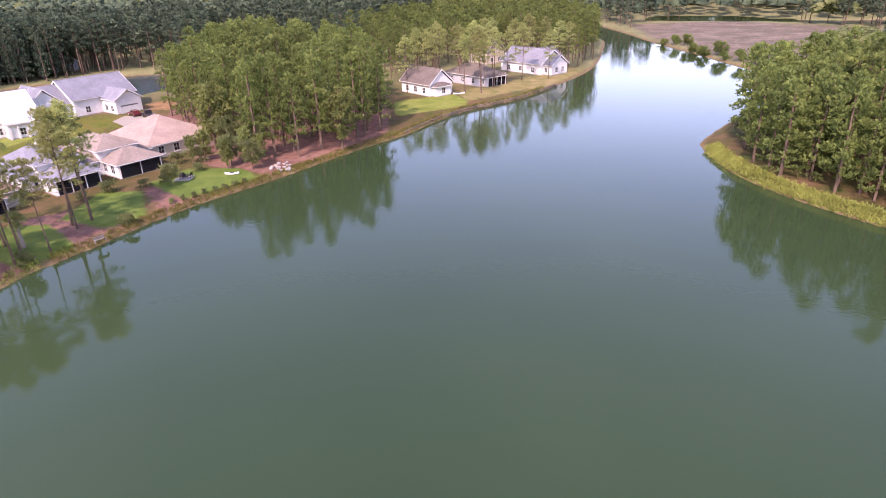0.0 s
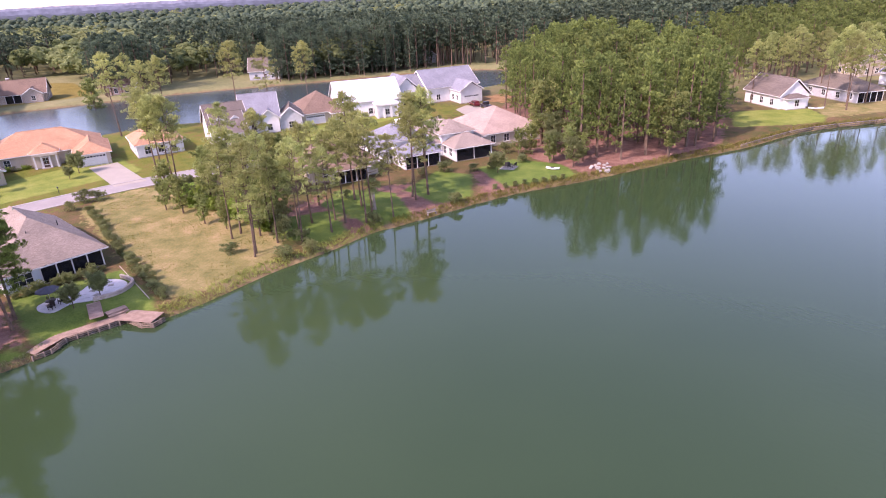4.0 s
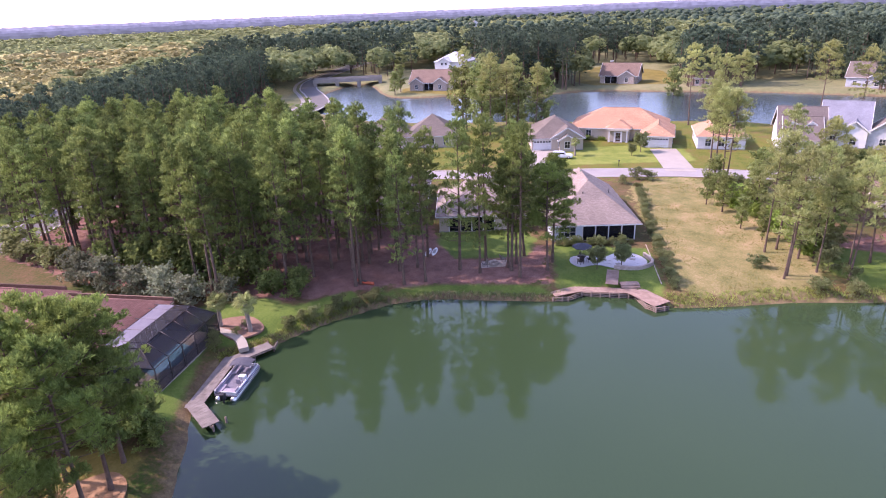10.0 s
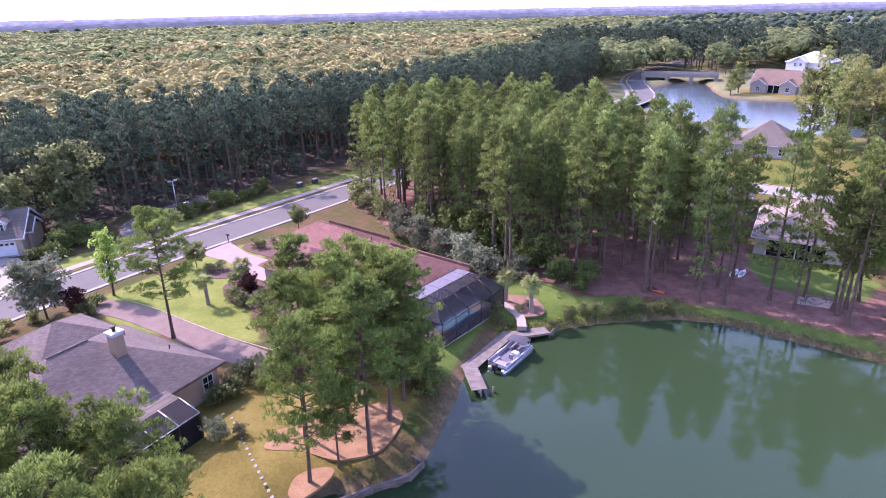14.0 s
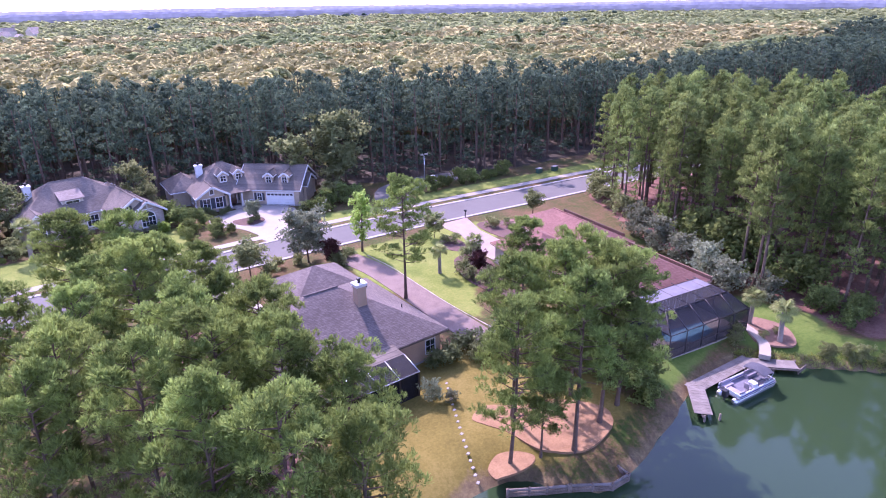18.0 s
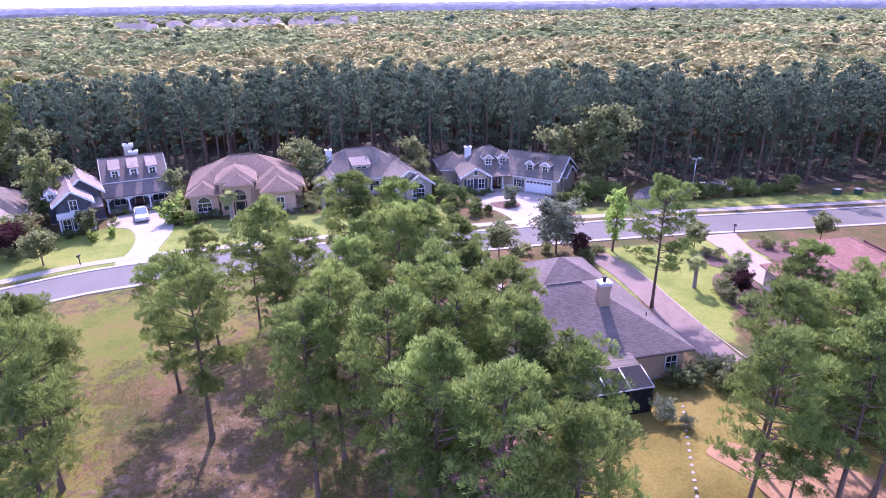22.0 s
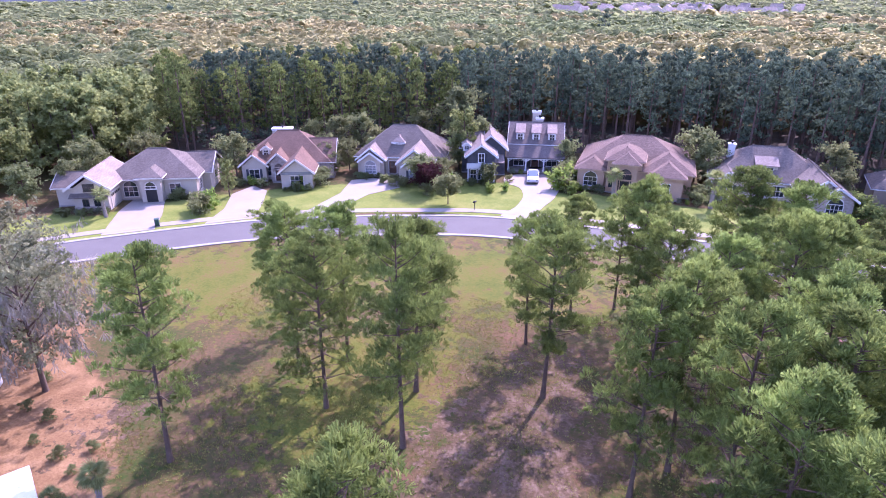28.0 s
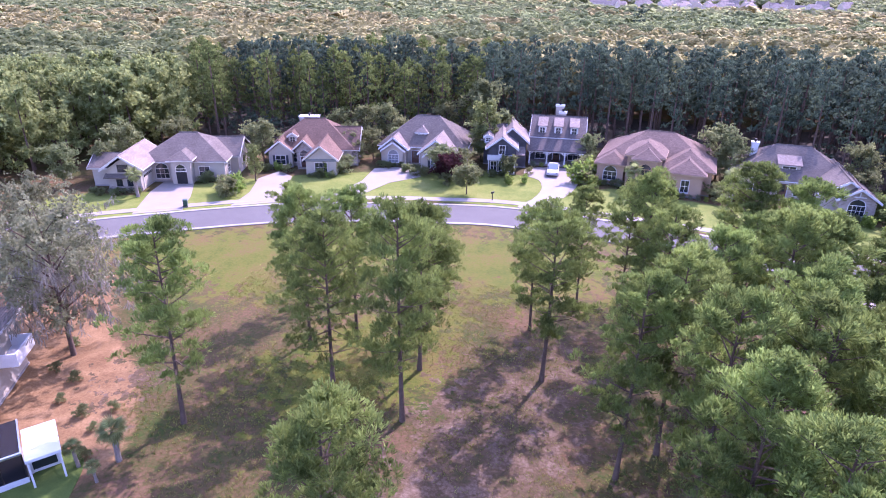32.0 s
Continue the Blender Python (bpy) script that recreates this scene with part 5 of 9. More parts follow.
def stacked(name, x, y, rows, material, parent):
    """A square shaft of changing width as one mesh: rows of (half width across, half width deep, height)."""
    V, F = [], []
    for i, (rx, ry, z) in enumerate(rows):
        V += [(x - rx, y - ry, z), (x + rx, y - ry, z), (x + rx, y + ry, z), (x - rx, y + ry, z)]
        if i:
            k = 4 * i
            F += [(k - 4 + j, k - 4 + (j + 1) % 4, k + (j + 1) % 4, k + j) for j in range(4)]
    F += [(3, 2, 1, 0), tuple(len(V) - 4 + j for j in range(4))]
    return mesh_object(name, V, F, material, parent)


def window(b, face, u, z, w, h, root, trim, bars=(2, 2), shutters=None, glass="glass", arch=False):
    fr = face_frame(b, face)
    f = 0.1
    win = grid_frame("window", fr, u, w, z, h, f, bars, 0.025, 0.07, trim, root)
    fbox("pane", fr, u, u + w, -0.02, 0.025, z, z + h, M[glass], win)
    fbox("sill", fr, u - 0.15, u + w + 0.15, 0, 0.13, z - f - 0.06, z - f, trim, win)
    if arch:
        o, a, n, _ = fr
        pts = [(u + w / 2 - w / 2 * math.cos(t * math.pi / 8), z + h + 0.1 + w * 0.42 * math.sin(t * math.pi / 8)) for t in range(9)]
        V = [tuple(o + a * p + n * v + Vector((0, 0, q))) for v in (0, 0.06) for p, q in pts]
        poly_part("arch_pane", V, [tuple(range(9)), tuple(range(17, 8, -1))] + [(i, i + 1, i + 10, i + 9) for i in range(8)] + [(8, 0, 9, 17)], M[glass], win)
        ring = [o + a * p + n * 0.07 + Vector((0, 0, q)) for p, q in pts]
        v, q = tube_arrays(ring, [0.06] * 9, 4)
        mesh_object("arch_trim", v, q, trim, win)
    if shutters:
        for s in (u - f - 0.42, u + w + f + 0.02):
            fbox("shutter", fr, s, s + 0.4, 0, 0.06, z - 0.05, z + h + 0.05, M[shutters], win)
    return win


def door(b, face, u, w, h, root, trim, leaf="door", z=0.15, lights=True):
    fr = face_frame(b, face)
    d = grid_frame("front_door", fr, u, w, z, h, 0.12, (1, 1), 0, 0.08, trim, root)
    fbox("leaf", fr, u, u + w, -0.02, 0.04, z, z + h, M[leaf], d)
    if lights:
        fbox("door_glass", fr, u + w * 0.25, u + w * 0.75, 0.035, 0.05, z + h * 0.45, z + h * 0.9, M["glass"], d)
    fbox("step", fr, u - 0.4, u + w + 0.4, 0.0, 1.0, -0.05, z, M["concrete"], d)
    return d


def garage(b, face, u, w, h, root, trim, colour="white"):
    fr = face_frame(b, face)
    g = grid_frame("garage_door", fr, u, w, 0.02, h, 0.15, (1, 1), 0, 0.09, trim, root)
    for i in range(4):
        z = h * i / 4
        fbox("panel", fr, u, u + w, -0.02, 0.05, z + 0.01, z + h / 4 - 0.015, M[colour], g)
    n = max(2, int(w / 0.6))
    for i in range(n):
        a = u + w * (i + 0.14) / n
        fbox("pane", fr, a, a + w * 0.72 / n, 0.04, 0.06, h * 0.8, h * 0.95, M["glass"], g)
    return g


def chimney(x, y, w, d, z0, z1, root, material, pots=1):
    c = box("chimney", x - w / 2, x + w / 2, y - d / 2, y + d / 2, z0, z1, material, root)
    stacked("cap", x, y, [(w / 2 + 0.06, d / 2 + 0.06, z1 - 0.2), (w / 2 + 0.06, d / 2 + 0.06, z1), (w / 2 + 0.12, d / 2 + 0.12, z1), (w / 2 + 0.12, d / 2 + 0.12, z1 + 0.14)], M["trim"], c)
    tube("flue", [(x, y, z1 + 0.1), (x, y, z1 + 0.5), (x, y, z1 + 0.52), (x, y, z1 + 0.6)], [0.16, 0.16, 0.27, 0.2], M["black"], c, 10)


def dormer(x, y, z, w, h, depth, root, wall, roof, trim, kind="gy", back="F"):
    d = Block(x - w / 2, x + w / 2, y, y + depth, z + h, kind, 0.75, 0.22, z)
    if back == "B":
        d = Block(x - w / 2, x + w / 2, y - depth, y, z + h, kind, 0.75, 0.22, z)
    build_block(d, root, wall, roof, trim)
    window(d, back, w * 0.22, z + h * 0.3, w * 0.56, h * 0.62, root, trim, (2, 2))


def column(x, y, z0, z1, root, r=0.14, material=None):
    stacked("column", x, y, [(r * 1.5, r * 1.5, z0), (r * 1.5, r * 1.5, z0 + 0.3), (r, r, z0 + 0.3), (r * 0.9, r * 0.9, z1 - 0.18), (r * 1.4, r * 1.4, z1 - 0.18), (r * 1.4, r * 1.4, z1)], material or M["trim"], root)


def screen_wall(fr, u0, u1, z0, z1, bays, root, mesh="mesh_dark", post=None):
    """A porch wall of insect mesh between posts."""
    post = post or M["trim"]
    for i in range(bays + 1):
        u = u0 + (u1 - u0) * i / bays
        fbox("post", fr, u - 0.08, u + 0.08, -0.05, 0.09, z0, z1, post, root)
    for i in range(bays):
        a, c = u0 + (u1 - u0) * i / bays + 0.08, u0 + (u1 - u0) * (i + 1) / bays - 0.08
        fbox("mesh_panel", fr, a, c, 0.0, 0.03, z0, z1, M[mesh], root)


def house(at, rot, label, z=G):
    return empty("house", pose(at[0], at[1], z, 0, 0, rot), label=label, category="house")


def windows_along(b, face, n, z, w, h, root, trim, bars=(2, 2), shutters=None, glass="glass", pad=0.8):
    L = face_frame(b, face)[3]
    for i in range(n):
        u = pad + (L - 2 * pad) * (i + 0.5) / n - w / 2
        window(b, face, u, z, w, h, root, trim, bars, shutters, glass)


def vents(root, pts):
    for x, y, z in pts:
        tube("vent_pipe", [(x, y, z - 0.4), (x, y, z + 0.35)], 0.06, M["black"], root, 8)


def plinth(blocks, root):
    for b in blocks:
        if b.base == 0:
            box("foundation", b.x0 - 0.05, b.x1 + 0.05, b.y0 - 0.05, b.y1 + 0.05, -0.5, 0.2, M["kerb"], root)


def plate(name, pts, thick, material, parent):
    """A flat panel of any four corners, with thickness downwards."""
    V = [tuple(p) for p in pts] + [(x, y, z - thick) for x, y, z in pts]
    return poly_part(name, V, [(0, 1, 2, 3), (7, 6, 5, 4), (0, 4, 5, 1), (1, 5, 6, 2), (2, 6, 7, 3), (3, 7, 4, 0)], material, parent)


def shed_dormer(x, y, z0, z1, w, back, zb, root, wall, roof, trim):
    """A dormer with one long slope that runs back into the main roof."""
    d = Block(x - w / 2, x + w / 2, y, back, z1, "gx", 0.01, 0.0, z0)
    V = [(d.x0, y, z0), (d.x1, y, z0), (d.x1, back, z0), (d.x0, back, z0), (d.x0, y, z1), (d.x1, y, z1), (d.x1, back, zb), (d.x0, back, zb)]
    poly_part("dormer_wall", V, [(0, 1, 5, 4), (1, 2, 6, 5), (2, 3, 7, 6), (3, 0, 4, 7), (0, 3, 2, 1), (4, 5, 6, 7)], wall, root)
    o, k = 0.2, (zb - z1) / (back - y)
    plate("dormer_roof", [(d.x0 - o, y - 0.3, z1 + 0.12 - 0.3 * k), (d.x1 + o, y - 0.3, z1 + 0.12 - 0.3 * k), (d.x1 + o, back, zb + 0.12), (d.x0 - o, back, zb + 0.12)], 0.1, roof, root)
    window(d, "F", w * 0.2, z0 + 0.35, w * 0.6, z1 - z0 - 0.65, root, trim, (2, 2))


def gable_bracket(b, root, trim, z):
    """White board and batten ornament high in a front gable."""
    fr = face_frame(b, "F")
    m = fr[3] / 2
    fbox("gable_tie", fr, m - 0.8, m + 0.8, 0.0, 0.12, z, z + 0.12, trim, root)
    fbox("king_post", fr, m - 0.07, m + 0.07, 0.0, 0.12, z + 0.12, z + 0.75, trim, root)


def row_houses():
    T = M["trim"]
    # tan house with a front gable, a columned porch and an angled garage wing
    h = house((-27.6, -102.4), 176, "tan clapboard house with grey hip roof, white trim and dormers")
    main, gab = Block(0, 12.0, 1.6, 12.6, 2.75, "hip", 0.62), Block(0, 4.6, -0.2, 6.5, 2.75, "gy", 0.6)
    back = Block(-2.6, 2.6, 6, 13.5, 2.7, "hip", 0.66)
    for b in (main, gab, back):
        build_block(b, h, M["tan_siding"], M["roof_grey"], T)
    plinth([main, gab, back], h)
    for u in (0.75, 2.75):
        window(gab, "F", u, 0.75, 1.05, 1.65, h, T, (2, 2), "shutter")
    window(gab, "F", 2.0, 3.1, 0.55, 0.75, h, T, (1, 1))
    windows_along(gab, "L", 2, 0.9, 1.0, 1.5, h, T)
    for i in range(3):
        column(5.1 + 2.0 * i, -0.1, 0.3, 2.6, h, 0.12)
    box("porch_floor", 4.65, 9.4, -0.3, 1.6, 0, 0.3, M["concrete"], h)
    box("porch_step", 5.6, 7.4, -0.9, -0.3, 0, 0.16, M["concrete"], h)
    box("porch_beam", 4.65, 9.4, -0.22, 0.02, 2.55, 2.78, T, h)
    box("porch_rail", 7.2, 9.1, -0.14, -0.06, 0.95, 1.05, T, h)
    for i in range(8):
        box("baluster", 7.3 + 0.24 * i, 7.36 + 0.24 * i, -0.13, -0.07, 0.3, 0.95, T, h)
    plate("porch_roof", [(4.2, -0.6, 2.78), (9.8, -0.6, 2.78), (9.8, 1.9, 3.45), (4.2, 1.9, 3.45)], 0.14, M["roof_grey"], h)
    door(main, "F", 5.6, 1.0, 2.1, h, T, z=0.3)
    window(main, "F", 7.4, 0.8, 1.2, 1.6, h, T, (2, 2), "shutter")
    for x in (5.2, 7.8):
        dormer(x, 3.0, 3.7, 1.5, 1.45, 3.6, h, M["tan_siding"], M["roof_grey"], T)
    chimney(2.4, 7.5, 1.1, 0.9, 4.0, 6.3, h, M["trim"])
    # the garage wing stands at an angle to the front
    w = house((-36.6, -101.6), 136, "tan clapboard garage wing with white door and dormers")
    w.name = "garage_wing"
    w["category"] = "garage"
    g = Block(-2.5, 8.0, 0, 9.0, 2.75, "gx", 0.64)
    build_block(g, w, M["tan_siding"], M["roof_grey"], T)
    plinth([g], w)
    window(g, "F", 3.2, 0.9, 0.75, 1.2, w, T, (2, 2), "shutter")
    garage(g, "F", 4.9, 4.6, 2.2, w, T)
    for x in (2.6, 5.4):
        dormer(x, 1.0, 3.3, 1.4, 1.5, 3.4, w, M["tan_siding"], M["roof_grey"], T)
    window(g, "R", 2.9, 0.7, 2.4, 1.7, w, T, (3, 2), "shutter")
    e = Block(5.0, 8.5, 2.4, 6.6, 2.9, "gx", 0.62)
    build_block(e, w, M["tan_siding"], M["roof_grey"], T)
    # grey house with a chimney, a long dormer and a double front gable
    h = house((-1.2, -103.6), 186, "cream house with grey roof, white gable trim and tall chimney")
    main, wing = Block(2.2, 18.6, 1.0, 12.5, 2.9, "hip", 0.66), Block(13.4, 19.3, -4.6, 7, 3.0, "gy", 0.66)
    step, lg = Block(15.4, 19.9, -5.6, 2, 2.8, "gy", 0.66), Block(2.2, 6.2, -0.6, 5, 2.8, "gy", 0.68)
    for b, wl in ((main, "cream"), (wing, "cream"), (step, "stone"), (lg, "cream")):
        build_block(b, h, M[wl], M["roof_grey"], T)
    plinth([main, wing, step, lg], h)
    gable_bracket(step, h, T, 3.3)
    gable_bracket(lg, h, T, 3.2)
    window(step, "F", 1.2, 0.7, 2.0, 1.4, h, T, (4, 2), None, "glass", True)
    window(wing, "F", 1.0, 3.2, 0.9, 0.9, h, T, (2, 2), "shutter")
    windows_along(wing, "L", 2, 0.9, 1.0, 1.6, h, T)
    window(lg, "F", 1.2, 0.7, 1.5, 1.7, h, T, (2, 2), "shutter")
    door(main, "F", 6.4, 1.2, 2.3, h, T)
    window(main, "F", 8.6, 0.7, 1.6, 1.6, h, T, (3, 2))
    # dormer roof in a paler shingle, for the sun on its slope
    shed_dormer(9.8, 2.6, 3.6, 5.0, 3.0, 6.4, 6.3, h, M["cream"], M["roof_tan"], T)
    chimney(5.0, 7.0, 1.0, 0.9, 4.4, 7.0, h, M["trim"])
    # stucco house with an arched entrance
    h = house((17.3, -101.2), 183, "tan stucco house with brown hip roofs and tall arched entrance")
    main, tower, right, left = Block(0.4, 17.4, 1.8, 14.5, 3.6, "hip", 0.56), Block(5.0, 10.2, -1.0, 6.5, 5.3, "hip", 0.52), Block(10.2, 17.6, -0.6, 8, 3.8, "hip", 0.52), Block(0.4, 4.6, -0.4, 6, 3.4, "hip", 0.52)
    porch, bay = Block(6.2, 9.6, -1.9, 3, 5.0, "hip", 0.6), Block(11.6, 16.4, -2.4, 4, 3.6, "hip", 0.56)
    for b in (main, tower, right, left, porch, bay):
        build_block(b, h, M["tan"], M["roof_brown"], M["tan"])
    plinth([main, tower, right, left, porch, bay], h)
    fr = face_frame(porch, "F")
    # flat black sheet on the wall, in place of the entrance's inner shade
    fbox("entrance_recess", fr, 0.7, 2.7, -0.02, 0.05, 0.1, 3.4, M["black"], h)
    window(porch, "F", 0.75, 2.6, 1.9, 0.8, h, M["tan"], (2, 1), None, "glass", True)
    door(porch, "F", 1.0, 1.4, 2.2, h, M["tan"])
    window(tower, "F", 0.4, 0.9, 0.6, 1.5, h, M["tan"], (1, 2), None, "glass", True)
    window(tower, "F", 0.4, 3.7, 0.5, 0.5, h, M["tan"], (1, 1))
    window(left, "F", 1.1, 0.8, 2.0, 1.3, h, T, (3, 2), None, "glass", True)
    windows_along(bay, "F", 1, 0.8, 1.1, 1.8, h, T)
    windows_along(main, "L", 3, 0.8, 1.1, 1.6, h, T)
    vents(h, [(6.5, 8, 7.2), (5, 10, 6.4), (13, 10.5, 6.6)])
    # two-storey house with white porch, shed dormers and tall chimneys
    h = house((30.1, -106.0), 194, "two-storey house with dark siding, white porch columns and dormers")
    main = Block(0, 9.4, 2.6, 11.6, 4.45, "gx", 0.62, 0.3)
    build_block(main, h, M["dark_siding"], M["roof_dark"], T)
    plinth([main], h)
    plate("porch_roof", [(-0.4, -0.4, 2.75), (9.8, -0.4, 2.75), (9.8, 2.7, 4.68), (-0.4, 2.7, 4.68)], 0.15, M["roof_dark"], h)
    box("porch_beam", -0.1, 9.5, -0.25, 0.0, 2.4, 2.7, T, h)
    box("porch_floor", 0, 9.4, -0.4, 2.6, 0, 0.35, M["concrete"], h)
    for x in (0.1, 3.15, 6.25, 9.3):
        column(x, -0.12, 0.35, 2.45, h, 0.12)
        for sx in (-1, 1):
            if 0 < x + sx * 0.8 < 9.4:
                V = [(x + sx * 0.1, -0.2, 1.95), (x + sx * 0.8, -0.2, 2.42), (x + sx * 0.6, -0.2, 2.42), (x + sx * 0.1, -0.2, 2.12)]
                poly_part("bracket", V + [(p, -0.06, z) for p, _, z in V], [(0, 1, 2, 3), (7, 6, 5, 4), (0, 4, 5, 1), (1, 5, 6, 2), (2, 6, 7, 3), (3, 7, 4, 0)], T, h)
    window(main, "F", 1.0, 0.6, 1.7, 1.8, h, T, (2, 2))
    window(main, "F", 6.8, 0.6, 1.7, 1.8, h, T, (2, 2))
    door(main, "F", 4.1, 1.2, 2.2, h, T, z=0.35)
    # dormers take paler shingles, standing for their sunlit slope
    for x in (1.9, 4.7, 7.5):
        shed_dormer(x, 3.3, 4.75, 6.35, 1.35, 6.6, 7.15, h, T, M["roof_tan"], T)
    windows_along(main, "R", 2, 0.9, 1.0, 1.6, h, T)
    chimney(5.2, 8.6, 1.3, 1.1, 5.5, 7.9, h, M["cream"])
    chimney(4.6, 10.4, 1.5, 1.2, 5.5, 8.8, h, M["cream"])
    w = house((34.4, -97.2), 200, "dark boarded front wing with white gable trim")
    w.name, w["category"] = "house_wing", "house wing"
    a, c = Block(0, 4.5, 0, 9.5, 4.4, "gy", 0.74), Block(1.4, 6.4, 4.5, 12, 4.5, "gy", 0.85)
    side = Block(-1.0, 2.4, 6, 11.5, 4.5, "gx", 0.66)
    for b, rf in ((a, "roof_tan"), (c, "roof_tan"), (side, "roof_dark")):
        build_block(b, w, M["dark_siding"], M[rf], T)
    plinth([a, c, side], w)
    box("balcony_band", -0.15, 4.65, -0.4, 0.0, 2.45, 3.3, T, w)
    for x in (0.1, 2.25, 4.4):
        box("corner_post", x - 0.1, x + 0.1, -0.35, -0.15, 0.2, 2.45, T, w)
    windows_along(a, "F", 3, 0.6, 0.95, 1.6, w, T, (2, 2), None, "glass", 0.3)
    window(a, "F", 1.8, 3.5, 0.9, 1.4, w, T, (2, 2), "shutter")
    dormer(-0.2, 3.0, 4.6, 1.2, 0.9, 2.6, w, T, M["roof_tan"], T)
    plate("link_roof", [(4.6, 2.0, 2.9), (6.2, 2.0, 2.9), (6.2, 6.5, 4.4), (4.6, 6.5, 4.4)], 0.14, M["roof_tan"], w)
    # hip-roofed house with two front gables
    h = house((53.4, -93.9), 195, "cream stucco house with steep grey hip roof and twin gables")
    main, lg, rg = Block(-0.4, 14.6, 1.6, 12.6, 3.1, "hip", 0.74), Block(0.2, 4.6, 0, 6, 2.9, "gy", 0.78), Block(7.7, 13.1, -2.4, 6, 3.0, "gy", 0.78)
    lbay, rbay = Block(0.7, 4.1, -0.5, 3, 2.7, "gy", 0.72), Block(8.7, 12.3, -3.0, 3, 2.7, "gy", 0.72)
    # front roofs in the paler shingle, main roof darker: sunlit slopes put into colour
    for b in (main, lg, rg, lbay, rbay):
        build_block(b, h, M["cream"], M["roof_tan"] if b is not main else M["roof_grey"], T)
    plinth([main, lg, rg, lbay, rbay], h)
    window(lbay, "F", 0.8, 0.7, 1.8, 1.3, h, T, (3, 3), None, "glass_light", True)
    window(rbay, "F", 0.9, 0.7, 1.8, 1.3, h, T, (3, 3), "shutter", "glass_light", True)
    door(main, "F", 5.6, 1.3, 2.2, h, T)
    fr = face_frame(main, "F")
    fbox("entry_panel", fr, 7.2, 8.0, 0.0, 0.08, 0.2, 2.9, M["stone"], h)
    dormer(6.6, 3.4, 4.4, 1.9, 0.8, 3.0, h, T, M["roof_tan"], T, "hip")
    windows_along(main, "R", 3, 0.9, 1.0, 1.6, h, T)
    windows_along(rg, "R", 1, 0.9, 1.0, 1.6, h, T)
    T = M["beige_trim"]
    # brown-roofed house with stone front
    h = house((70.0, -83.6), 206, "fieldstone and cream house with clay-brown steep roofs")
    main, rg, lg = Block(0.4, 14.6, 0.6, 11.2, 2.9, "hip", 0.74), Block(7.6, 12.6, -5.0, 6, 2.6, "gy", 0.8), Block(0.4, 4.4, -0.6, 5, 2.7, "gy", 0.8)
    rside = Block(9.0, 15.4, 1.0, 9, 2.8, "gx", 0.7)
    for b, wl in ((main, "stone"), (rg, "cream"), (lg, "cream"), (rside, "stone")):
        build_block(b, h, M[wl], M["roof_clay"], T)
    plinth([main, rg, lg, rside], h)
    window(rg, "F", 1.5, 0.6, 2.0, 1.5, h, T, (3, 2))
    box("belt_band", 7.5, 12.7, -5.16, -4.98, 2.35, 2.75, M["glass_light"], h)
    window(lg, "F", 1.2, 0.6, 1.6, 1.5, h, T, (2, 2), "shutter")
    en = Block(5.2, 7.8, -0.7, 3, 3.3, "gy", 0.9)
    build_block(en, h, M["stone"], M["roof_clay"], T)
    window(en, "F", 0.6, 2.1, 1.4, 0.3, h, M["stone"], (2, 1), None, "glass", True)
    door(en, "F", 0.7, 1.2, 1.8, h, T)
    window(main, "F", 4.0, 0.7, 0.8, 1.6, h, T, (1, 2))
    dormer(4.2, 1.6, 3.7, 1.4, 1.2, 3, h, M["cream"], M["roof_clay"], T)
    windows_along(rg, "R", 2, 0.9, 1.0, 1.5, h, T)
    chimney(6, 8.6, 3.4, 1.6, 5.4, 7.0, h, M["cream"])
    # cream house with a garage gable by the bend of the road
    h = house((84.5, -60.6), 209, "cream stucco house with grey-brown hip roof and garage gable")
    gar, main, low = Block(2.6, 7.4, 0, 9, 3.4, "gy", 0.68, 0.8), Block(5.6, 18.8, 4.6, 15, 3.3, "hip", 0.6), Block(-0.8, 2.9, 2.6, 8, 2.9, "gx", 0.5)
    east = Block(14.5, 20.0, 8.5, 16, 3.1, "gx", 0.55)
    # paler shingles on the garage gable stand for its sunlit slope
    for b in (gar, main, low, east):
        build_block(b, h, M["cream"], M["roof_grey"] if b is not gar else M["roof_tan"], T)
    plinth([gar, main, low, east], h)
    windows_along(gar, "F", 2, 0.5, 0.7, 1.2, h, M["bronze"])
    window(gar, "F", 1.7, 3.1, 1.4, 0.9, h, M["bronze"])
    plate("belt_roof", [(2.3, -0.9, 2.3), (7.7, -0.9, 2.3), (7.7, 0.05, 2.75), (2.3, 0.05, 2.75)], 0.12, M["roof_grey"], h)
    box("stone_base", 2.5, 7.5, -0.08, 0.0, 0.0, 0.7, M["stone"], h)
    en = Block(11.0, 14.0, 3.0, 8, 3.9, "hip", 0.5)
    build_block(en, h, M["cream"], M["roof_grey"], T)
    fr = face_frame(en, "F")
    # black sheet standing for the shade inside the arch
    fbox("entrance_recess", fr, 0.7, 2.3, -0.02, 0.04, 0.1, 2.4, M["black"], h)
    window(en, "F", 0.75, 2.2, 1.5, 0.3, h, T, (2, 1), None, "glass", True)
    window(main, "F", 2.4, 0.6, 2.0, 1.5, h, T, (3, 2), None, "glass", True)
    window(main, "F", 9.2, 0.8, 1.6, 1.6, h, T, (2, 2))
    garage(gar, "R", 1.0, 4.6, 2.2, h, T, "cream")
    windows_along(main, "R", 3, 0.9, 1.1, 1.6, h, T)


row_houses()


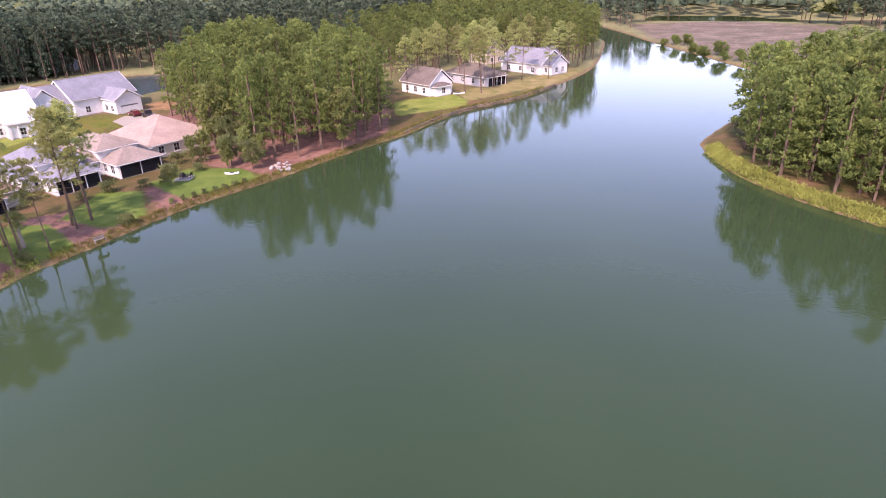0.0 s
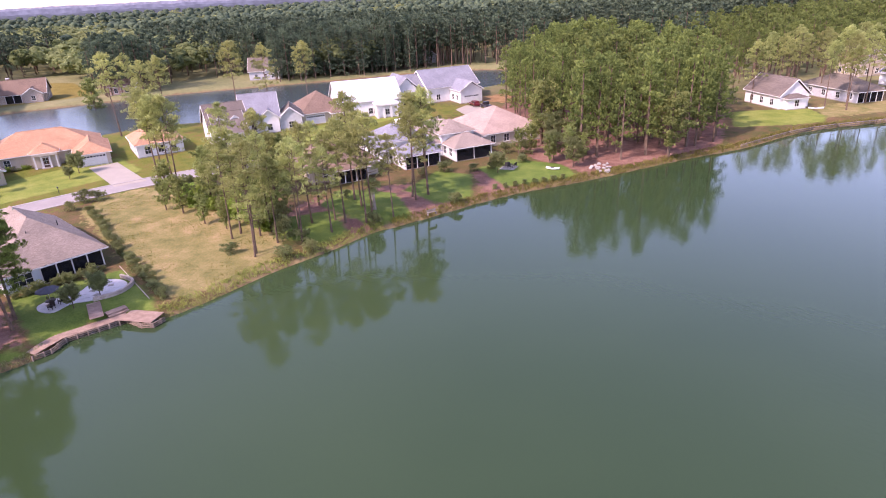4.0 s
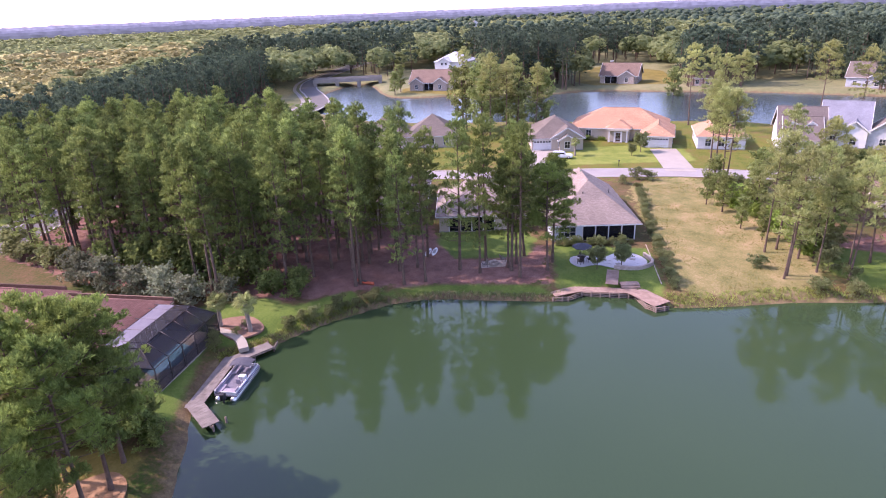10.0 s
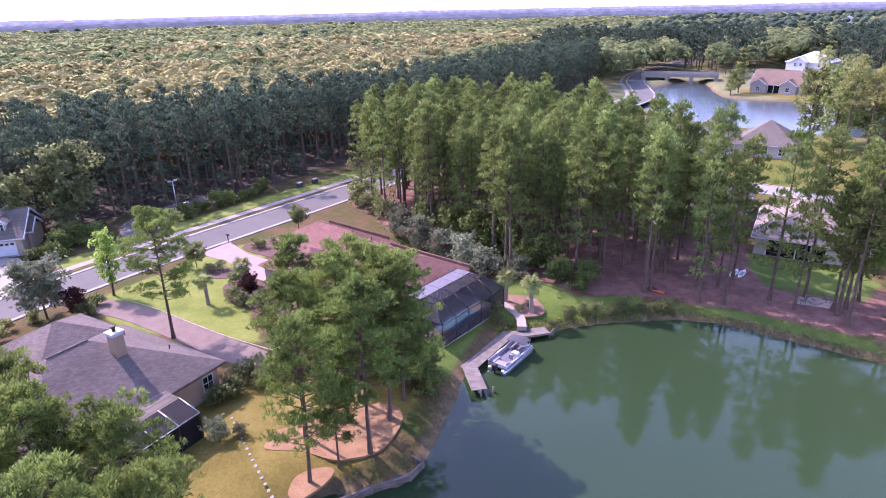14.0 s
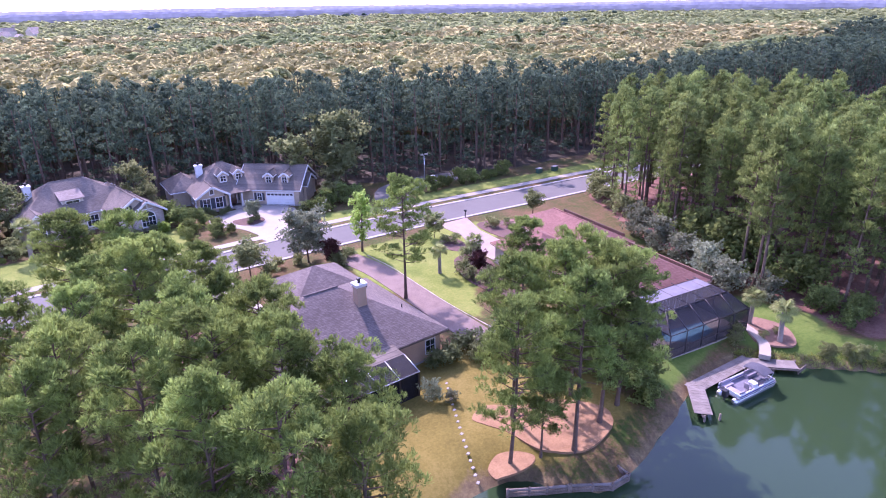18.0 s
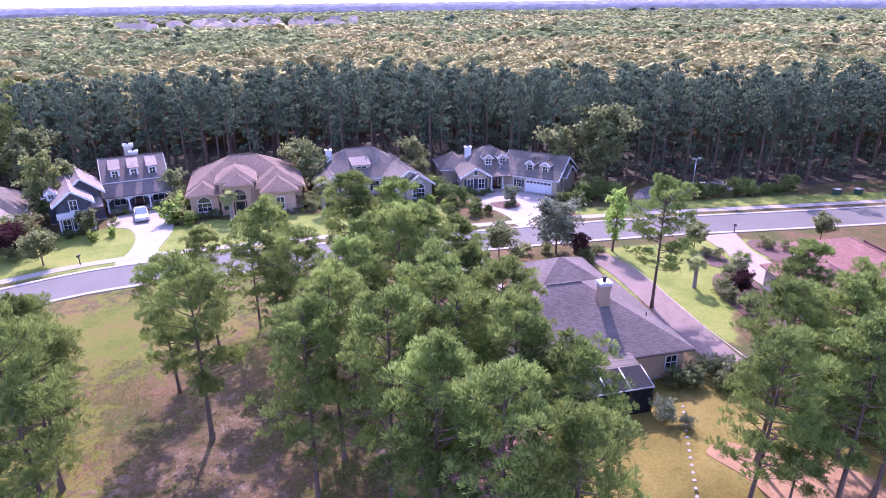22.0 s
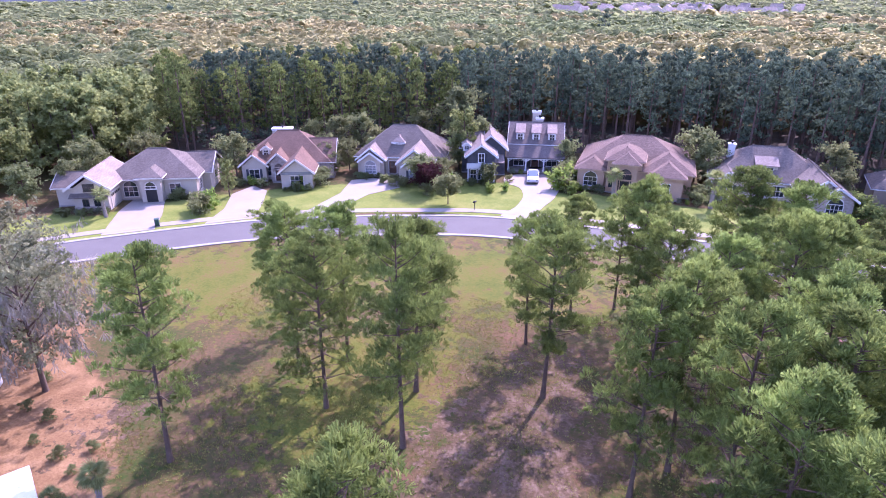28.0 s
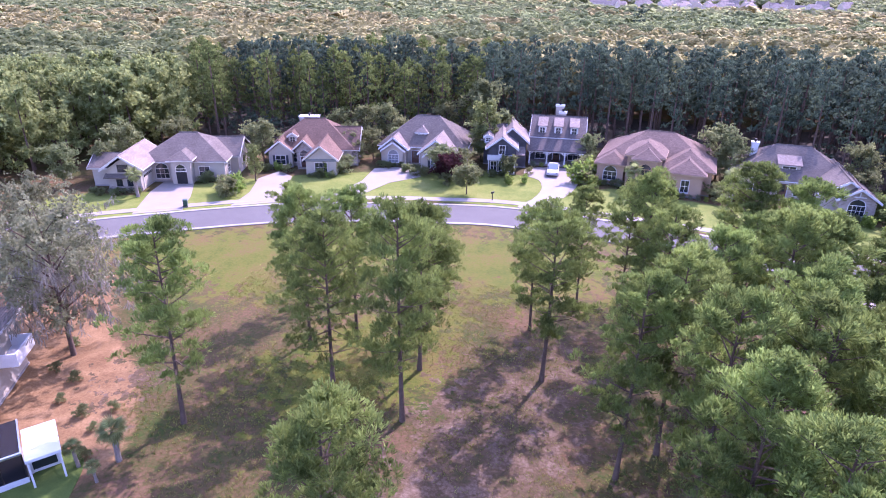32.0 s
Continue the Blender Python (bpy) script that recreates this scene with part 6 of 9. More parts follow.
def lakeside_houses():
    T = M["trim"]
    # brown hip-roofed brick house with a chimney and a small screened porch
    h = house((0, 0), 0, "tan brick house with weathered brown hip roof and stuccoed chimney")
    main, gar = Block(-31.8, -14.5, -57, -43, 2.9, "hip", 0.52, 0.6), Block(-31.3, -22.5, -63.5, -55, 2.8, "hip", 0.52, 0.6)
    for b in (main, gar):
        build_block(b, h, M["tan"], M["roof_worn"], M["wood_dark"])
    plinth([main, gar], h)
    windows_along(main, "B", 1, 0.9, 1.0, 1.3, h, T, (2, 2))
    window(main, "B", 15.6, 0.9, 1.0, 1.3, h, T)
    window(main, "B", 1.0, 0.7, 1.9, 1.5, h, T, (2, 2), None, "glass_light")
    window(main, "L", 3.0, 0.9, 1.2, 1.3, h, T)
    window(main, "L", 8.0, 0.9, 1.2, 1.3, h, T)
    garage(gar, "R", 1.5, 5.0, 2.2, h, T, "cream")
    chimney(-26.0, -47.7, 0.95, 0.85, 3.6, 7.7, h, M["tan"])
    vents(h, [(-29.5, -52.5, 4.6), (-30.2, -47.0, 4.2)])
    por = empty("screened_porch", pose(0, 0, G), label="small screened porch with dark mesh walls and grey roof", category="porch")
    b = Block(-26.3, -20.5, -43, -38.9, 2.35, "hip", 0.2, 0.1)
    for face in ("B", "L", "R"):
        fr = face_frame(b, face)
        screen_wall(fr, 0, fr[3], 0.0, 2.35, 3, por, "mesh_dark", M["bronze"])
    V = [(-26.4, -43.2, 3.3), (-20.4, -43.2, 3.3), (-20.4, -41.2, 3.05), (-26.4, -41.2, 3.05)]
    poly_part("roof_panel", V + [(x, y, z - 0.08) for x, y, z in V], [(0, 1, 2, 3), (7, 6, 5, 4), (0, 4, 5, 1), (1, 5, 6, 2), (2, 6, 7, 3), (3, 7, 4, 0)], M["roof_grey"], por)
    for x0, x1 in ((-26.4, -24.4), (-24.4, -22.4), (-22.4, -20.4)):
        V = [(x0, -41.2, 3.04), (x1, -41.2, 3.04), (x1, -38.8, 2.38), (x0, -38.8, 2.38)]
        poly_part("mesh_panel", V + [(x, y, z - 0.03) for x, y, z in V], [(0, 1, 2, 3), (7, 6, 5, 4), (0, 4, 5, 1), (1, 5, 6, 2), (2, 6, 7, 3), (3, 7, 4, 0)], M["mesh_dark"], por)
        tube("rafter", [(x0, -41.2, 3.08), (x0, -38.8, 2.42)], 0.05, M["metal"], por, 4)
    tube("rafter", [(-20.4, -41.2, 3.08), (-20.4, -38.8, 2.42)], 0.05, M["metal"], por, 4)
    tube("eave_beam", [(-26.4, -38.85, 2.42), (-20.4, -38.85, 2.42)], 0.06, M["metal"], por, 4)
    box("porch_floor", -26.3, -20.5, -43, -38.9, -0.3, 0.04, M["concrete"], por)
    # red-roofed house with the pool cage
    h = house((-61.7, -33.2), -8.7, "long cream house with red-brown shingled hip roofs")
    a, b, c = Block(0.3, 12.5, -18, 0, 2.75, "hip", 0.5), Block(-1.2, 6.6, -27.5, -13, 2.75, "hip", 0.5), Block(6.2, 13.8, -21.6, -13, 2.7, "hip", 0.5)
    for q in (a, b, c):
        build_block(q, h, M["cream"], M["roof_red"], M["tan"])
    plinth([a, b, c], h)
    garage(c, "F", 1.7, 5.0, 2.2, h, T, "cream")
    windows_along(c, "R", 2, 0.8, 1.2, 1.4, h, T)
    windows_along(b, "L", 3, 0.8, 1.1, 1.4, h, T)
    windows_along(a, "L", 4, 0.8, 1.1, 1.4, h, T)
    windows_along(a, "R", 3, 0.8, 1.3, 1.5, h, T)
    window(a, "B", 1.0, 0.3, 2.6, 2.1, h, T, (3, 1))
    window(a, "B", 6.0, 0.3, 3.6, 2.1, h, T, (4, 1))
    for q in ((-1.9, -1.7, -26.8, -14.5, 2.5, 3.3), (-0.5, -0.3, -16, 0.4, 2.5, 3.2)):
        box("parapet_rail", *q, M["roof_clay"], h)
    vents(h, [(4, -12, 5.2), (3, -22, 4.6)])
    # pool cage
    cage = empty("pool_cage", pose(-61.7, -33.2, G, 0, 0, -8.7), label="screened pool cage with dark bronze frame and mansard top", category="pool enclosure")
    X = [1.5 + 2.25 * i for i in range(6)]
    y1, y2, e, t = 6.6, 4.6, 2.55, 3.9
    r = 0.06
    tube("sill_beam", [(X[0], y1, 0.1), (X[-1], y1, 0.1)], r, M["bronze"], cage, 4)
    for z in (0.95, e):
        tube("rail", [(X[0], y1, z), (X[-1], y1, z)], r, M["bronze"], cage, 4)
    tube("top_beam", [(X[0] + 1.2, y2, t), (X[-1] - 1.2, y2, t)], r, M["bronze"], cage, 4)
    tube("top_beam", [(X[0] + 1.2, 0.8, t), (X[-1] - 1.2, 0.8, t)], r, M["bronze"], cage, 4)
    for i, x in enumerate(X):
        tube("post", [(x, y1, 0), (x, y1, e)], 0.065, M["bronze"], cage, 4)
        xt = min(max(x, X[0] + 1.2), X[-1] - 1.2)
        tube("rafter", [(x, y1, e), (xt, y2, t)], r, M["bronze"], cage, 4)
        tube("rafter", [(xt, y2, t), (xt, 0.3, t)], r, M["bronze"], cage, 4)

    def sheet(pts, material=None):
        n = len(pts)
        c_ = sum((Vector(p) for p in pts), Vector()) / n
        nn = (Vector(pts[1]) - Vector(pts[0])).cross(Vector(pts[2]) - Vector(pts[0])).normalized() * 0.012
        V = [tuple(Vector(p) + nn) for p in pts] + [tuple(Vector(p) - nn) for p in pts]
        poly_part("mesh_panel", V, [tuple(range(n)), tuple(range(2 * n - 1, n - 1, -1))] + [(i, (i + 1) % n, n + (i + 1) % n, n + i) for i in range(n)], material or M["mesh"], cage)

    for i in range(5):
        a0, a1 = X[i], X[i + 1]
        t0, t1 = min(max(a0, X[0] + 1.2), X[-1] - 1.2), min(max(a1, X[0] + 1.2), X[-1] - 1.2)
        sheet([(a0, y1, 0.1), (a1, y1, 0.1), (a1, y1, e), (a0, y1, e)])
        sheet([(a0, y1, e), (a1, y1, e), (t1, y2, t), (t0, y2, t)])
        sheet([(t0, y2, t), (t1, y2, t), (t1, 2.7, t), (t0, 2.7, t)])
        sheet([(t0, 2.7, t), (t1, 2.7, t), (t1, 0.8, t), (t0, 0.8, t)], M["canvas"])
        tube("purlin", [(t0, 2.7, t), (t1, 2.7, t)], 0.045, M["bronze"], cage, 4)
    for x, xt in ((X[0], X[0] + 1.2), (X[-1], X[-1] - 1.2)):
        for y in (0.2, 2.4, y2):
            tube("post", [(x, y, 0), (x, y, e)], 0.065, M["bronze"], cage, 4)
        tube("rail", [(x, 0.2, e), (x, y1, e)], r, M["bronze"], cage, 4)
        tube("rail", [(x, 0.2, 0.95), (x, y1, 0.95)], r, M["bronze"], cage, 4)
        for p, q in ((0.2, 2.4), (2.4, y2), (y2, y1)):
            sheet([(x, p, 0.1), (x, q, 0.1), (x, q, e), (x, p, e)])
        sheet([(x, 0.2, e), (x, y2, e), (xt, y2, t), (xt, 0.8, t)])
        sheet([(x, y2, e), (x, y1, e), (xt, y2, t)])
    box("pool_deck", X[0], X[-1], 0.1, y1, -0.4, 0.08, M["concrete"], cage)
    tagged(slab("pool", [(4, 3.2), (9.5, 2.6), (10.4, 4.2), (8, 5.6), (4.6, 5.2)], 0.1, car_paint("pool_water", (0.12, 0.3, 0.38)), "", "", parent=cage), "still blue pool water")
    # hip-roofed house with the screened back porch
    h = house((0, 0), 0, "pale grey house with brown hip roof and screened back porch")
    m = Block(-104, -84.6, 13.1, 25, 2.6, "hip", 0.72, 0.7)
    V = [(-104, 13.1), (-84.6, 13.1), (-84.6, 17.4), (-88.5, 17.4), (-88.5, 25), (-104, 25)]
    build_block(m, h, M["blue_siding"], M["roof_tan"], T)
    plinth([m], h)
    fr = face_frame(m, "R")
    window(m, "R", 0.9, 0.7, 2.4, 1.45, h, T, (3, 2), None, "glass")
    # black sheet behind the mesh, standing for the dim porch interior
    fbox("porch_recess", fr, 4.3, 11.85, -0.01, 0.015, 0.15, 2.5, M["black"], h)
    screen_wall((fr[0] + Vector((0.03, 0, 0)), fr[1], fr[2], fr[3]), 4.3, 11.8, 0.15, 2.5, 4, h)
    windows_along(m, "L", 3, 0.8, 1.1, 1.5, h, T)
    windows_along(m, "B", 3, 0.8, 1.1, 1.5, h, T)
    vents(h, [(-88.5, 18.0, 6.0), (-91, 22.4, 5.6)])
    tube("roof_vent", [(-96, 19, 7.0), (-96, 19, 7.6)], 0.14, M["green_bin"], h, 8)


lakeside_houses()


def plain_house(at, rot, label, blocks, wall, roof, front="R", trim="trim", n=3, dormers=(), garages=(), screens=(), stack=None, doors=()):
    h = house(at, rot, label)
    bs = [Block(*b) for b in blocks]
    for b in bs:
        build_block(b, h, M[wall], M[roof], M[trim])
    plinth(bs, h)
    busy = {(i, f) for i, f, *_ in (*garages, *screens)}
    for i, b in enumerate(bs):
        for face in ("R", "F", "B"):
            L = face_frame(b, face)[3]
            if L > 3 and b.base == 0 and (i, face) not in busy:
                windows_along(b, face, max(1, min(n, int(L / 3.2))), 0.8, 1.15, 1.5, h, M[trim], (2, 2))
                if b.eave > 4.6:
                    windows_along(b, face, max(1, min(n, int(L / 2.6))), b.eave - 1.6, 0.9, 1.1, h, M[trim], (2, 2))
    for i, face, u, w in garages:
        garage(bs[i], face, u, w, 2.3, h, M[trim], "white" if wall != "tan" else "cream")
    for i, face, u0, u1, bays in screens:
        fr = face_frame(bs[i], face)
        # the porch's inner shade is a thin black sheet on the wall
        fbox("porch_recess", fr, u0, u1, -0.02, 0.012, 0.1, bs[i].eave - 0.2, M["black"], h)
        screen_wall((fr[0] + fr[2] * 0.03, *fr[1:]), u0, u1, 0.1, bs[i].eave - 0.15, bays, h)
    for x, y, z, w, hh, dp in dormers:
        r = Block(x - dp, x, y - w / 2, y + w / 2, z + hh, "gx", 0.75, 0.2, z)
        build_block(r, h, M[wall], M[roof], M[trim])
        window(r, "R", w * 0.2, z + 0.35, w * 0.6, hh * 0.62, h, M[trim], (2, 2))
    for i, face, u in doors:
        door(bs[i], face, u, 1.1, 2.1, h, M[trim])
    if stack:
        chimney(*stack, h, M["brick"])
    return h


def village():
    P = plain_house
    P((0, 0), 0, "brown-roofed house hidden behind lakeside pines", [(-104, -90, -3.5, 10, 2.6, "hip", 0.6)], "cream", "roof_tan", screens=[(0, "R", 1.5, 8.5, 4)])
    P((0, 0), 0, "grey-roofed house with stone porch among the pines", [(-111, -97, -18, -6, 2.9, "hip", 0.65), (-99, -94, -14, -8, 2.7, "gx", 0.7)], "stone", "roof_dark")
    P((-144.9, 16.8), -2, "pale house with grey hip roof, front gable and garage", [(-14, 0, 0, 12, 2.8, "hip", 0.62), (-8, 0.5, 4.6, 11.8, 2.8, "gx", 0.62), (-4, 1.7, 6.4, 9.8, 2.5, "gx", 0.62)], "cream", "roof_grey", garages=[(0, "R", 0.5, 4.0)])
    h = P((-157.2, 28.1), -18, "cream house with orange-tan hip roof, arched entrance and garage", [(-14, 0, 0, 23, 2.9, "hip", 0.52), (-7, 7.4, 17.4, 24.2, 2.7, "hip", 0.52), (-4, 2.2, 9.2, 14.2, 3.3, "hip", 0.5)], "cream", "roof_peach", garages=[(1, "R", 0.9, 5.0)], doors=[(2, "R", 1.95)])
    for y in (9.6, 10.9, 12.5, 13.8):
        column(2.6, y, 0, 3.2, h)
    box("entry_arch", 2.3, 2.9, 9.2, 14.2, 2.75, 3.25, M["cream"], h)
    P((-152, -22), -2, "house with grey hip roof beyond the pines", [(-12, 0, -3, 9, 2.8, "hip", 0.7)], "cream", "roof_grey")
    P((-152, -10), -2, "house with grey hip roof by the pond", [(-12, 0, -3, 9, 2.8, "hip", 0.7)], "cream", "roof_grey")
    P((-141, 54), -15, "cream house with peach roof partly behind pines", [(-13, 0, 0, 10, 2.9, "hip", 0.55)], "white_siding", "roof_peach")
    P((-137, 70), -20, "white two-storey house with grey roof and dormers", [(-12, 0, 0, 9, 3.6, "gy", 0.8), (-9, 2.2, 1, 8, 2.8, "gy", 0.7)], "white_siding", "roof_dark", dormers=[(-1.2, 2.6, 4.2, 1.7, 1.4, 3), (-1.2, 6.2, 4.2, 1.7, 1.4, 3)])
    P((-141, 81), -30, "pale grey two-storey house with steep grey gables", [(-12, 0, 0, 9, 4.0, "gy", 0.8), (-9, 1, 4, 9, 3.6, "gx", 0.8)], "white_siding", "roof_blue", dormers=[(-0.6, 2.2, 4.2, 1.7, 1.4, 3)])
    P((-136.2, 88.8), -34, "small grey clapboard house with white-trimmed gable", [(-8, 0, 0, 5.6, 3.4, "gx", 0.8)], "grey_siding", "roof_grey")
    P((-134.2, 94.2), -20, "house with wide brown-grey hip roof", [(-17, -3, 1, 14, 2.9, "hip", 0.66), (-7, 0, 8.5, 13, 2.8, "hip", 0.6)], "cream", "roof_brown", garages=[(0, "R", 1.0, 5.0)])
    h = P((-129.2, 114.6), -30, "large white house with white metal roof and columned porch", [(-15, 0, -9.5, 8, 4.3, "gy", 0.6), (-6, 3.6, 0.2, 6.2, 3.8, "hip", 0.4)], "white_siding", "roof_white")
    for y in (0.4, 2.2, 4.2, 6.0):
        column(4.0, y, 0, 3.7, h)
    box("porch_beam", 3.7, 4.3, 0.1, 6.3, 3.4, 3.75, M["trim"], h)
    P((-134.6, 127.6), -24, "white house with pale grey gables, dormer and porch", [(-12, 0, -5, 10, 3.6, "gy", 0.66), (-10, 1.5, 0.2, 7.4, 4.6, "gx", 0.9), (-1, 3.6, 1.2, 6.0, 2.7, "hip", 0.4)], "white_siding", "roof_blue", dormers=[(-0.6, -2.4, 4.3, 2.2, 1.5, 3)], screens=[(2, "R", 0.4, 4.4, 3)])
    P((-119.6, 140.2), -22, "white board house with blue-grey metal roof and garage gable", [(-21, -7, -7, 10, 4.3, "gy", 0.62), (-10, 0, 0.4, 7.6, 3.7, "gx", 0.62)], "white_siding", "roof_blue", garages=[(1, "R", 1.2, 4.8)])
    P((-88.6, 66), -20, "house with brown-tan hip roof and dark screened porch", [(-15, -1, -2, 11, 2.7, "hip", 0.62), (-5, 1.6, 1, 8, 2.6, "hip", 0.6)], "cream", "roof_brown", screens=[(1, "R", 0.2, 6.8, 3)])
    P((-83.0, 81.6), -22, "white house with grey roof, raised windows and dark screened porch", [(-20, -6, -3, 9, 2.8, "hip", 0.55), (-12, -5, -0.5, 7, 4.6, "hip", 0.5), (-7, 0.5, -0.5, 7.2, 2.7, "hip", 0.4)], "white_siding", "roof_blue", screens=[(2, "R", 0.2, 7.5, 3)])
    P((-78.6, 90.6), -23, "white house with brown roof, raised storey and dark screened porch", [(-22, -6, -2, 10, 2.8, "hip", 0.5), (-13, -5.5, 0, 7.5, 4.6, "hip", 0.5), (-7, 0, 0.5, 8.8, 2.7, "hip", 0.5)], "white_siding", "roof_tan", screens=[(2, "R", 0.2, 8.1, 2)])
    P((-80.6, 104.0), -24, "cream house with wide pale salmon hip roof", [(-17, 0, -1, 14, 2.8, "hip", 0.5)], "cream", "roof_salmon", n=5)
    # across the pond and farther off
    P((-266, -20.5), -12, "brown-roofed house with stone gables and screened porch by the pond", [(-14, 0, 0, 17, 3.0, "gy", 0.62), (-6, 1.5, 0.5, 6, 3.0, "gx", 0.65), (-6, 1.5, 10.5, 16, 3.0, "gx", 0.65)], "stone", "roof_brown", screens=[(0, "R", 6.2, 10.2, 2)])
    P((-328, -12), -20, "large white two-storey house beyond the pond", [(-16, 0, 0, 17, 6.2, "hip", 0.5), (-5, 2.5, 3, 9, 6.4, "gx", 0.6)], "white_siding", "roof_white")
    P((-268, 59), -24, "brown-roofed house with stone front behind the pond", [(-13, 0, 0, 15, 3.0, "gy", 0.65), (-5, 1.5, 8, 14, 3.0, "gx", 0.65)], "stone", "roof_brown", screens=[(0, "R", 2, 7, 2)], stack=(-8, 3, 1.2, 1.0, 4, 8.2))
    P((-250, 90), -28, "small brown house behind pines by the pond", [(-10, 0, 0, 9, 3.0, "hip", 0.65)], "brick", "roof_brown")
    P((-232, 139), -38, "grey house with steep roof and white gable by the pond", [(-13, 0, 0, 13, 3.4, "gy", 0.7), (-6, 1.5, 7, 12, 3.6, "gx", 0.7)], "grey_siding", "roof_grey")
    P((-205, 206), -45, "grey house among far pines", [(-12, 0, 0, 11, 3.4, "gx", 0.75)], "grey_siding", "roof_grey")
    P((-333, 152), -30, "house with blue-grey roof among trees", [(-12, 0, 0, 12, 4.4, "gx", 0.75)], "white_siding", "roof_dark")
    P((-630, 8), 0, "large white house far off above the woods", [(-16, 0, 0, 18, 12.5, "gx", 0.6), (-4, 3, 5, 13, 13.5, "gx", 0.6)], "white_siding", "roof_grey")
    # houses on the far bank
    P((-41.5, 173), -35, "white house with grey gable roof on the lake bank", [(-13, 0, 0, 8.5, 3.2, "gx", 0.85), (-4, 1.6, 1, 6.5, 2.8, "hip", 0.4)], "white_siding", "roof_dark", dormers=[])
    P((-30, 190), -35, "house with dark screened porch among pines", [(-16, 0, 0, 10, 3.0, "hip", 0.5), (-5, 2, 1, 9, 2.8, "hip", 0.4)], "grey_siding", "roof_grey", screens=[(1, "R", 0.2, 7.8, 4)])
    P((-14, 213), -35, "large white house with pale grey roofs on the point", [(-18, 0, 0, 12, 3.4, "gx", 0.65), (-8, 3, 2, 10, 3.2, "gx", 0.65), (-15, -4, 10, 17, 3.2, "gy", 0.65)], "white_siding", "roof_blue")
    P((-36, 236), -35, "cream house with brick-red gable and chimney", [(-10, 0, 0, 9, 4.6, "gx", 0.9)], "cream", "roof_clay", stack=(-6, 6, 1.2, 1, 7, 10))
    # white house on the straw-mulched lot
    h = plain_house((48.0, -27.0), 38, "white two-storey stucco house with grey roof and balcony", [(0, 14, 0, 12, 5.2, "hip", 0.5)], "cream", "roof_tan")
    fr = (Vector((0, 5.2, 0)), Vector((0, -1, 0)), Vector((-1, 0, 0)), 5.2)
    fbox("balcony_floor", fr, 0.4, 3.6, 0, 1.6, 2.7, 2.85, M["white"], h)
    fbox("balcony_wall", fr, 0.4, 3.6, 1.5, 1.62, 2.85, 3.8, M["white"], h)
    fbox("balcony_side", fr, 0.4, 0.5, 0, 1.5, 2.85, 3.8, M["white"], h)
    fbox("balcony_side", fr, 3.5, 3.6, 0, 1.5, 2.85, 3.8, M["white"], h)
    a = empty("garden_room", pose(32.9, -19.9, G, 0, 0, -29), label="white flat-roofed garden room with glazed side", category="outbuilding")
    box("wall", 1.7, 3.3, 0.2, 2.0, 0, 2.2, M["white_siding"], a)
    box("flat_roof", 0.0, 3.6, 0.0, 2.0, 2.2, 2.34, M["white"], a, bevel=0.02)
    box("fascia", -0.03, 0.0, 0.0, 2.0, 2.12, 2.3, M["white"], a)
    box("glass_panel", 1.65, 1.7, 0.4, 1.8, 0.3, 2.0, M["glass"], a)
    for y in (0.12, 1.88):
        box("post", 0.1, 0.22, y - 0.06, y + 0.06, 0, 2.2, M["white"], a)
    a = empty("screened_lanai", pose(32.9, -19.9, G, 0, 0, -29), label="dark screened lanai with white frame beside the house", category="porch")
    box("low_wall", 0.9, 1.05, 2.1, 6.0, 0, 0.45, M["white"], a)
    for y in (2.1, 3.4, 4.7, 6.0):
        box("post", 0.93, 1.02, y, y + 0.09, 0.45, 2.3, M["bronze"], a)
        box("rafter", 0.93, 5.0, y, y + 0.09, 2.3, 2.4, M["metal"], a)
    for y in (2.19, 3.49, 4.79):
        box("mesh_panel", 0.96, 0.99, y, y + 1.2, 0.45, 2.3, M["mesh_dark"], a)
        box("roof_mesh", 1.02, 5.0, y, y + 1.2, 2.33, 2.36, M["mesh_dark"], a)
    box("eave_beam", 0.88, 1.06, 2.1, 6.1, 2.28, 2.42, M["metal"], a)
    box("lanai_floor", 1.05, 5.0, 2.1, 6.0, -0.1, 0.04, M["concrete"], a)



village()

# ---- trees near the camera's way ----
def pines(area, *rows, kinds=PINE_NEAR):
    """Single pines: x, y and height."""
    rng = random.Random(len(rows) * 7 + len(area))
    for i, (x, y, hgt) in enumerate(rows):
        s = hgt / 16.0
        c = place(kinds[(i * 3 + 1) % len(kinds)], x, y, None, rng.uniform(0, 6.3), s, s * rng.uniform(0.95, 1.12))
        c["group"] = "pines of " + area


pines("the open lot", (30.4, -27.2, 15.6), (23.6, -36.4, 14.6), (16.1, -34.6, 17.4), (11.7, -51.3, 12.6), (8.3, -44.1, 15.2), (0.6, -35.7, 14.8), (5.2, -61.2, 12.4), (9, -58, 12.6), (29, -40.6, 14.6), (25.4, -42.8, 14.5), (33.5, -46, 12.5), (20.5, -47.5, 12), (18, -41, 15), kinds=[PINE_HIGH[0], PINE_NEAR[2], PINE_HIGH[1], PINE_NEAR[0], PINE_HIGH[2]])
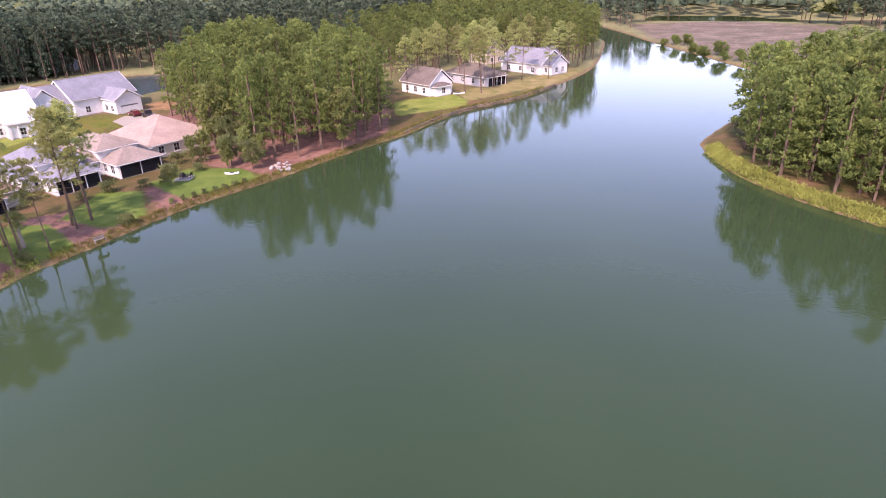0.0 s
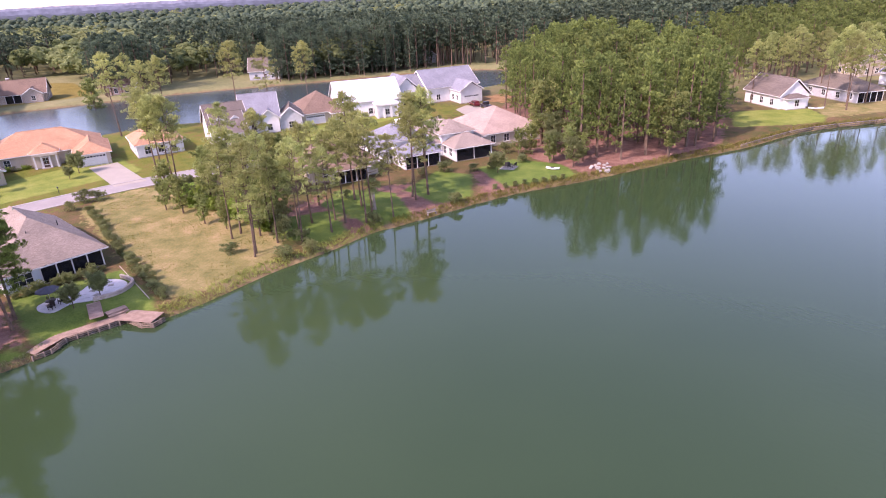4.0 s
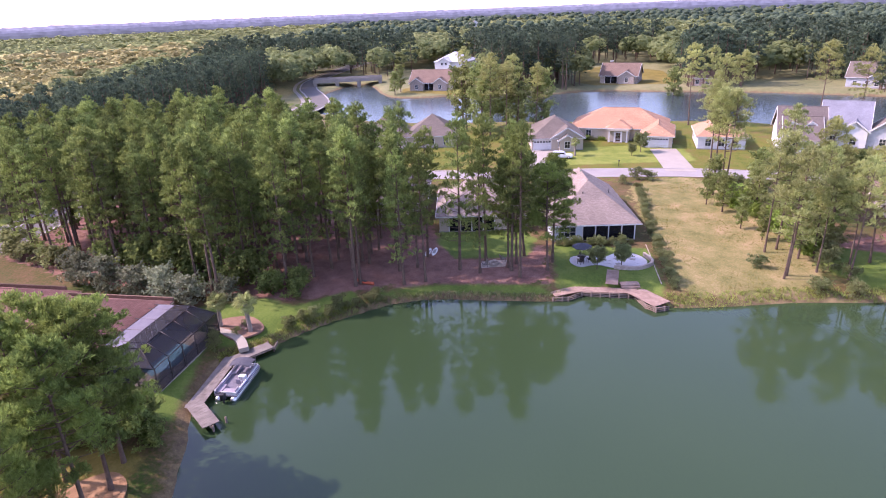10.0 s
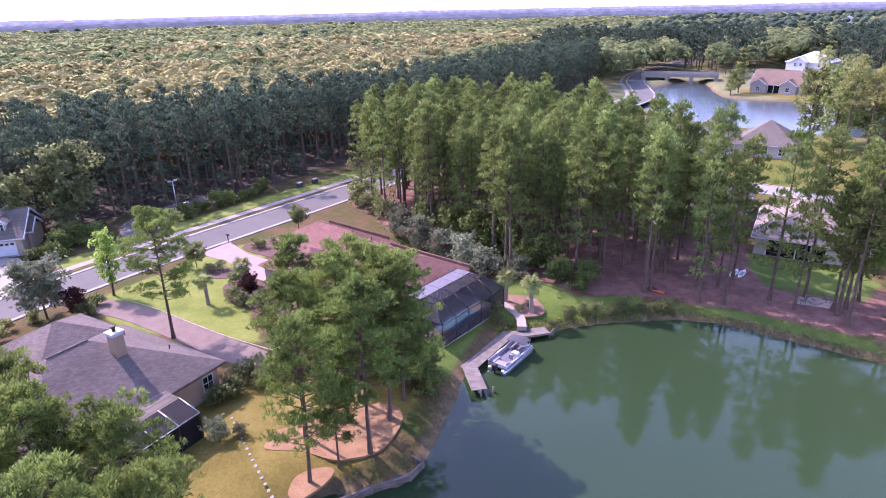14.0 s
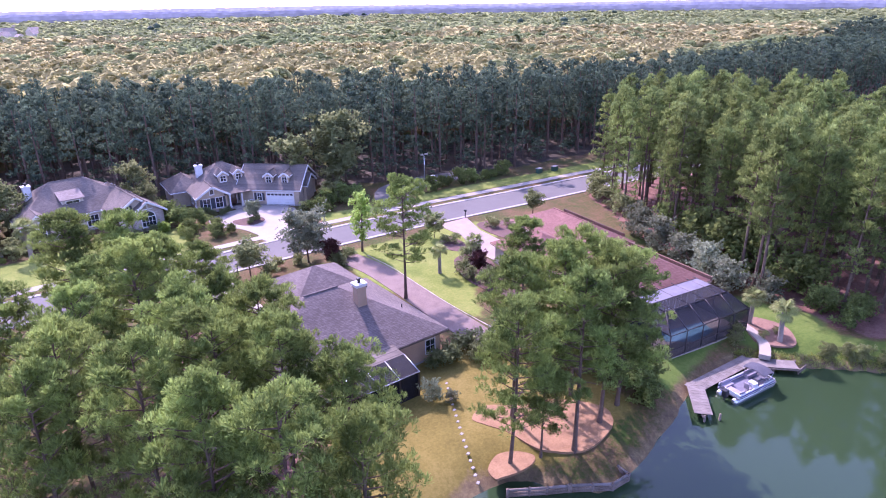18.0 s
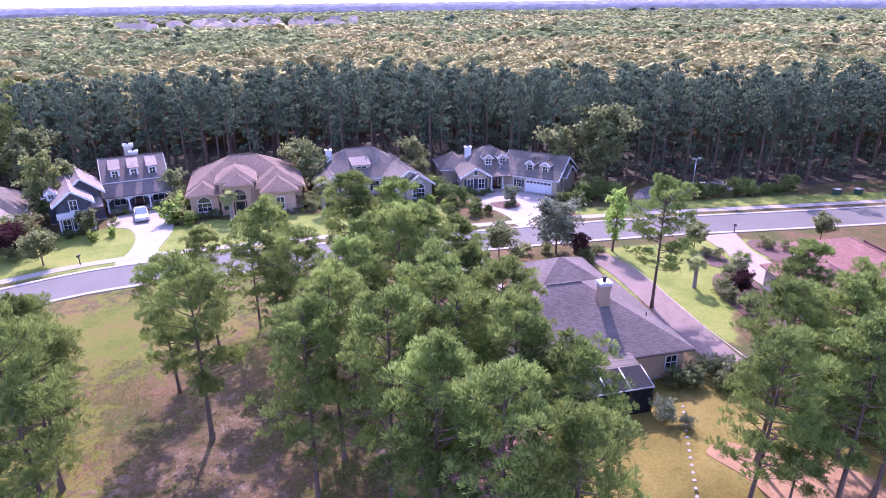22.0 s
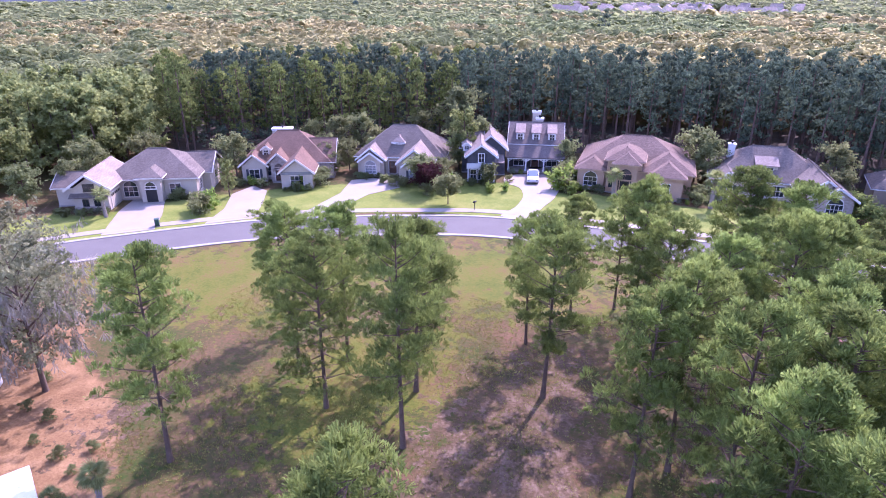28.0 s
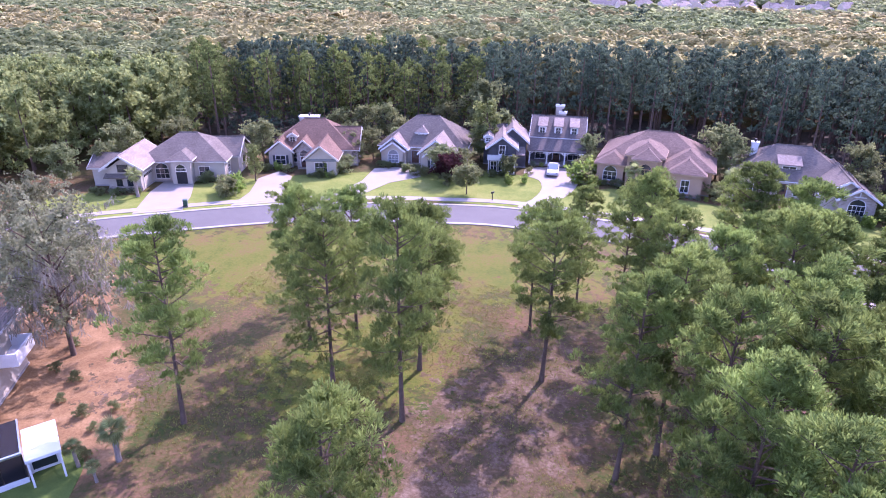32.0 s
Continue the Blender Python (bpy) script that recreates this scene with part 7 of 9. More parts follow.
pines("the grove by the water", (3.1, -56, 15.5), (-1.5, -39.3, 15.8), (-4, -33.2, 16), (-7.9, -48.7, 16.2), (-4.8, -60.1, 16), (-6.2, -28.2, 16), (10.3, -18, 15.6), (-9.5, -34.5, 15.8), (-8.4, -39.6, 16), (-9.5, -61, 15), (-10.1, -51, 15.5), (-13.2, -38, 15.4), (-8.9, -25.6, 15.8), (-12.2, -23.6, 15), (-11.6, -31.9, 15.5), (-12.6, -44.5, 14), (-3, -45.5, 15), (0.4, -50.5, 14), (-14.5, -28.5, 14.2), (-5.5, -54.5, 13.5), (-14, -54, 13))
pines("the lakeside garden", (-36.2, -55.3, 14.6), (-26.6, -27.7, 14.8), (-31.4, -25.6, 15.2), (-33.8, -29.8, 15.2), (-36.6, -30.6, 15.6), (-35.6, -26.6, 15.4), (-38.6, -27.2, 14.5), (-30.4, -31.4, 14.6), (-40.2, -40.2, 13), (-40.5, -30.5, 13.5), (-29.2, -27, 8), kinds=[PINE_NEAR[3], PINE_NEAR[0], PINE_NEAR[1], PINE_HIGH[2], PINE_NEAR[2]])
pines("the western yards", (-68.6, 72.6, 18), (-70, 70.2, 17.5), (-71.5, 75.5, 16.5), (-106.3, 44.4, 18), (-107.5, 46.5, 17), (-104.8, 45.8, 18), (-69.8, 39.2, 12), (-67.5, 57.5, 15), (-69.5, 60.5, 16), (-66.2, 62, 13), (-72, 55, 14), (-71.5, 44, 13), (-69, 46.5, 15), (-72.5, 48.5, 14), (-76, 46, 15), (-108.9, 44.5, 19), (-78.5, 40.8, 15), (-79.4, 42.8, 16), (-70.7, 39.9, 16), (-69.8, 55.2, 16), (-77.2, 63.4, 18), (-73.7, 61.9, 17), (-68.3, 69.3, 16), kinds=PINE_AIRY)
pines("the field edge", (-74, 52, 15.5), (-79, 49.5, 14), (-68.5, 51.5, 13), (-88, 53, 16), (-94, 50, 17), (-80, 58, 14), kinds=PINE_AIRY)
pines("the pond", (-163, 8, 21), (-168, 14, 20), (-172, 2, 22), (-160, 12, 19), (-165, 20, 18), (-170, 62, 21), (-172, 68, 20), (-168, 74, 19), (-160, 66, 19), (-162, 92, 21), (-158, 100, 20), (-150, 108, 20), (-215, 5, 15), kinds=PINE_AIRY)
pines("the yard by the timber deck", (-77, 12.0, 14.6), (-74.2, 11.0, 14.2), (-79.5, 8.5, 15), (-75.5, 6, 14.5))
pines("the houses on the far bank", (-46, 186, 17), (-43, 191, 18), (-38, 196, 17), (-34, 201, 18), (-40, 205, 17), (-29, 206, 18), (-46, 199, 18), (-24, 224, 17), (-14, 230, 17), (-9, 226, 16), (-6, 220, 16), (-50, 190, 17), (-20, 229, 18), (-33, 212, 18), (-50, 179, 16), (-33, 181, 16), (-29, 185, 17), (-26, 191, 17), (-23, 197, 16), (-28, 180, 15), (-19, 203, 17), (-31, 195, 17), (-11, 207, 15), kinds=PINE_AIRY)

# ---- shrubs, palms, broadleaf trees ----
def shrub_template(name, seed, h, spread, leaf, label, limbs=8, pads=3, per_pad=8, size=0.34, blades=3, bare=0.04):
    return tree_thing(name, broad_arrays(seed, h, bare, spread, limbs, pads, per_pad, blades, size), leaf, label, "shrub")


BUSH = {
    "round": shrub_template("shrub", 101, 1.6, 0.95, "leaf", "rounded dark green garden shrub", 10, 3, 9, 0.28),
    "loose": shrub_template("shrub", 102, 2.0, 1.2, "leaf", "loose green shrub with uneven outline", 9, 3, 12, 0.2, 4),
    "lime": shrub_template("shrub", 103, 1.7, 1.0, "leaf_lime", "yellow-green leafy low shrub"),
    "grey": shrub_template("shrub", 104, 2.4, 1.5, "leaf_grey", "grey-green bushy large shrub", 11, 4, 12, 0.2, 4),
    "red": shrub_template("shrub", 105, 1.8, 1.1, "leaf_red", "dark maroon-leaved garden shrub"),
    "dark": shrub_template("shrub", 106, 2.6, 1.5, "pine_stand", "large dark green evergreen shrub", 12, 4, 14, 0.22, 4),
}


def shrubs(kind, group, *rows):
    """Shrubs of one kind: x, y and height."""
    rng = random.Random(len(rows) + len(group))
    base = {"round": 1.6, "loose": 2.0, "lime": 1.7, "grey": 2.4, "red": 1.8, "dark": 2.6}[kind]
    for x, y, hgt in rows:
        c = place(BUSH[kind], x, y, None, rng.uniform(0, 6.3), hgt / base, hgt / base * rng.uniform(0.9, 1.2))
        c["group"] = group


def line_of(points, gap, seed=1, wobble=0.25):
    rng = random.Random(seed)
    out = []
    for (ax, ay), (bx, by) in zip(points, points[1:]):
        n = max(1, int(math.hypot(bx - ax, by - ay) / gap))
        out += [(ax + (bx - ax) * i / n + rng.uniform(-wobble, wobble), ay + (by - ay) * i / n + rng.uniform(-wobble, wobble)) for i in range(n)]
    return out


TREES = {
    "gold": tree_thing("broadleaf_tree", broad_arrays(111, 14, 0.16, 3.2, 22, 5, 8, 4, 0.4), "leaf_olive", "tall olive-yellow broadleaf tree"),
    "green": tree_thing("broadleaf_tree", broad_arrays(112, 9, 0.2, 2.9, 20, 5, 11, 4, 0.32), "leaf", "full green broadleaf tree"),
    "lime": tree_thing("broadleaf_tree", broad_arrays(113, 9.2, 0.2, 1.45, 20, 4, 7, 4, 0.3, -0.3), "leaf_lime", "upright bright green young tree"),
    "grey": tree_thing("broadleaf_tree", broad_arrays(114, 7, 0.22, 3.2, 20, 6, 14, 4, 0.3), "leaf_grey", "round grey-green street tree"),
    "red": tree_thing("broadleaf_tree", broad_arrays(115, 5.5, 0.2, 2.3, 16, 6, 13, 4, 0.3), "leaf_red", "dark maroon ornamental tree"),
    "small": tree_thing("broadleaf_tree", broad_arrays(116, 4.6, 0.3, 1.8, 14, 5, 11, 4, 0.28), "leaf", "small round-headed garden tree"),
}
TREE_H = {"gold": 14, "green": 9, "lime": 9.2, "grey": 7, "red": 5.5, "small": 4.6}


def trees(kind, *rows):
    rng = random.Random(len(rows) * 3 + len(kind))
    for x, y, hgt in rows:
        s = hgt / TREE_H[kind]
        place(TREES[kind], x, y, None, rng.uniform(0, 6.3), s, s * rng.uniform(0.95, 1.15))


trees("lime", (-39.9, -71.3, 9.3))
trees("grey", (-32.3, -72.4, 7.0), (-33.5, -94.2, 3.0))
trees("small", (-50.8, -69.2, 3.4), (-69.3, -67.5, 3.6), (33.2, -85.5, 4.4), (30.5, -96.5, 3.6), (-24.6, -73.2, 4.4), (-140, 41, 4.2), (-136.5, 38, 2.6), (-66.6, 89.6, 3.8), (-74.2, 17.4, 3.0), (-74.6, 20.6, 3.2))
trees("red", (38.4, -89.4, 4.6), (-47.6, -55.4, 2.8), (-34.6, -70.2, 3.2))
trees("green", (40.2, -91.2, 6.0), (36.8, -92.2, 5.4), (63.2, -104.5, 8.0), (59.5, -106.5, 8.5), (51.0, -116, 8.5), (43, -117, 13), (71.0, -83.8, 8.2), (68.6, -104, 7), (56.3, -96, 6), (-20, -110, 9), (-0.6, -112, 9.5), (-2.2, -110, 8), (-45, -103, 11), (-49.5, -96.5, 6),
      (-47, -94, 4.2), (-61, 108, 7), (-63, 103, 6), (-68, 110, 8), (-57, 100.5, 6), (-54, -103, 14), (-52, -100, 15))
trees("gold", (-100.1, 41.0, 6), (-96, 42, 7), (-88, 41.6, 5.5), (-83, 42.5, 5), (-94.4, 46.5, 9), (-87.5, 47.2, 9), (-104, 43.5, 8), (-99, 48.5, 10), (-92, 50, 10), (-84, 50, 8))
trees("gold", (-166, 6, 20), (-170, 13, 19), (-173, 1, 19), (-161, 15, 16), (-168, 22, 18), (-178, 9, 17))
trees("gold", (37.2, -103.3, 12), (66.1, -75.9, 6.5), (59.7, -93.6, 6), (38.7, -91.7, 5), (73.2, -80.2, 5), (-69.4, 104.5, 7), (-62.3, 100.6, 6), (-60.5, 104.4, 7.5), (-71.2, 102.6, 6), (-57.5, 105, 6), (-232, 78, 14), (-46, 118, 14), (-72, 112, 15), (-95, 54, 12), (-80, 50, 11), (-76, 44, 9), (-90, 58, 12),
      (-262, -24, 12), (-257, -26, 10))


def palm_template():
    root = empty("palm_tree", label="sabal palm with rough pale trunk and fan fronds", category="palm")
    pts = [(0, 0, -0.3), (0.02, 0, 0.5), (0.1, 0.02, 1.6), (0.12, 0, 2.8), (0.14, 0, 3.2)]
    v, f = tube_arrays(pts, [0.28, 0.24, 0.22, 0.25, 0.16], 9)
    mesh_object("trunk", v, f, M["palm_bark"], root)
    rng = np.random.default_rng(5)
    v, f = tube_arrays([(0, 0, 0), (0.35, 0, 0.12), (0.6, 0, 0.1)], [0.03, 0.025, 0.02], 4)
    V, F = list(v), list(f)
    for k in range(13):
        a = radians(-85 + 170 * k / 12)
        ln = 0.95 - 0.25 * abs(k - 6) / 6
        d = Vector((math.cos(a), math.sin(a), 0.05))
        s = Vector((-math.sin(a), math.cos(a), 0)) * 0.055
        o = Vector((0.6, 0, 0.1))
        m, e = o + d * ln * 0.55, o + d * ln + Vector((0, 0, -0.32))
        n = len(V)
        V += [tuple(o), tuple(m + s), tuple(e), tuple(m - s)]
        F += [(n, n + 1, n + 2, n + 3)]
    me = None
    for k in range(22):
        if me is None:
            ob = mesh_object("frond", V, F, M["frond"], root)
            me = ob.data
        else:
            ob = new("frond", me)
            ob.parent = root
        tilt = rng.uniform(-75, 35) if k < 16 else rng.uniform(-20, 10)
        ob.matrix_local = Matrix.Translation((0.14, 0, 3.2)) @ Euler((0, radians(tilt), k * 2.4)).to_matrix().to_4x4()
        ob.rotation_euler = Euler((0, radians(tilt), k * 2.4))
    return root


PALM = palm_template()


def palms(*rows):
    rng = random.Random(8)
    for x, y, hgt in rows:
        place(PALM, x, y, None, rng.uniform(0, 6.3), hgt / 4.2)


palms((33.2, -20.8, 2.2), (30.9, -20.4, 1.7), (-60.9, -27.4, 4.0), (-59.6, -23.6, 4.5), (-43.7, -58.6, 4.0), (-48.4, -57.6, 4.4), (76.2, -61.8, 4.4), (10.6, -97.6, 4.8), (-3.4, -98.4, 5.6), (31.3, -22.4, 3.4), (-70.6, 62.0, 5.2), (-138.3, 25.8, 4.0))

# mossy live oak on the straw-mulched lot
oak = tree_thing("live_oak", broad_arrays(121, 13.2, 0.2, 6.0, 26, 6, 12, 5, 0.26), "leaf_oak", "old live oak draped with hanging grey moss")
rng_ = np.random.default_rng(9)
c_ = np.stack([rng_.normal(0, 3.3, 150), rng_.normal(0, 3.3, 150), rng_.uniform(4.2, 9.5, 150)], -1)
V_, T_ = tufts(rng_, np.repeat(c_, 5, 0) + rng_.normal(0, 0.25, (750, 3)), 0.8, 5, -3.4, 0.045)
moss_ = new("hanging_moss", tri_mesh("hanging_moss", V_, T_, [M["moss"]]))
moss_.parent = oak
moss_["kind"] = "stuff"
oak.matrix_basis = Matrix.LocRotScale((45.9, -29.6, G), Euler((0, 0, 1.0)), (0.95, 0.95, 1))
place(oak, 60, -37, None, 2.2, 0.9)
place(oak, 52, -33.5, None, 4.2, 0.8)

shrubs("round", "shrubs by the brick house", (-32.2, -41.8, 1.3), (-30.2, -41.6, 1.4), (-34.8, -42.2, 1.5), (-36.0, -41.0, 1.6), (-34.2, -40.2, 1.3), (-35.2, -69.0, 1.6), (-37.2, -70.6, 1.2), (-28.2, -73.6, 1.2), (-31, -72.8, 1.2), (-26.4, -71.8, 1.5))
shrubs("grey", "shrubs by the brick house", (-26.8, -37.6, 1.7), (-37.6, -40.6, 2.2), (-39.4, -37.4, 2.6), (-40.6, -34.0, 2.6), (-28.0, -36.4, 1.0))
shrubs("dark", "shrubs at the water's edge", (-41.6, -27.2, 2.6), (-43.0, -28.4, 3.0), (-40.8, -25.8, 1.8), (-41.2, -29.6, 2.8), (-42.2, -32.5, 3.2), (-41.0, -35.0, 3.0))
shrubs("loose", "garden bed shrubs", (-50.5, -66.4, 1.2), (-51.6, -65.6, 1.3), (-60.2, -67.5, 1.4), (-60.5, -66.8, 1.2), (-62.5, -66.0, 1.3), (-46.0, -56.5, 1.8), (-45.2, -54.4, 1.6), (-45.7, -51.8, 1.9), (-47.2, -53.2, 1.6), (-49.3, -59.8, 1.7), (-50.2, -59.4, 1.5), (-56.2, -26.4, 1.2), (-57.4, -27.0, 1.4), (-59, -25, 0.8), (-61, -24.6, 0.7))
shrubs("grey", "shrubs at the edge of the pines", (-66.5, -33.0, 3.4), (-68.0, -36.5, 4.0), (-69.5, -41.0, 3.6), (-71.2, -45.5, 4.2), (-73.5, -50.5, 4.0), (-67.6, -29.0, 2.6), (-70, -38, 3.2))
shrubs("dark", "shrubs at the edge of the pines", (-69.0, -24.0, 3.0), (-71.0, -21.0, 2.6), (-72.5, -33.0, 5.0), (-75.0, -42.0, 5.5), (-74.5, -37, 6.0), (-72, -28, 4.6), (-77, -48, 4.5), (-67.8, -20.5, 2.2))
shrubs("loose", "shrubs at the edge of the pines", (-79, -56, 3.4), (-82, -62, 3.0), (-85.5, -67.6, 3.2), (-83.5, -66, 2.4), (-80.4, -59, 2.8), (-88, -69, 3))
shrubs("loose", "shrubs on the lake shore", *[(x, y, 0.5 + 1.0 * ((i * 7) % 5) / 5) for i, (x, y) in enumerate(line_of([(-60.6, -20.2), (-63.9, -17.0), (-67.2, -12.8), (-68.9, -9.0)], 0.6, 3, 0.6))])
shrubs("loose", "shrubs along the fence", *[(x, y, 0.6 + 0.7 * ((i * 5) % 7) / 7) for i, (x, y) in enumerate(line_of([(-67.6, 25.6), (-82, 27.4), (-98, 30.2), (-112, 33)], 0.85, 4, 0.4))])
shrubs("round", "shrubs of the porch bed", *[(-83.0 + 0.2 * (i % 2), 13.6 + 1.15 * i, 0.6 + 0.25 * (i % 3)) for i in range(10)])
shrubs("round", "clipped shrubs along the shore", *[(x, y, 0.7) for x, y in line_of([(-61.5, 82.0), (-59.0, 87.5), (-54.6, 96.0)], 1.7, 5, 0.1)])
shrubs("loose", "garden shrubs on the west bank", (-63.0, 73.2, 1.6), (-71.1, 88.0, 1.5), (-69.1, 90.7, 1.3), (-75.5, 84.5, 2.0), (-77, 80, 1.6), (-66.4, 58.1, 1.8), (-66.0, 45.7, 1.9), (-67.0, 42.0, 1.7), (-73.6, 37.6, 1.5), (-79.2, 63.1, 1.3), (-70, 104, 2.5), (-74, 102, 2.2), (-67, 98, 1.6), (-117.1, 33.8, 2.2), (-116, 36, 1.8), (-114, 30.5, 1.6))
shrubs("loose", "understory of the field edge", *[(x, y, 1.6 + 1.6 * ((i * 5) % 7) / 7) for i, (x, y) in enumerate(line_of([(-70, 46), (-84, 48.5), (-98, 47.5), (-110, 47)], 1.8, 6, 1.4))])
shrubs("lime", "understory of the field edge", *[(x, y, 1.6 + 1.4 * ((i * 3) % 7) / 7) for i, (x, y) in enumerate(line_of([(-76, 47), (-90, 46.5), (-104, 45.5)], 2.2, 7, 1.2))])
shrubs("loose", "front garden shrubs", (65.4, -68.8, 2.6), (64.4, -67.6, 2.2), (66.6, -70.0, 2.4), (72.4, -72.0, 1.8), (57.4, -88.4, 2.4), (56.0, -86.2, 2.0), (64.6, -82.2, 1.4), (38.6, -96.0, 1.8), (37.7, -88.2, 1.8), (28.0, -100.0, 1.2), (19.4, -103.5, 2.6), (18.6, -101.0, 2.4), (17.8, -98.4, 2.2), (19.5, -106, 3.0), (13.1, -99.8, 1.2),
       (-1.0, -101.6, 2.2), (-1.6, -99.2, 1.8), (76.0, -85.8, 2.2), (79.2, -64.4, 0.9), (77, -62.6, 0.9), (52.6, -92.6, 1.0), (50.8, -92.2, 0.8), (44.8, -90.4, 1.4), (41.2, -92.4, 1.2), (33.6, -96.4, 1.0), (31.8, -97.0, 0.9))
shrubs("dark", "front garden shrubs", (-26.2, -97.4, 2.4), (-23.6, -98.6, 2.8), (-21.8, -102, 3.2), (-24.0, -94.6, 2.0), (-27.2, -92.6, 1.8), (-26.4, -90.2, 1.9), (-28.4, -90.4, 1.4), (-45.6, -92.4, 2.8), (-44.0, -90.6, 2.2), (-48.6, -93.4, 3.0), (-51.4, -92.0, 2.6), (-42.6, -91.8, 1.8), (-22.6, -91.2, 1.8))
shrubs("dark", "hedge along the verge", *[(x, y, 1.3 + 1.6 * ((i * 5) % 7) / 7) for i, (x, y) in enumerate(line_of([(-62, -88.9), (-70, -89.2), (-84, -88)], 2.3, 8, 0.6))])
shrubs("loose", "small shrubs on the straw bed", (40.7, -24.8, 0.7), (37.8, -24.4, 0.8), (36.2, -26.0, 0.7), (35.6, -23.7, 0.6), (44.9, -27.3, 0.8), (42.2, -27.1, 0.8), (33.6, -21.6, 0.7), (47, -30.5, 0.8))
shrubs("dark", "bushes on the far cleared bank", *[(x, y, 2.5 + 2.5 * ((i * 5) % 7) / 7) for i, (x, y) in enumerate(line_of([(60, 236), (46, 272), (31, 318)], 7.0, 11, 2.5))])
trees("green", (58.8, -93.5, 5.6), (60.6, -96.4, 6.4), (57.0, -92.0, 4.4), (53.6, -100.5, 5.5), (55.0, -104, 6.5), (38.6, -104, 7.5), (36.4, -108, 9), (20.4, -110, 6), (-20.8, -105.6, 6), (75.2, -86.4, 6), (88, -66, 6.5), (90, -60, 7), (90.5, -72, 8), (86.5, -80, 8))
shrubs("lime", "bright shrubs of the front gardens", (64.8, -70.2, 2.2), (66.2, -72.0, 1.6), (60.2, -86.6, 2.4), (61.2, -84.6, 1.3), (58.4, -84.0, 1.6), (19.2, -99.6, 2.6), (18.4, -103.4, 2.4), (16.8, -97.2, 1.6), (37.2, -94.4, 2.0), (29.4, -93.4, 1.2), (27.0, -94.8, 1.2), (-22.4, -94.4, 1.2), (-20.6, -97.4, 1.4))
shrubs("round", "clipped shrubs of the front gardens", (47.2, -91.4, 1.2), (43.2, -91.0, 1.3), (46.0, -92.6, 1.0), (51.8, -92.4, 0.9), (33.0, -95.6, 0.9), (31.2, -96.8, 0.9), (34.8, -95.2, 1.0), (70.0, -81.4, 1.1), (68.0, -80.8, 1.1), (58.0, -82.2, 1.2), (-28.6, -99.4, 0.9), (-30.4, -99.6, 0.9), (-32.4, -92.8, 0.8), (-33.8, -93.6, 0.8), (-41.8, -93.6, 1.2), (81.6, -59.6, 0.9), (79.4, -60.6, 0.9))


def facade_planting(at, rot, group, *runs):
    """Low shrubs in a row before a house front: each run is x from, x to and y in the house's frame."""
    m = pose(at[0], at[1], 0, 0, 0, rot)
    rng = random.Random(int(abs(at[0]) * 10))
    for x0, x1, y in runs:
        n = max(2, int(abs(x1 - x0) / 0.95))
        for k in range(n):
            q = m @ Vector((x0 + (x1 - x0) * (k + 0.5) / n, y + rng.uniform(-0.25, 0.2), 0))
            kind = rng.choice(("round", "round", "loose", "grey", "lime"))
            shrubs(kind, group, (q.x, q.y, rng.uniform(0.5, 1.15)))


facade_planting((-27.6, -102.4), 176, "planting of the tan house", (0.2, 4.8, -1.1), (7.4, 9.6, -1.1))
facade_planting((-1.2, -103.6), 186, "planting of the grey house", (0.0, 4.4, -2.1), (9.0, 11.2, -0.9), (11.8, 19.2, -6.4))
facade_planting((17.3, -101.2), 183, "planting of the stucco house", (0.4, 4.8, -1.5), (11.2, 17.8, -3.1))
facade_planting((30.1, -106.0), 194, "planting of the dark house", (0.2, 3.0, -1.1), (6.4, 9.6, -1.1))
facade_planting((53.4, -93.9), 195, "planting of the twin-gabled house", (0.2, 4.2, -0.9), (7.8, 12.8, -3.9))
facade_planting((70.3, -83.2), 206, "planting of the fieldstone house", (0.0, 4.0, -1.9), (8.2, 13.0, -5.9))
facade_planting((84.5, -60.6), 209, "planting of the corner house", (0.4, 7.8, -1.1), (15.0, 21.0, 4.2))
facade_planting((-157.2, 28.1), 72, "planting of the orange-roofed house", (1.0, 8.6, -1.0), (14.8, 16.8, -1.0))
for o_ in (*BUSH.values(), *TREES.values(), PALM):
    park(o_)


# ---- shore plants ----



def reeds(label, line, depth, per_metre, size, slot, seed, inland=0.2):
    rng = np.random.default_rng(seed)
    P = []
    for (ax, ay), (bx, by) in zip(line, line[1:]):
        L = math.hypot(bx - ax, by - ay)
        n = int(L * per_metre)
        t = rng.uniform(0, 1, n)
        off = rng.uniform(-inland, depth, n)
        nx, ny = -(by - ay) / L, (bx - ax) / L
        P.append(np.stack([ax + (bx - ax) * t - nx * off * -1, ay + (by - ay) * t + ny * off, np.zeros(n)], -1))
    P = np.concatenate(P)
    P[:, 2] = np.maximum(ground_height(P[:, 0], P[:, 1]), 0.0) - 0.05
    V, T = tufts(rng, P, size, 6, 1.6, 0.07)
    return tagged(new("shore_grass", tri_mesh("shore_grass", V, T, [M[slot]])), label, "grass", kind="stuff")


def along(i, j):
    return WATERS[0][i + 3:j + 3]


reeds("bright green reeds at the water's edge", along(17 * 3, 24 * 3), 1.8, 24, 0.42, "reeds_green", 1)
reeds("yellow-green shore grass along the bank", along(24 * 3, 36 * 3), 1.4, 16, 0.55, "reeds", 2)
reeds("yellow marsh grass round the wooded point", along(50 * 3, 58 * 3), 2.6, 30, 0.9, "reeds", 3)
reeds("green plants along the garden shore", along(5 * 3, 9 * 3), 1.2, 26, 0.4, "reeds_green", 5)
reeds("low grass at the foot of the pines", along(8 * 3, 15 * 3), 0.8, 14, 0.4, "leaf", 4)


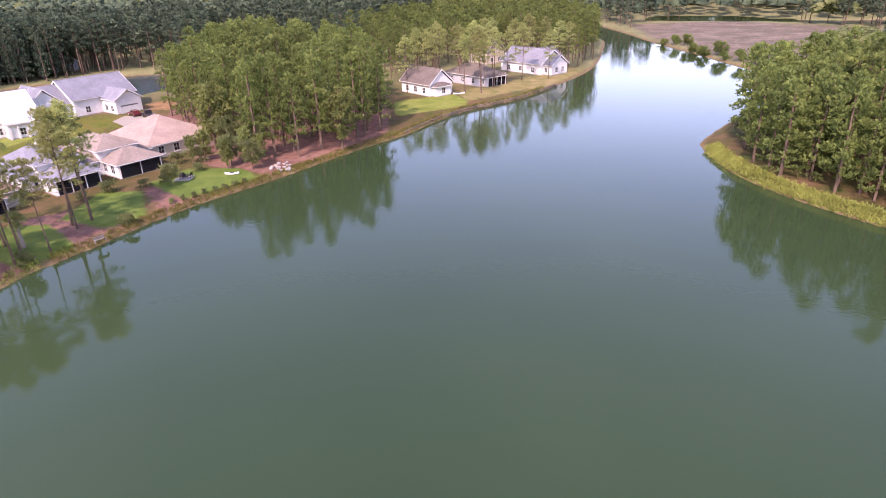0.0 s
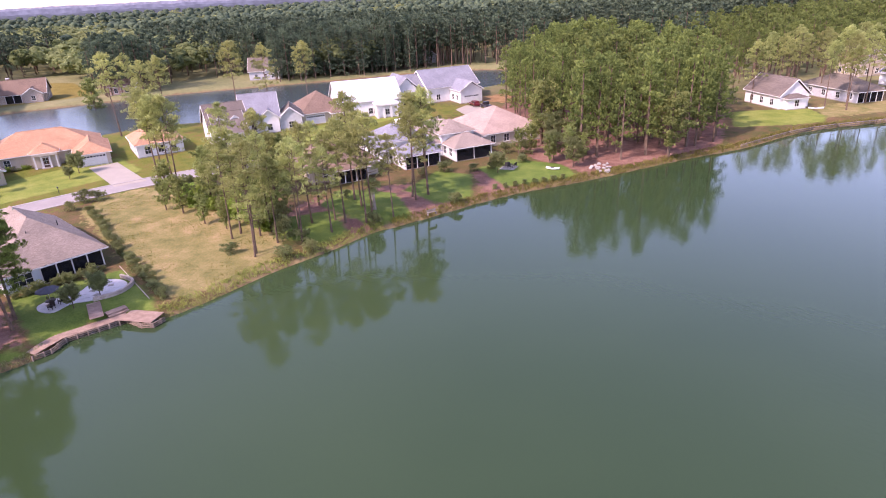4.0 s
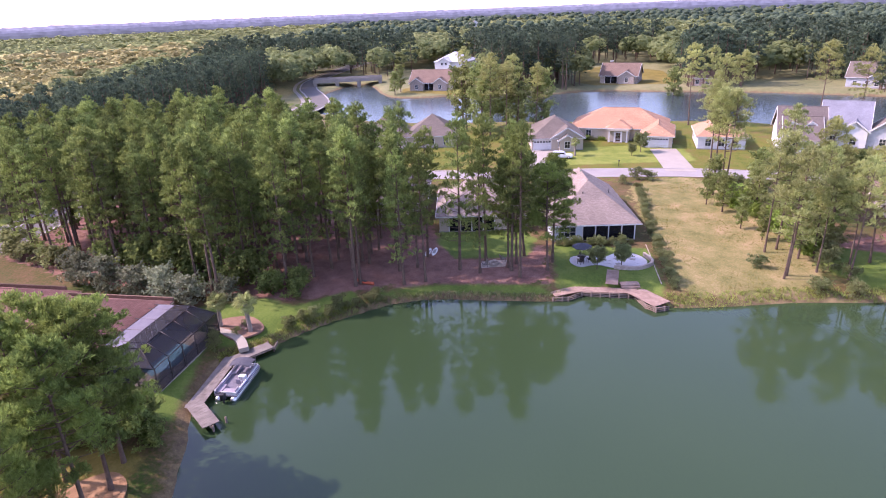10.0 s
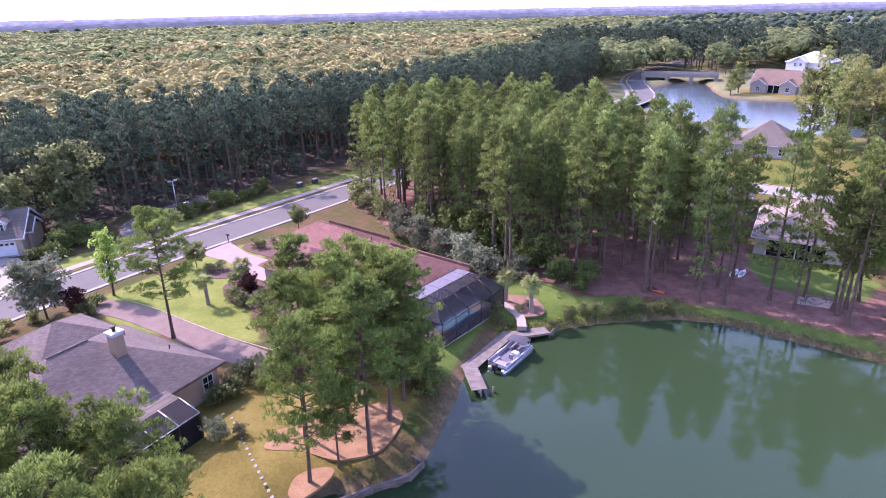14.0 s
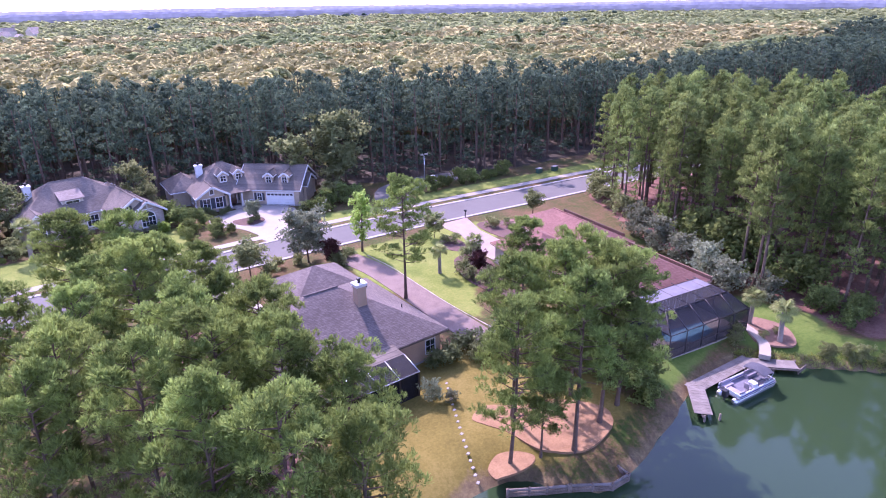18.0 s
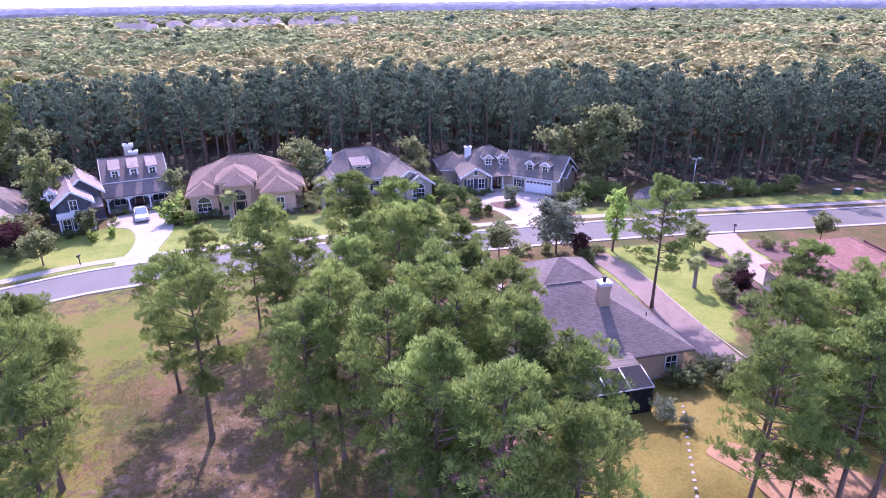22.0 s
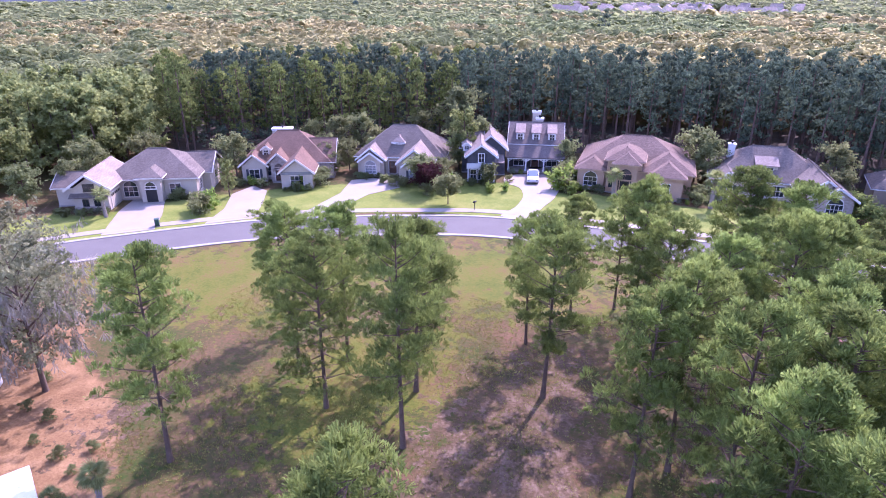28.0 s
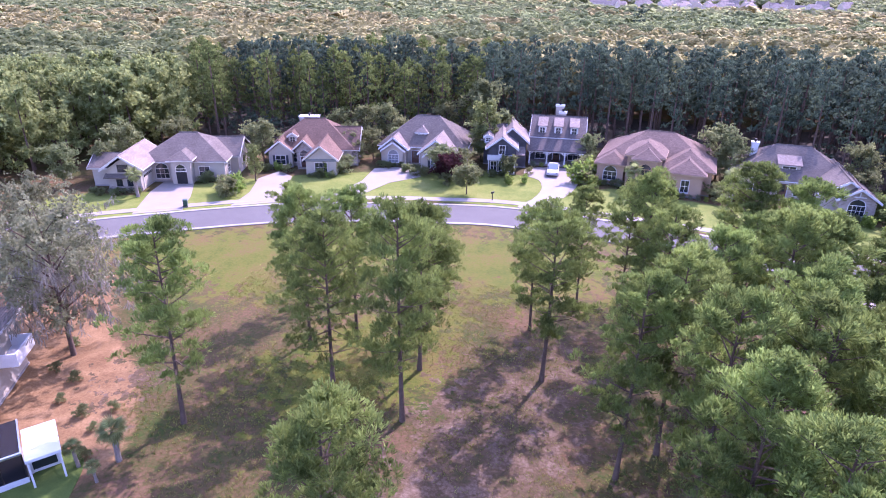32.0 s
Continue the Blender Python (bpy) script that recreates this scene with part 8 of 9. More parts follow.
def ground_tufts(label, poly, n, size, slot, seed):
    """Uneven weeds and grass tufts over open ground."""
    rng = np.random.default_rng(seed)
    P = np.array(poly)
    q = rng.uniform(P.min(0), P.max(0), (n * 3, 2))
    q = q[signed(poly, q[:, 0], q[:, 1]) > 0]
    keep = np.array([noise.noise(Vector((x * 0.16, y * 0.16, 5))) + rng.uniform(-0.35, 0.35) > 0.0 for x, y in q])
    q = q[keep][:n]
    c = np.stack([q[:, 0], q[:, 1], np.full(len(q), G - 0.03)], -1)
    V, T = tufts(rng, c, size, 5, 0.9, 0.12)
    return tagged(new("grass_tufts", tri_mesh("grass_tufts", V, T, [M[slot]])), label, "grass", kind="stuff")


LOT = [(34, -22), (40, -34), (44, -52), (24, -58), (0, -60), (-8, -46), (-2, -28), (14, -16)]
ground_tufts("patchy weeds and grass on the open lot", LOT, 11000, 0.17, "reeds_green", 1)
ground_tufts("dry grass tufts on the open lot", LOT, 8000, 0.17, "reeds", 2)
ground_tufts("dry grass tufts on the empty plot", [(-67, 27), (-67, 40), (-78, 47), (-114, 46), (-112, 34), (-82, 28)], 3000, 0.17, "reeds", 3)


# ---- paved places ----
def edging(outline, closed, label):
    pts = rounded(outline, 4, closed)
    if closed:
        pts = pts + [pts[0]]
    ribbon("bed_edging", pts, -0.05, 0.05, G + 0.06, M["stone"], label, "edging")


def bed(outline, label, material="mulch"):
    slab("mulch_bed", rounded(outline, 4), G + 0.05, M[material], label, "mulch bed")


slab("driveway", rounded([(-28.6, -99.6), (-36.6, -101.0), (-41.2, -95.6), (-38.4, -91.4), (-36, -87), (-35.4, -83.5), (-31.2, -83.5), (-31.2, -87), (-30.0, -91.5), (-27.4, -95)], 3), G + 0.045, M["concrete"], "pale concrete driveway with turning court", "driveway")
for bed_, label_ in (([(-27.8, -33.5), (-29.8, -34.1), (-32.0, -32.4), (-34.9, -31.2), (-37.4, -28.0), (-36.6, -26.0), (-34.6, -25.2), (-32.4, -25.0), (-31.0, -25.6), (-30.2, -26.4), (-29.3, -27.6), (-28.9, -30.4), (-28.1, -32.2)], "long bed of orange pine straw under the pines"),
                     ([(-24.9, -28.2), (-26.4, -28.9), (-27.7, -28.4), (-28.5, -27.4), (-28.4, -26.8), (-27.5, -26.5), (-26.2, -26.6), (-25.1, -26.9), (-24.6, -27.1)], "oval bed of orange pine straw round two pines")):
    bed(bed_, label_, "bed_straw")
bed([(-30.6, -95.6), (-34.4, -95.2), (-34.8, -92.8), (-32.4, -91.6), (-30.6, -93)], "oval mulch island in the driveway court")
slab("driveway", rounded([(29.2, -103.8), (28.6, -99.4), (25.5, -97.6), (23.6, -93), (23.4, -87.5), (24.2, -83.4), (19.4, -83.6), (19.7, -88), (19.0, -94), (19.4, -100.5), (20.4, -107.4), (24, -106.4)], 3), G + 0.045, M["concrete"], "curving pale concrete driveway", "driveway")
slab("driveway", [(50.2, -93.4), (45.4, -93.4), (43.6, -90.2), (46.6, -85), (47.6, -75.2), (51.2, -73.2), (51.0, -84), (53.0, -91)], G + 0.045, M["concrete"], "pale concrete driveway to the entrance", "driveway")
slab("driveway", [(66.4, -82.0), (62.6, -80.6), (59.2, -75), (56.4, -69.2), (61.2, -64.9), (63, -71), (66.6, -77)], G + 0.045, M["concrete"], "wide pale concrete driveway", "driveway")
slab("driveway", [(79.4, -70.4), (76.6, -64.4), (70.8, -56.2), (66.0, -60.6), (69.6, -65.6), (74.2, -70.8)], G + 0.045, M["concrete"], "bright concrete driveway beside the garage", "driveway")
slab("driveway", [(-22.4, -56.8), (-22.4, -63.6), (-22.4, -75.9), (-17.4, -76.0), (-16.2, -64), (-16.4, -57)], G + 0.045, M["concrete"], "pale concrete driveway of the brick house", "driveway")
slab("driveway", [(-60.0, -72.9), (-54.4, -73.1), (-54.2, -67), (-51.9, -61), (-51.7, -56.6), (-57.6, -55.7), (-57.2, -60), (-57.8, -67)], G + 0.045, M["paver"], "pinkish paver driveway", "driveway")
slab("driveway", [(-122.4, 41.2), (-142.6, 43.8), (-142.0, 49.6), (-121.2, 47.0)], G + 0.045, M["concrete"], "bright concrete driveway of the peach-roofed house", "driveway")
slab("driveway", [(-126.8, 14), (-145.0, 17), (-144.6, 22.4), (-126.6, 20)], G + 0.045, M["concrete"], "concrete driveway with a parked car", "driveway")
slab("driveway", [(-95.6, 128), (-112, 140), (-116.5, 139.4), (-115, 133), (-100, 124)], G + 0.05, M["concrete"], "pale concrete driveway with parked cars", "driveway")
slab("parking_area", rounded([(-53.5, -89.6), (-58, -96), (-66, -98), (-76, -96), (-75, -91.5), (-62, -90.8), (-56.8, -83.6), (-52.5, -84)], 3), G + 0.04, M["asphalt"], "worn asphalt parking area beside the woods", "parking area")
ribbon("garden_path", rounded([(-37.0, -71), (-37.9, -65), (-37.8, -58), (-37.4, -51), (-37.2, -45), (-36.9, -42)], 4, False), -1.7, 1.7, G + 0.05, M["gravel"], "reddish mulch path between two lawns", "path")
edging([(-39.6, -69.5), (-39.9, -64), (-39.5, -57), (-39.2, -50), (-39.4, -43)], False, "pale stone edging of the path")
bed([(-49, -66.6), (-52.6, -67.8), (-52.4, -63.8), (-50, -62.8)], "dark mulch bed on the lawn")
bed([(-59.0, -69.4), (-64, -68), (-67, -62), (-59, -61.4)], "dark mulch bed beside the drive")
bed([(-47.6, -60.6), (-51.2, -61), (-51.2, -57), (-49.8, -54.4), (-48.0, -48.6), (-45.4, -48.6), (-45.0, -55)], "dark planted mulch bed by the garage")
bed([(-58.0, -25.4), (-61.8, -28.6), (-63.2, -25), (-60.6, -22.4), (-58.8, -23)], "reddish mulch bed under two palms", "straw")
ribbon("garden_walk", rounded([(-60.4, -28.4), (-59.4, -26.2), (-57.9, -24.3), (-55.9, -23.2)], 4, False), -0.5, 0.5, G + 0.06, M["concrete"], "curved pale stone walk from cage to dock", "path", thick=0.5)
slab("lawn", rounded([(36.0, -20.7), (35.4, -21.4), (34.2, -21.6), (33.1, -21.1), (31.9, -19.6), (30.6, -17), (33, -14.5), (36.2, -15.2), (35.0, -18.2)], 4), G + 0.05, M["grass"], "small mown lawn edged by straw mulch", "lawn")
edging([(-69.2, 24.2), (-82.4, 26.0)], False, "dark edging between lawn and field")
for n_ in range(17):
    t_ = n_ / 16
    x_ = (1 - t_) ** 2 * -29.3 + 2 * t_ * (1 - t_) * -26.2 + t_ * t_ * -23.4
    y_ = -38.8 + 11.2 * t_
    s_ = mesh_object("stepping_stone", *box_arrays(-0.13, 0.13, -0.1, 0.1, -0.05, 0.02), M["kerb"])
    s_.matrix_world = pose(x_, y_, G + 0.02, 0, 0, 18 * math.sin(n_ * 2.1) + 20)
    tagged(s_, "pale square stepping stone in the lawn", "stepping stone", "stepping stones across the lawn")


# ---- docks ----
def plank_run(root, a, b, width, top, board=0.14, name="plank", material="wood"):
    """Boards laid across the way from a to b."""
    A, B = Vector((*a, 0)), Vector((*b, 0))
    d = (B - A).normalized()
    n = int((B - A).length / board)
    v, f = box_arrays(-board * 0.46, board * 0.46, -width / 2, width / 2, -0.04, 0.0)
    me = None
    for i in range(n):
        p = A + d * (board * (i + 0.5))
        if me is None:
            ob = mesh_object(name, v, f, M[material], root)
            me = ob.data
        else:
            ob = new(name, me)
            ob.parent = root
        ob.matrix_basis = Matrix.LocRotScale((p.x, p.y, top + 0.004 * ((i * 7) % 3)), Euler((0, 0, math.atan2(d.y, d.x) + 0.006 * ((i * 5) % 3 - 1))), None)
    return root


def dock_posts(root, pts, top, low=-1.6):
    for x, y in pts:
        tube("post", [(x, y, low), (x, y, top)], 0.1, M["wood_dark"], root, 8)


dock = empty("boat_dock", label="grey weathered plank dock with bent walkway", category="dock")
plank_run(dock, (-55.2, -24.3), (-46.4, -25.0), 1.5, 0.62)
plank_run(dock, (-47.4, -25.3), (-43.8, -22.2), 1.5, 0.635)
plank_run(dock, (-54.2, -24.5), (-57.6, -20.9), 1.5, 0.635)
for a_, b_ in (((-54.9, -23.8), (-46.6, -25.0)), ((-46.0, -24.6), (-43.6, -22.1)), ((-53.8, -23.7), (-57.0, -20.4)), ((-58.2, -21.5), (-57.0, -20.4))):
    tube("beam", [(*a_, 0.5), (*b_, 0.5)], 0.09, M["wood_dark"], dock, 4)
dock_posts(dock, [(-53.9, -23.8), (-51, -24.2), (-48.4, -24.6), (-46.0, -24.8), (-43.8, -22.1), (-45.0, -21.4), (-57.2, -20.5), (-58.3, -21.4), (-55.6, -22.1)], 0.62)
box("face_board", -58.4, -57.0, -20.45, -20.35, 0.2, 0.6, M["wood_dark"], dock)

boat = empty("pontoon_boat", pose(-51.1, -22.3, 0, 0, 0, 173) @ Matrix.Scale(0.9, 4), label="white and purple pontoon boat with canvas canopy", category="boat")
for y_ in (-0.85, 0.85):
    tube("pontoon", [(-3.3, y_, 0.12), (-3.1, y_, 0.12), (2.6, y_, 0.12), (3.1, y_, 0.2), (3.4, y_, 0.34)], [0.2, 0.34, 0.34, 0.26, 0.06], M["metal"], boat, 12)
box("deck", -3.0, 2.95, -1.25, 1.25, 0.46, 0.56, M["canvas"], boat, bevel=0.03)
for args in ((-2.9, 2.6, -1.24, -1.19), (-2.9, 2.6, 1.19, 1.24)):
    box("fence_panel", *args, 0.6, 0.98, M["white"], boat)
    box("stripe", args[0], args[1], args[2] - 0.01, args[3] + 0.01, 0.68, 0.82, car_paint("purple_gelcoat", (0.09, 0.07, 0.2)), boat)
box("fence_panel", 2.58, 2.64, -1.2, -0.4, 0.6, 0.98, M["white"], boat)
box("fence_panel", 2.58, 2.64, 0.4, 1.2, 0.6, 0.98, M["white"], boat)
box("fence_panel", -2.94, -2.88, -1.2, 0.5, 0.6, 0.98, M["white"], boat)
for y_ in (-1.215, 1.215):
    tube("rail", [(-2.9, y_, 1.04), (2.6, y_, 1.04), (2.75, y_ * 0.9, 1.04)], 0.025, M["metal"], boat, 6)
for i_, (x0, x1, y0, y1) in enumerate(((0.9, 2.4, 0.55, 1.15), (0.9, 2.4, -1.15, -0.55), (-2.8, -1.4, 0.5, 1.15), (-2.8, -2.1, -1.15, 0.4))):
    s_ = box("bench", x0, x1, y0, y1, 0.56, 0.9, M["seat"], boat, bevel=0.06)
    box("backrest", x0, x1, (y1 - 0.14) if y0 > 0 else y0, y1 if y0 > 0 else (y0 + 0.14), 0.88, 1.2, M["seat"], s_, bevel=0.05)
box("console", -0.6, 0.0, -1.1, -0.35, 0.56, 1.35, M["white"], boat, bevel=0.06)
box("windscreen", 0.0, 0.04, -1.05, -0.4, 1.35, 1.6, M["glass"], boat)
tube("steering_wheel", [(-0.66 + 0.06 * math.cos(a * math.pi / 6), -0.72 + 0.17 * math.cos(a * math.pi / 6), 1.2 + 0.17 * math.sin(a * math.pi / 6)) for a in range(13)], 0.018, M["black"], boat, 5)
s_ = box("helm_seat", -1.25, -0.75, -1.0, -0.45, 0.85, 1.0, M["seat"], boat, bevel=0.05)
box("backrest", -1.32, -1.2, -1.0, -0.45, 0.95, 1.5, M["seat"], s_, bevel=0.04)
tube("pedestal", [(-1.0, -0.72, 0.56), (-1.0, -0.72, 0.86)], 0.06, M["metal"], s_, 8)
V_ = [(x, y, 1.72 + 0.16 * math.cos((x - 1.5) * 1.6) + 0.26 * math.cos(y * 1.25)) for x in (0.7, 1.1, 1.5, 1.9, 2.3) for y in (-1.2, -0.6, 0.0, 0.6, 1.2)]
F_ = [(i * 5 + j, i * 5 + j + 1, i * 5 + j + 6, i * 5 + j + 5) for i in range(4) for j in range(4)]
n_ = len(V_)
V_ += [(x, y, z - 0.05) for x, y, z in V_]
F_ += [tuple(k + n_ for k in q[::-1]) for q in F_]
mesh_object("canopy", V_, F_, M["canvas_dark"], boat, "grey canvas canopy", True)
for x_ in (0.75, 2.2):
    for y_ in (-1.2, 1.2):
        tube("canopy_pole", [(1.4, y_, 0.95), (x_, y_, 1.8)], 0.022, M["metal"], boat, 6)
box("outboard_motor", -3.75, -3.2, -0.25, 0.25, 0.35, 1.15, M["black"], boat, bevel=0.12)
tube("motor_leg", [(-3.5, 0, 0.4), (-3.5, 0, -0.5)], 0.09, M["black"], boat, 8)

walk_ = empty("bulkhead_deck", label="timber bulkhead boardwalk with steps at the water", category="deck")
plank_run(walk_, (-68.3, 10.8), (-69.6, 14.2), 1.6, 0.66, material="deck_brown")
plank_run(walk_, (-69.6, 13.9), (-68.5, 21.2), 1.4, 0.64, material="deck_brown")
plank_run(walk_, (-68.6, 20.9), (-64.7, 23.1), 2.5, 0.69, material="deck_brown")
plank_run(walk_, (-69.4, 18.2), (-73.8, 19.4), 1.5, G + 0.06, material="deck_brown")
for i_ in range(2):
    box("step", -70.2 - 0.35 * i_, -69.2 - 0.35 * i_, 19.4, 21.7, 0.5, 0.84 + 0.18 * i_, M["deck_brown"], walk_)
EDGE_ = [(-67.5, 10.8), (-67.5, 12.6), (-68.8, 14.5), (-67.7, 20.7), (-65.1, 21.2), (-64.1, 22.1), (-64.5, 23.7)]
for a_, b_ in zip(EDGE_, EDGE_[1:]):
    d_ = Vector((b_[0] - a_[0], b_[1] - a_[1], 0))
    for z_ in (0.08, 0.3, 0.52):
        tube("wale", [(*a_, z_), (*b_, z_)], 0.09, M["wood_dark"], walk_, 4)
    for k_ in range(int(d_.length / 1.1) + 1):
        q_ = Vector((*a_, 0)) + d_ * min(1.0, k_ * 1.1 / d_.length)
        tube("post", [(q_.x, q_.y, -1.2), (q_.x, q_.y, 0.62)], 0.11, M["wood_dark"], walk_, 7)


def bulkhead(line, label, top=0.55):
    root = empty("bulkhead", label=label, category="retaining wall")
    for a, b in zip(line, line[1:]):
        L = math.hypot(b[0] - a[0], b[1] - a[1])
        for z in (0.1, 0.32, top):
            tube("wale", [(*a, z), (*b, z)], 0.12, M["wood_dark"] if z < top else M["wood"], root, 4)
        for k in range(int(L / 1.6) + 1):
            t = min(1.0, k * 1.6 / L)
            x, y = a[0] + (b[0] - a[0]) * t, a[1] + (b[1] - a[1]) * t
            tube("post", [(x, y, -1.0), (x, y, top + 0.12)], 0.12, M["wood_dark"], root, 6)
    return root


bulkhead([(-25.0, -26.2), (-27.4, -24.6), (-28.9, -23.7), (-31.4, -21.9), (-33.1, -21.8), (-33.2, -22.9)], "low timber wall at the lawn's edge", 0.6)
bulkhead([(-37.6, 134.6), (-36.0, 141), (-33.0, 152), (-30.0, 158.6), (-26.2, 165), (-20.5, 172.5), (-16.8, 178.4), (-12, 190), (-8, 201)], "weathered timber bulkhead along the far bank", 0.75)

# ---- patio behind the screened house ----
slab("patio", rounded([(-76.6, 14.4), (-75.0, 15.4), (-75.6, 17.6), (-74.4, 19.8), (-74.2, 22.6), (-76.0, 24.4), (-78.6, 23.8), (-79.6, 21.4), (-78.2, 19.2), (-78.8, 16.8), (-78.4, 14.8)], 4), G + 0.07, M["flag"], "pale curved flagstone patio", "patio")
for n_, (x_, y_) in enumerate(line_of([(-77.6, 15.6), (-76.6, 18), (-75.6, 20.5), (-76.0, 23), (-78, 22.6), (-77.2, 20.6), (-77.0, 16.4)], 0.85, 2, 0.12)):
    s_ = mesh_object("flagstone", *box_arrays(-0.34, 0.34, -0.28, 0.28, -0.03, 0.03), M["flag"] if n_ % 3 else M["concrete"])
    s_.matrix_world = pose(x_, y_, G + 0.075, 0, 0, n_ * 47)
    tagged(s_, "irregular flagstone set in the patio", "flagstone", "flagstones of the patio")
W_ = empty("garden_wall", label="low curved stone wall round the patio", category="wall")
ribbon("wall", rounded([(-74.2, 19.6), (-73.7, 22.6), (-75.4, 24.9), (-78.4, 24.6)], 5, False), -0.16, 0.16, G + 0.5, M["stone"], "", "", parent=W_, thick=0.7)
umb = empty("patio_umbrella", pose(-76.9, 15.9, G + 0.08), label="dark grey garden umbrella on the patio", category="umbrella")
tube("pole", [(0, 0, 0), (0, 0, 2.5)], 0.03, M["metal"], umb, 8)
V_ = [(0, 0, 2.62)] + [(1.35 * math.cos(a * math.pi / 4), 1.35 * math.sin(a * math.pi / 4), 2.1) for a in range(8)] + [(0, 0, 2.58)] + [(1.33 * math.cos(a * math.pi / 4), 1.33 * math.sin(a * math.pi / 4), 2.05) for a in range(8)]
F_ = [(0, 1 + a, 1 + (a + 1) % 8) for a in range(8)] + [(9, 10 + (a + 1) % 8, 10 + a) for a in range(8)] + [(1 + a, 10 + a, 10 + (a + 1) % 8, 1 + (a + 1) % 8) for a in range(8)]
mesh_object("canopy", V_, F_, M["canvas_dark"], umb)
for a_ in range(8):
    tube("rib", [(0, 0, 2.55), (1.3 * math.cos(a_ * math.pi / 4), 1.3 * math.sin(a_ * math.pi / 4), 2.04)], 0.012, M["metal"], umb, 4)
tube("base", [(0, 0, 0), (0, 0, 0.1)], 0.3, M["black"], umb, 12)
tab = empty("patio_table", pose(-76.9, 15.9, G + 0.08), label="round dark patio table under the umbrella", category="table")
tube("tabletop", [(0, 0, 0.7), (0, 0, 0.74)], 0.6, M["bronze"], tab, 16)
for a_ in range(4):
    tube("leg", [(0.4 * math.cos(a_ * 1.571 + 0.8), 0.4 * math.sin(a_ * 1.571 + 0.8), 0), (0.35 * math.cos(a_ * 1.571 + 0.8), 0.35 * math.sin(a_ * 1.571 + 0.8), 0.71)], 0.025, M["bronze"], tab, 5)


def garden_chair(x, y, turn, material, label, group, wide=0.55):
    c = empty("garden_chair", pose(x, y, G + 0.06, 0, 0, turn), label=label, category="chair", group=group)
    box("seat", -wide / 2, wide / 2, -0.28, 0.28, 0.36, 0.42, M[material], c)
    v = box_arrays(-wide / 2, wide / 2, 0, 0.05, 0, 0.62)
    b = mesh_object("backrest", *v, M[material], c)
    b.location, b.rotation_euler = (0, 0.24, 0.4), (radians(-14), 0, 0)
    for sx in (-1, 1):
        box("armrest", sx * wide / 2 - 0.04, sx * wide / 2 + 0.04, -0.3, 0.26, 0.58, 0.62, M[material], c)
        for sy in (-0.26, 0.24):
            box("leg", sx * wide / 2 - 0.025, sx * wide / 2 + 0.025, sy - 0.025, sy + 0.025, 0, 0.58, M[material], c)
    return c


for n_, (x_, y_) in enumerate(((-76.0, 15.6), (-77.8, 16.2), (-76.6, 16.9))):
    garden_chair(x_, y_, 120 * n_ + 40, "bronze", "dark metal patio chair", "chairs round the patio table")
slab("terrace", [(-67.8, 91.6), (-65.2, 92.6), (-66.0, 95.4), (-68.8, 94.4)], G + 0.06, M["kerb"], "square paved garden terrace", "patio")
for n_, (x_, y_) in enumerate(((-67.4, 93.0), (-66.4, 93.2), (-67.2, 94.2), (-66.2, 94.3))):
    garden_chair(x_, y_, 90 * n_, "black", "black garden chair on the terrace", "chairs on the terrace", 0.65)
slab("terrace", [(-75.6, 2.2), (-77.8, 2.6), (-78.0, 6.0), (-75.8, 5.6)], G + 0.06, M["stone"], "small stone terrace under the pines", "patio")
f_ = empty("fire_pit", pose(-76.8, 4.2, G + 0.06), label="low round stone fire pit", category="fire pit")
for k_ in range(12):
    b_ = mesh_object("stone", *box_arrays(-0.16, 0.16, -0.1, 0.1, 0, 0.32), M["stone"], f_)
    b_.location, b_.rotation_euler = (0.6 * math.cos(k_ * 0.5236), 0.6 * math.sin(k_ * 0.5236), 0), (0, 0, k_ * 0.5236 + 1.571)
for n_, (x_, y_, r_) in enumerate(((-75.9, 2.9, 20), (-77.6, 5.4, 200))):
    garden_chair(x_, y_, r_, "wood", "weathered wooden garden chair", "chairs by the fire pit", 0.65)


def board(name, x, y, turn, length, width, material, label, category, group="", flip=0):
    """A hull or board: pointed at both ends, with a rounded section."""
    V, F = [], []
    n, m = 11, 8
    for i in range(n):
        t = -1 + 2 * i / (n - 1)
        w = width / 2 * (1 - abs(t) ** 2.6) + 0.01
        h = 0.16 + 0.1 * t * t if name != "paddle_board" else 0.06
        for k in range(m):
            a = 2 * math.pi * k / m
            V.append((t * length / 2, w * math.cos(a), h * math.sin(a) * (0.7 + 0.3 * abs(math.sin(a))) + h))
    for i in range(n - 1):
        for k in range(m):
            F.append((i * m + k, i * m + (k + 1) % m, (i + 1) * m + (k + 1) % m, (i + 1) * m + k))
    F += [tuple(range(m))[::-1], tuple((n - 1) * m + k for k in range(m))]
    root = empty(name, pose(x, y, float(ground_height(np.array([x]), np.array([y]))[0]) + 0.02, 0, 0, turn), label=label, category=category, group=group)
    mesh_object("hull", V, F, M[material], root, smooth=True)
    if name != "paddle_board":
        box("seat_well", -length * 0.16, length * 0.12, -width * 0.25, width * 0.25, 0.3, 0.345, M["black"], root)
    else:
        box("deck_pad", -length * 0.25, length * 0.2, -width * 0.28, width * 0.28, 0.1, 0.125, M["kerb"], root)
    return root


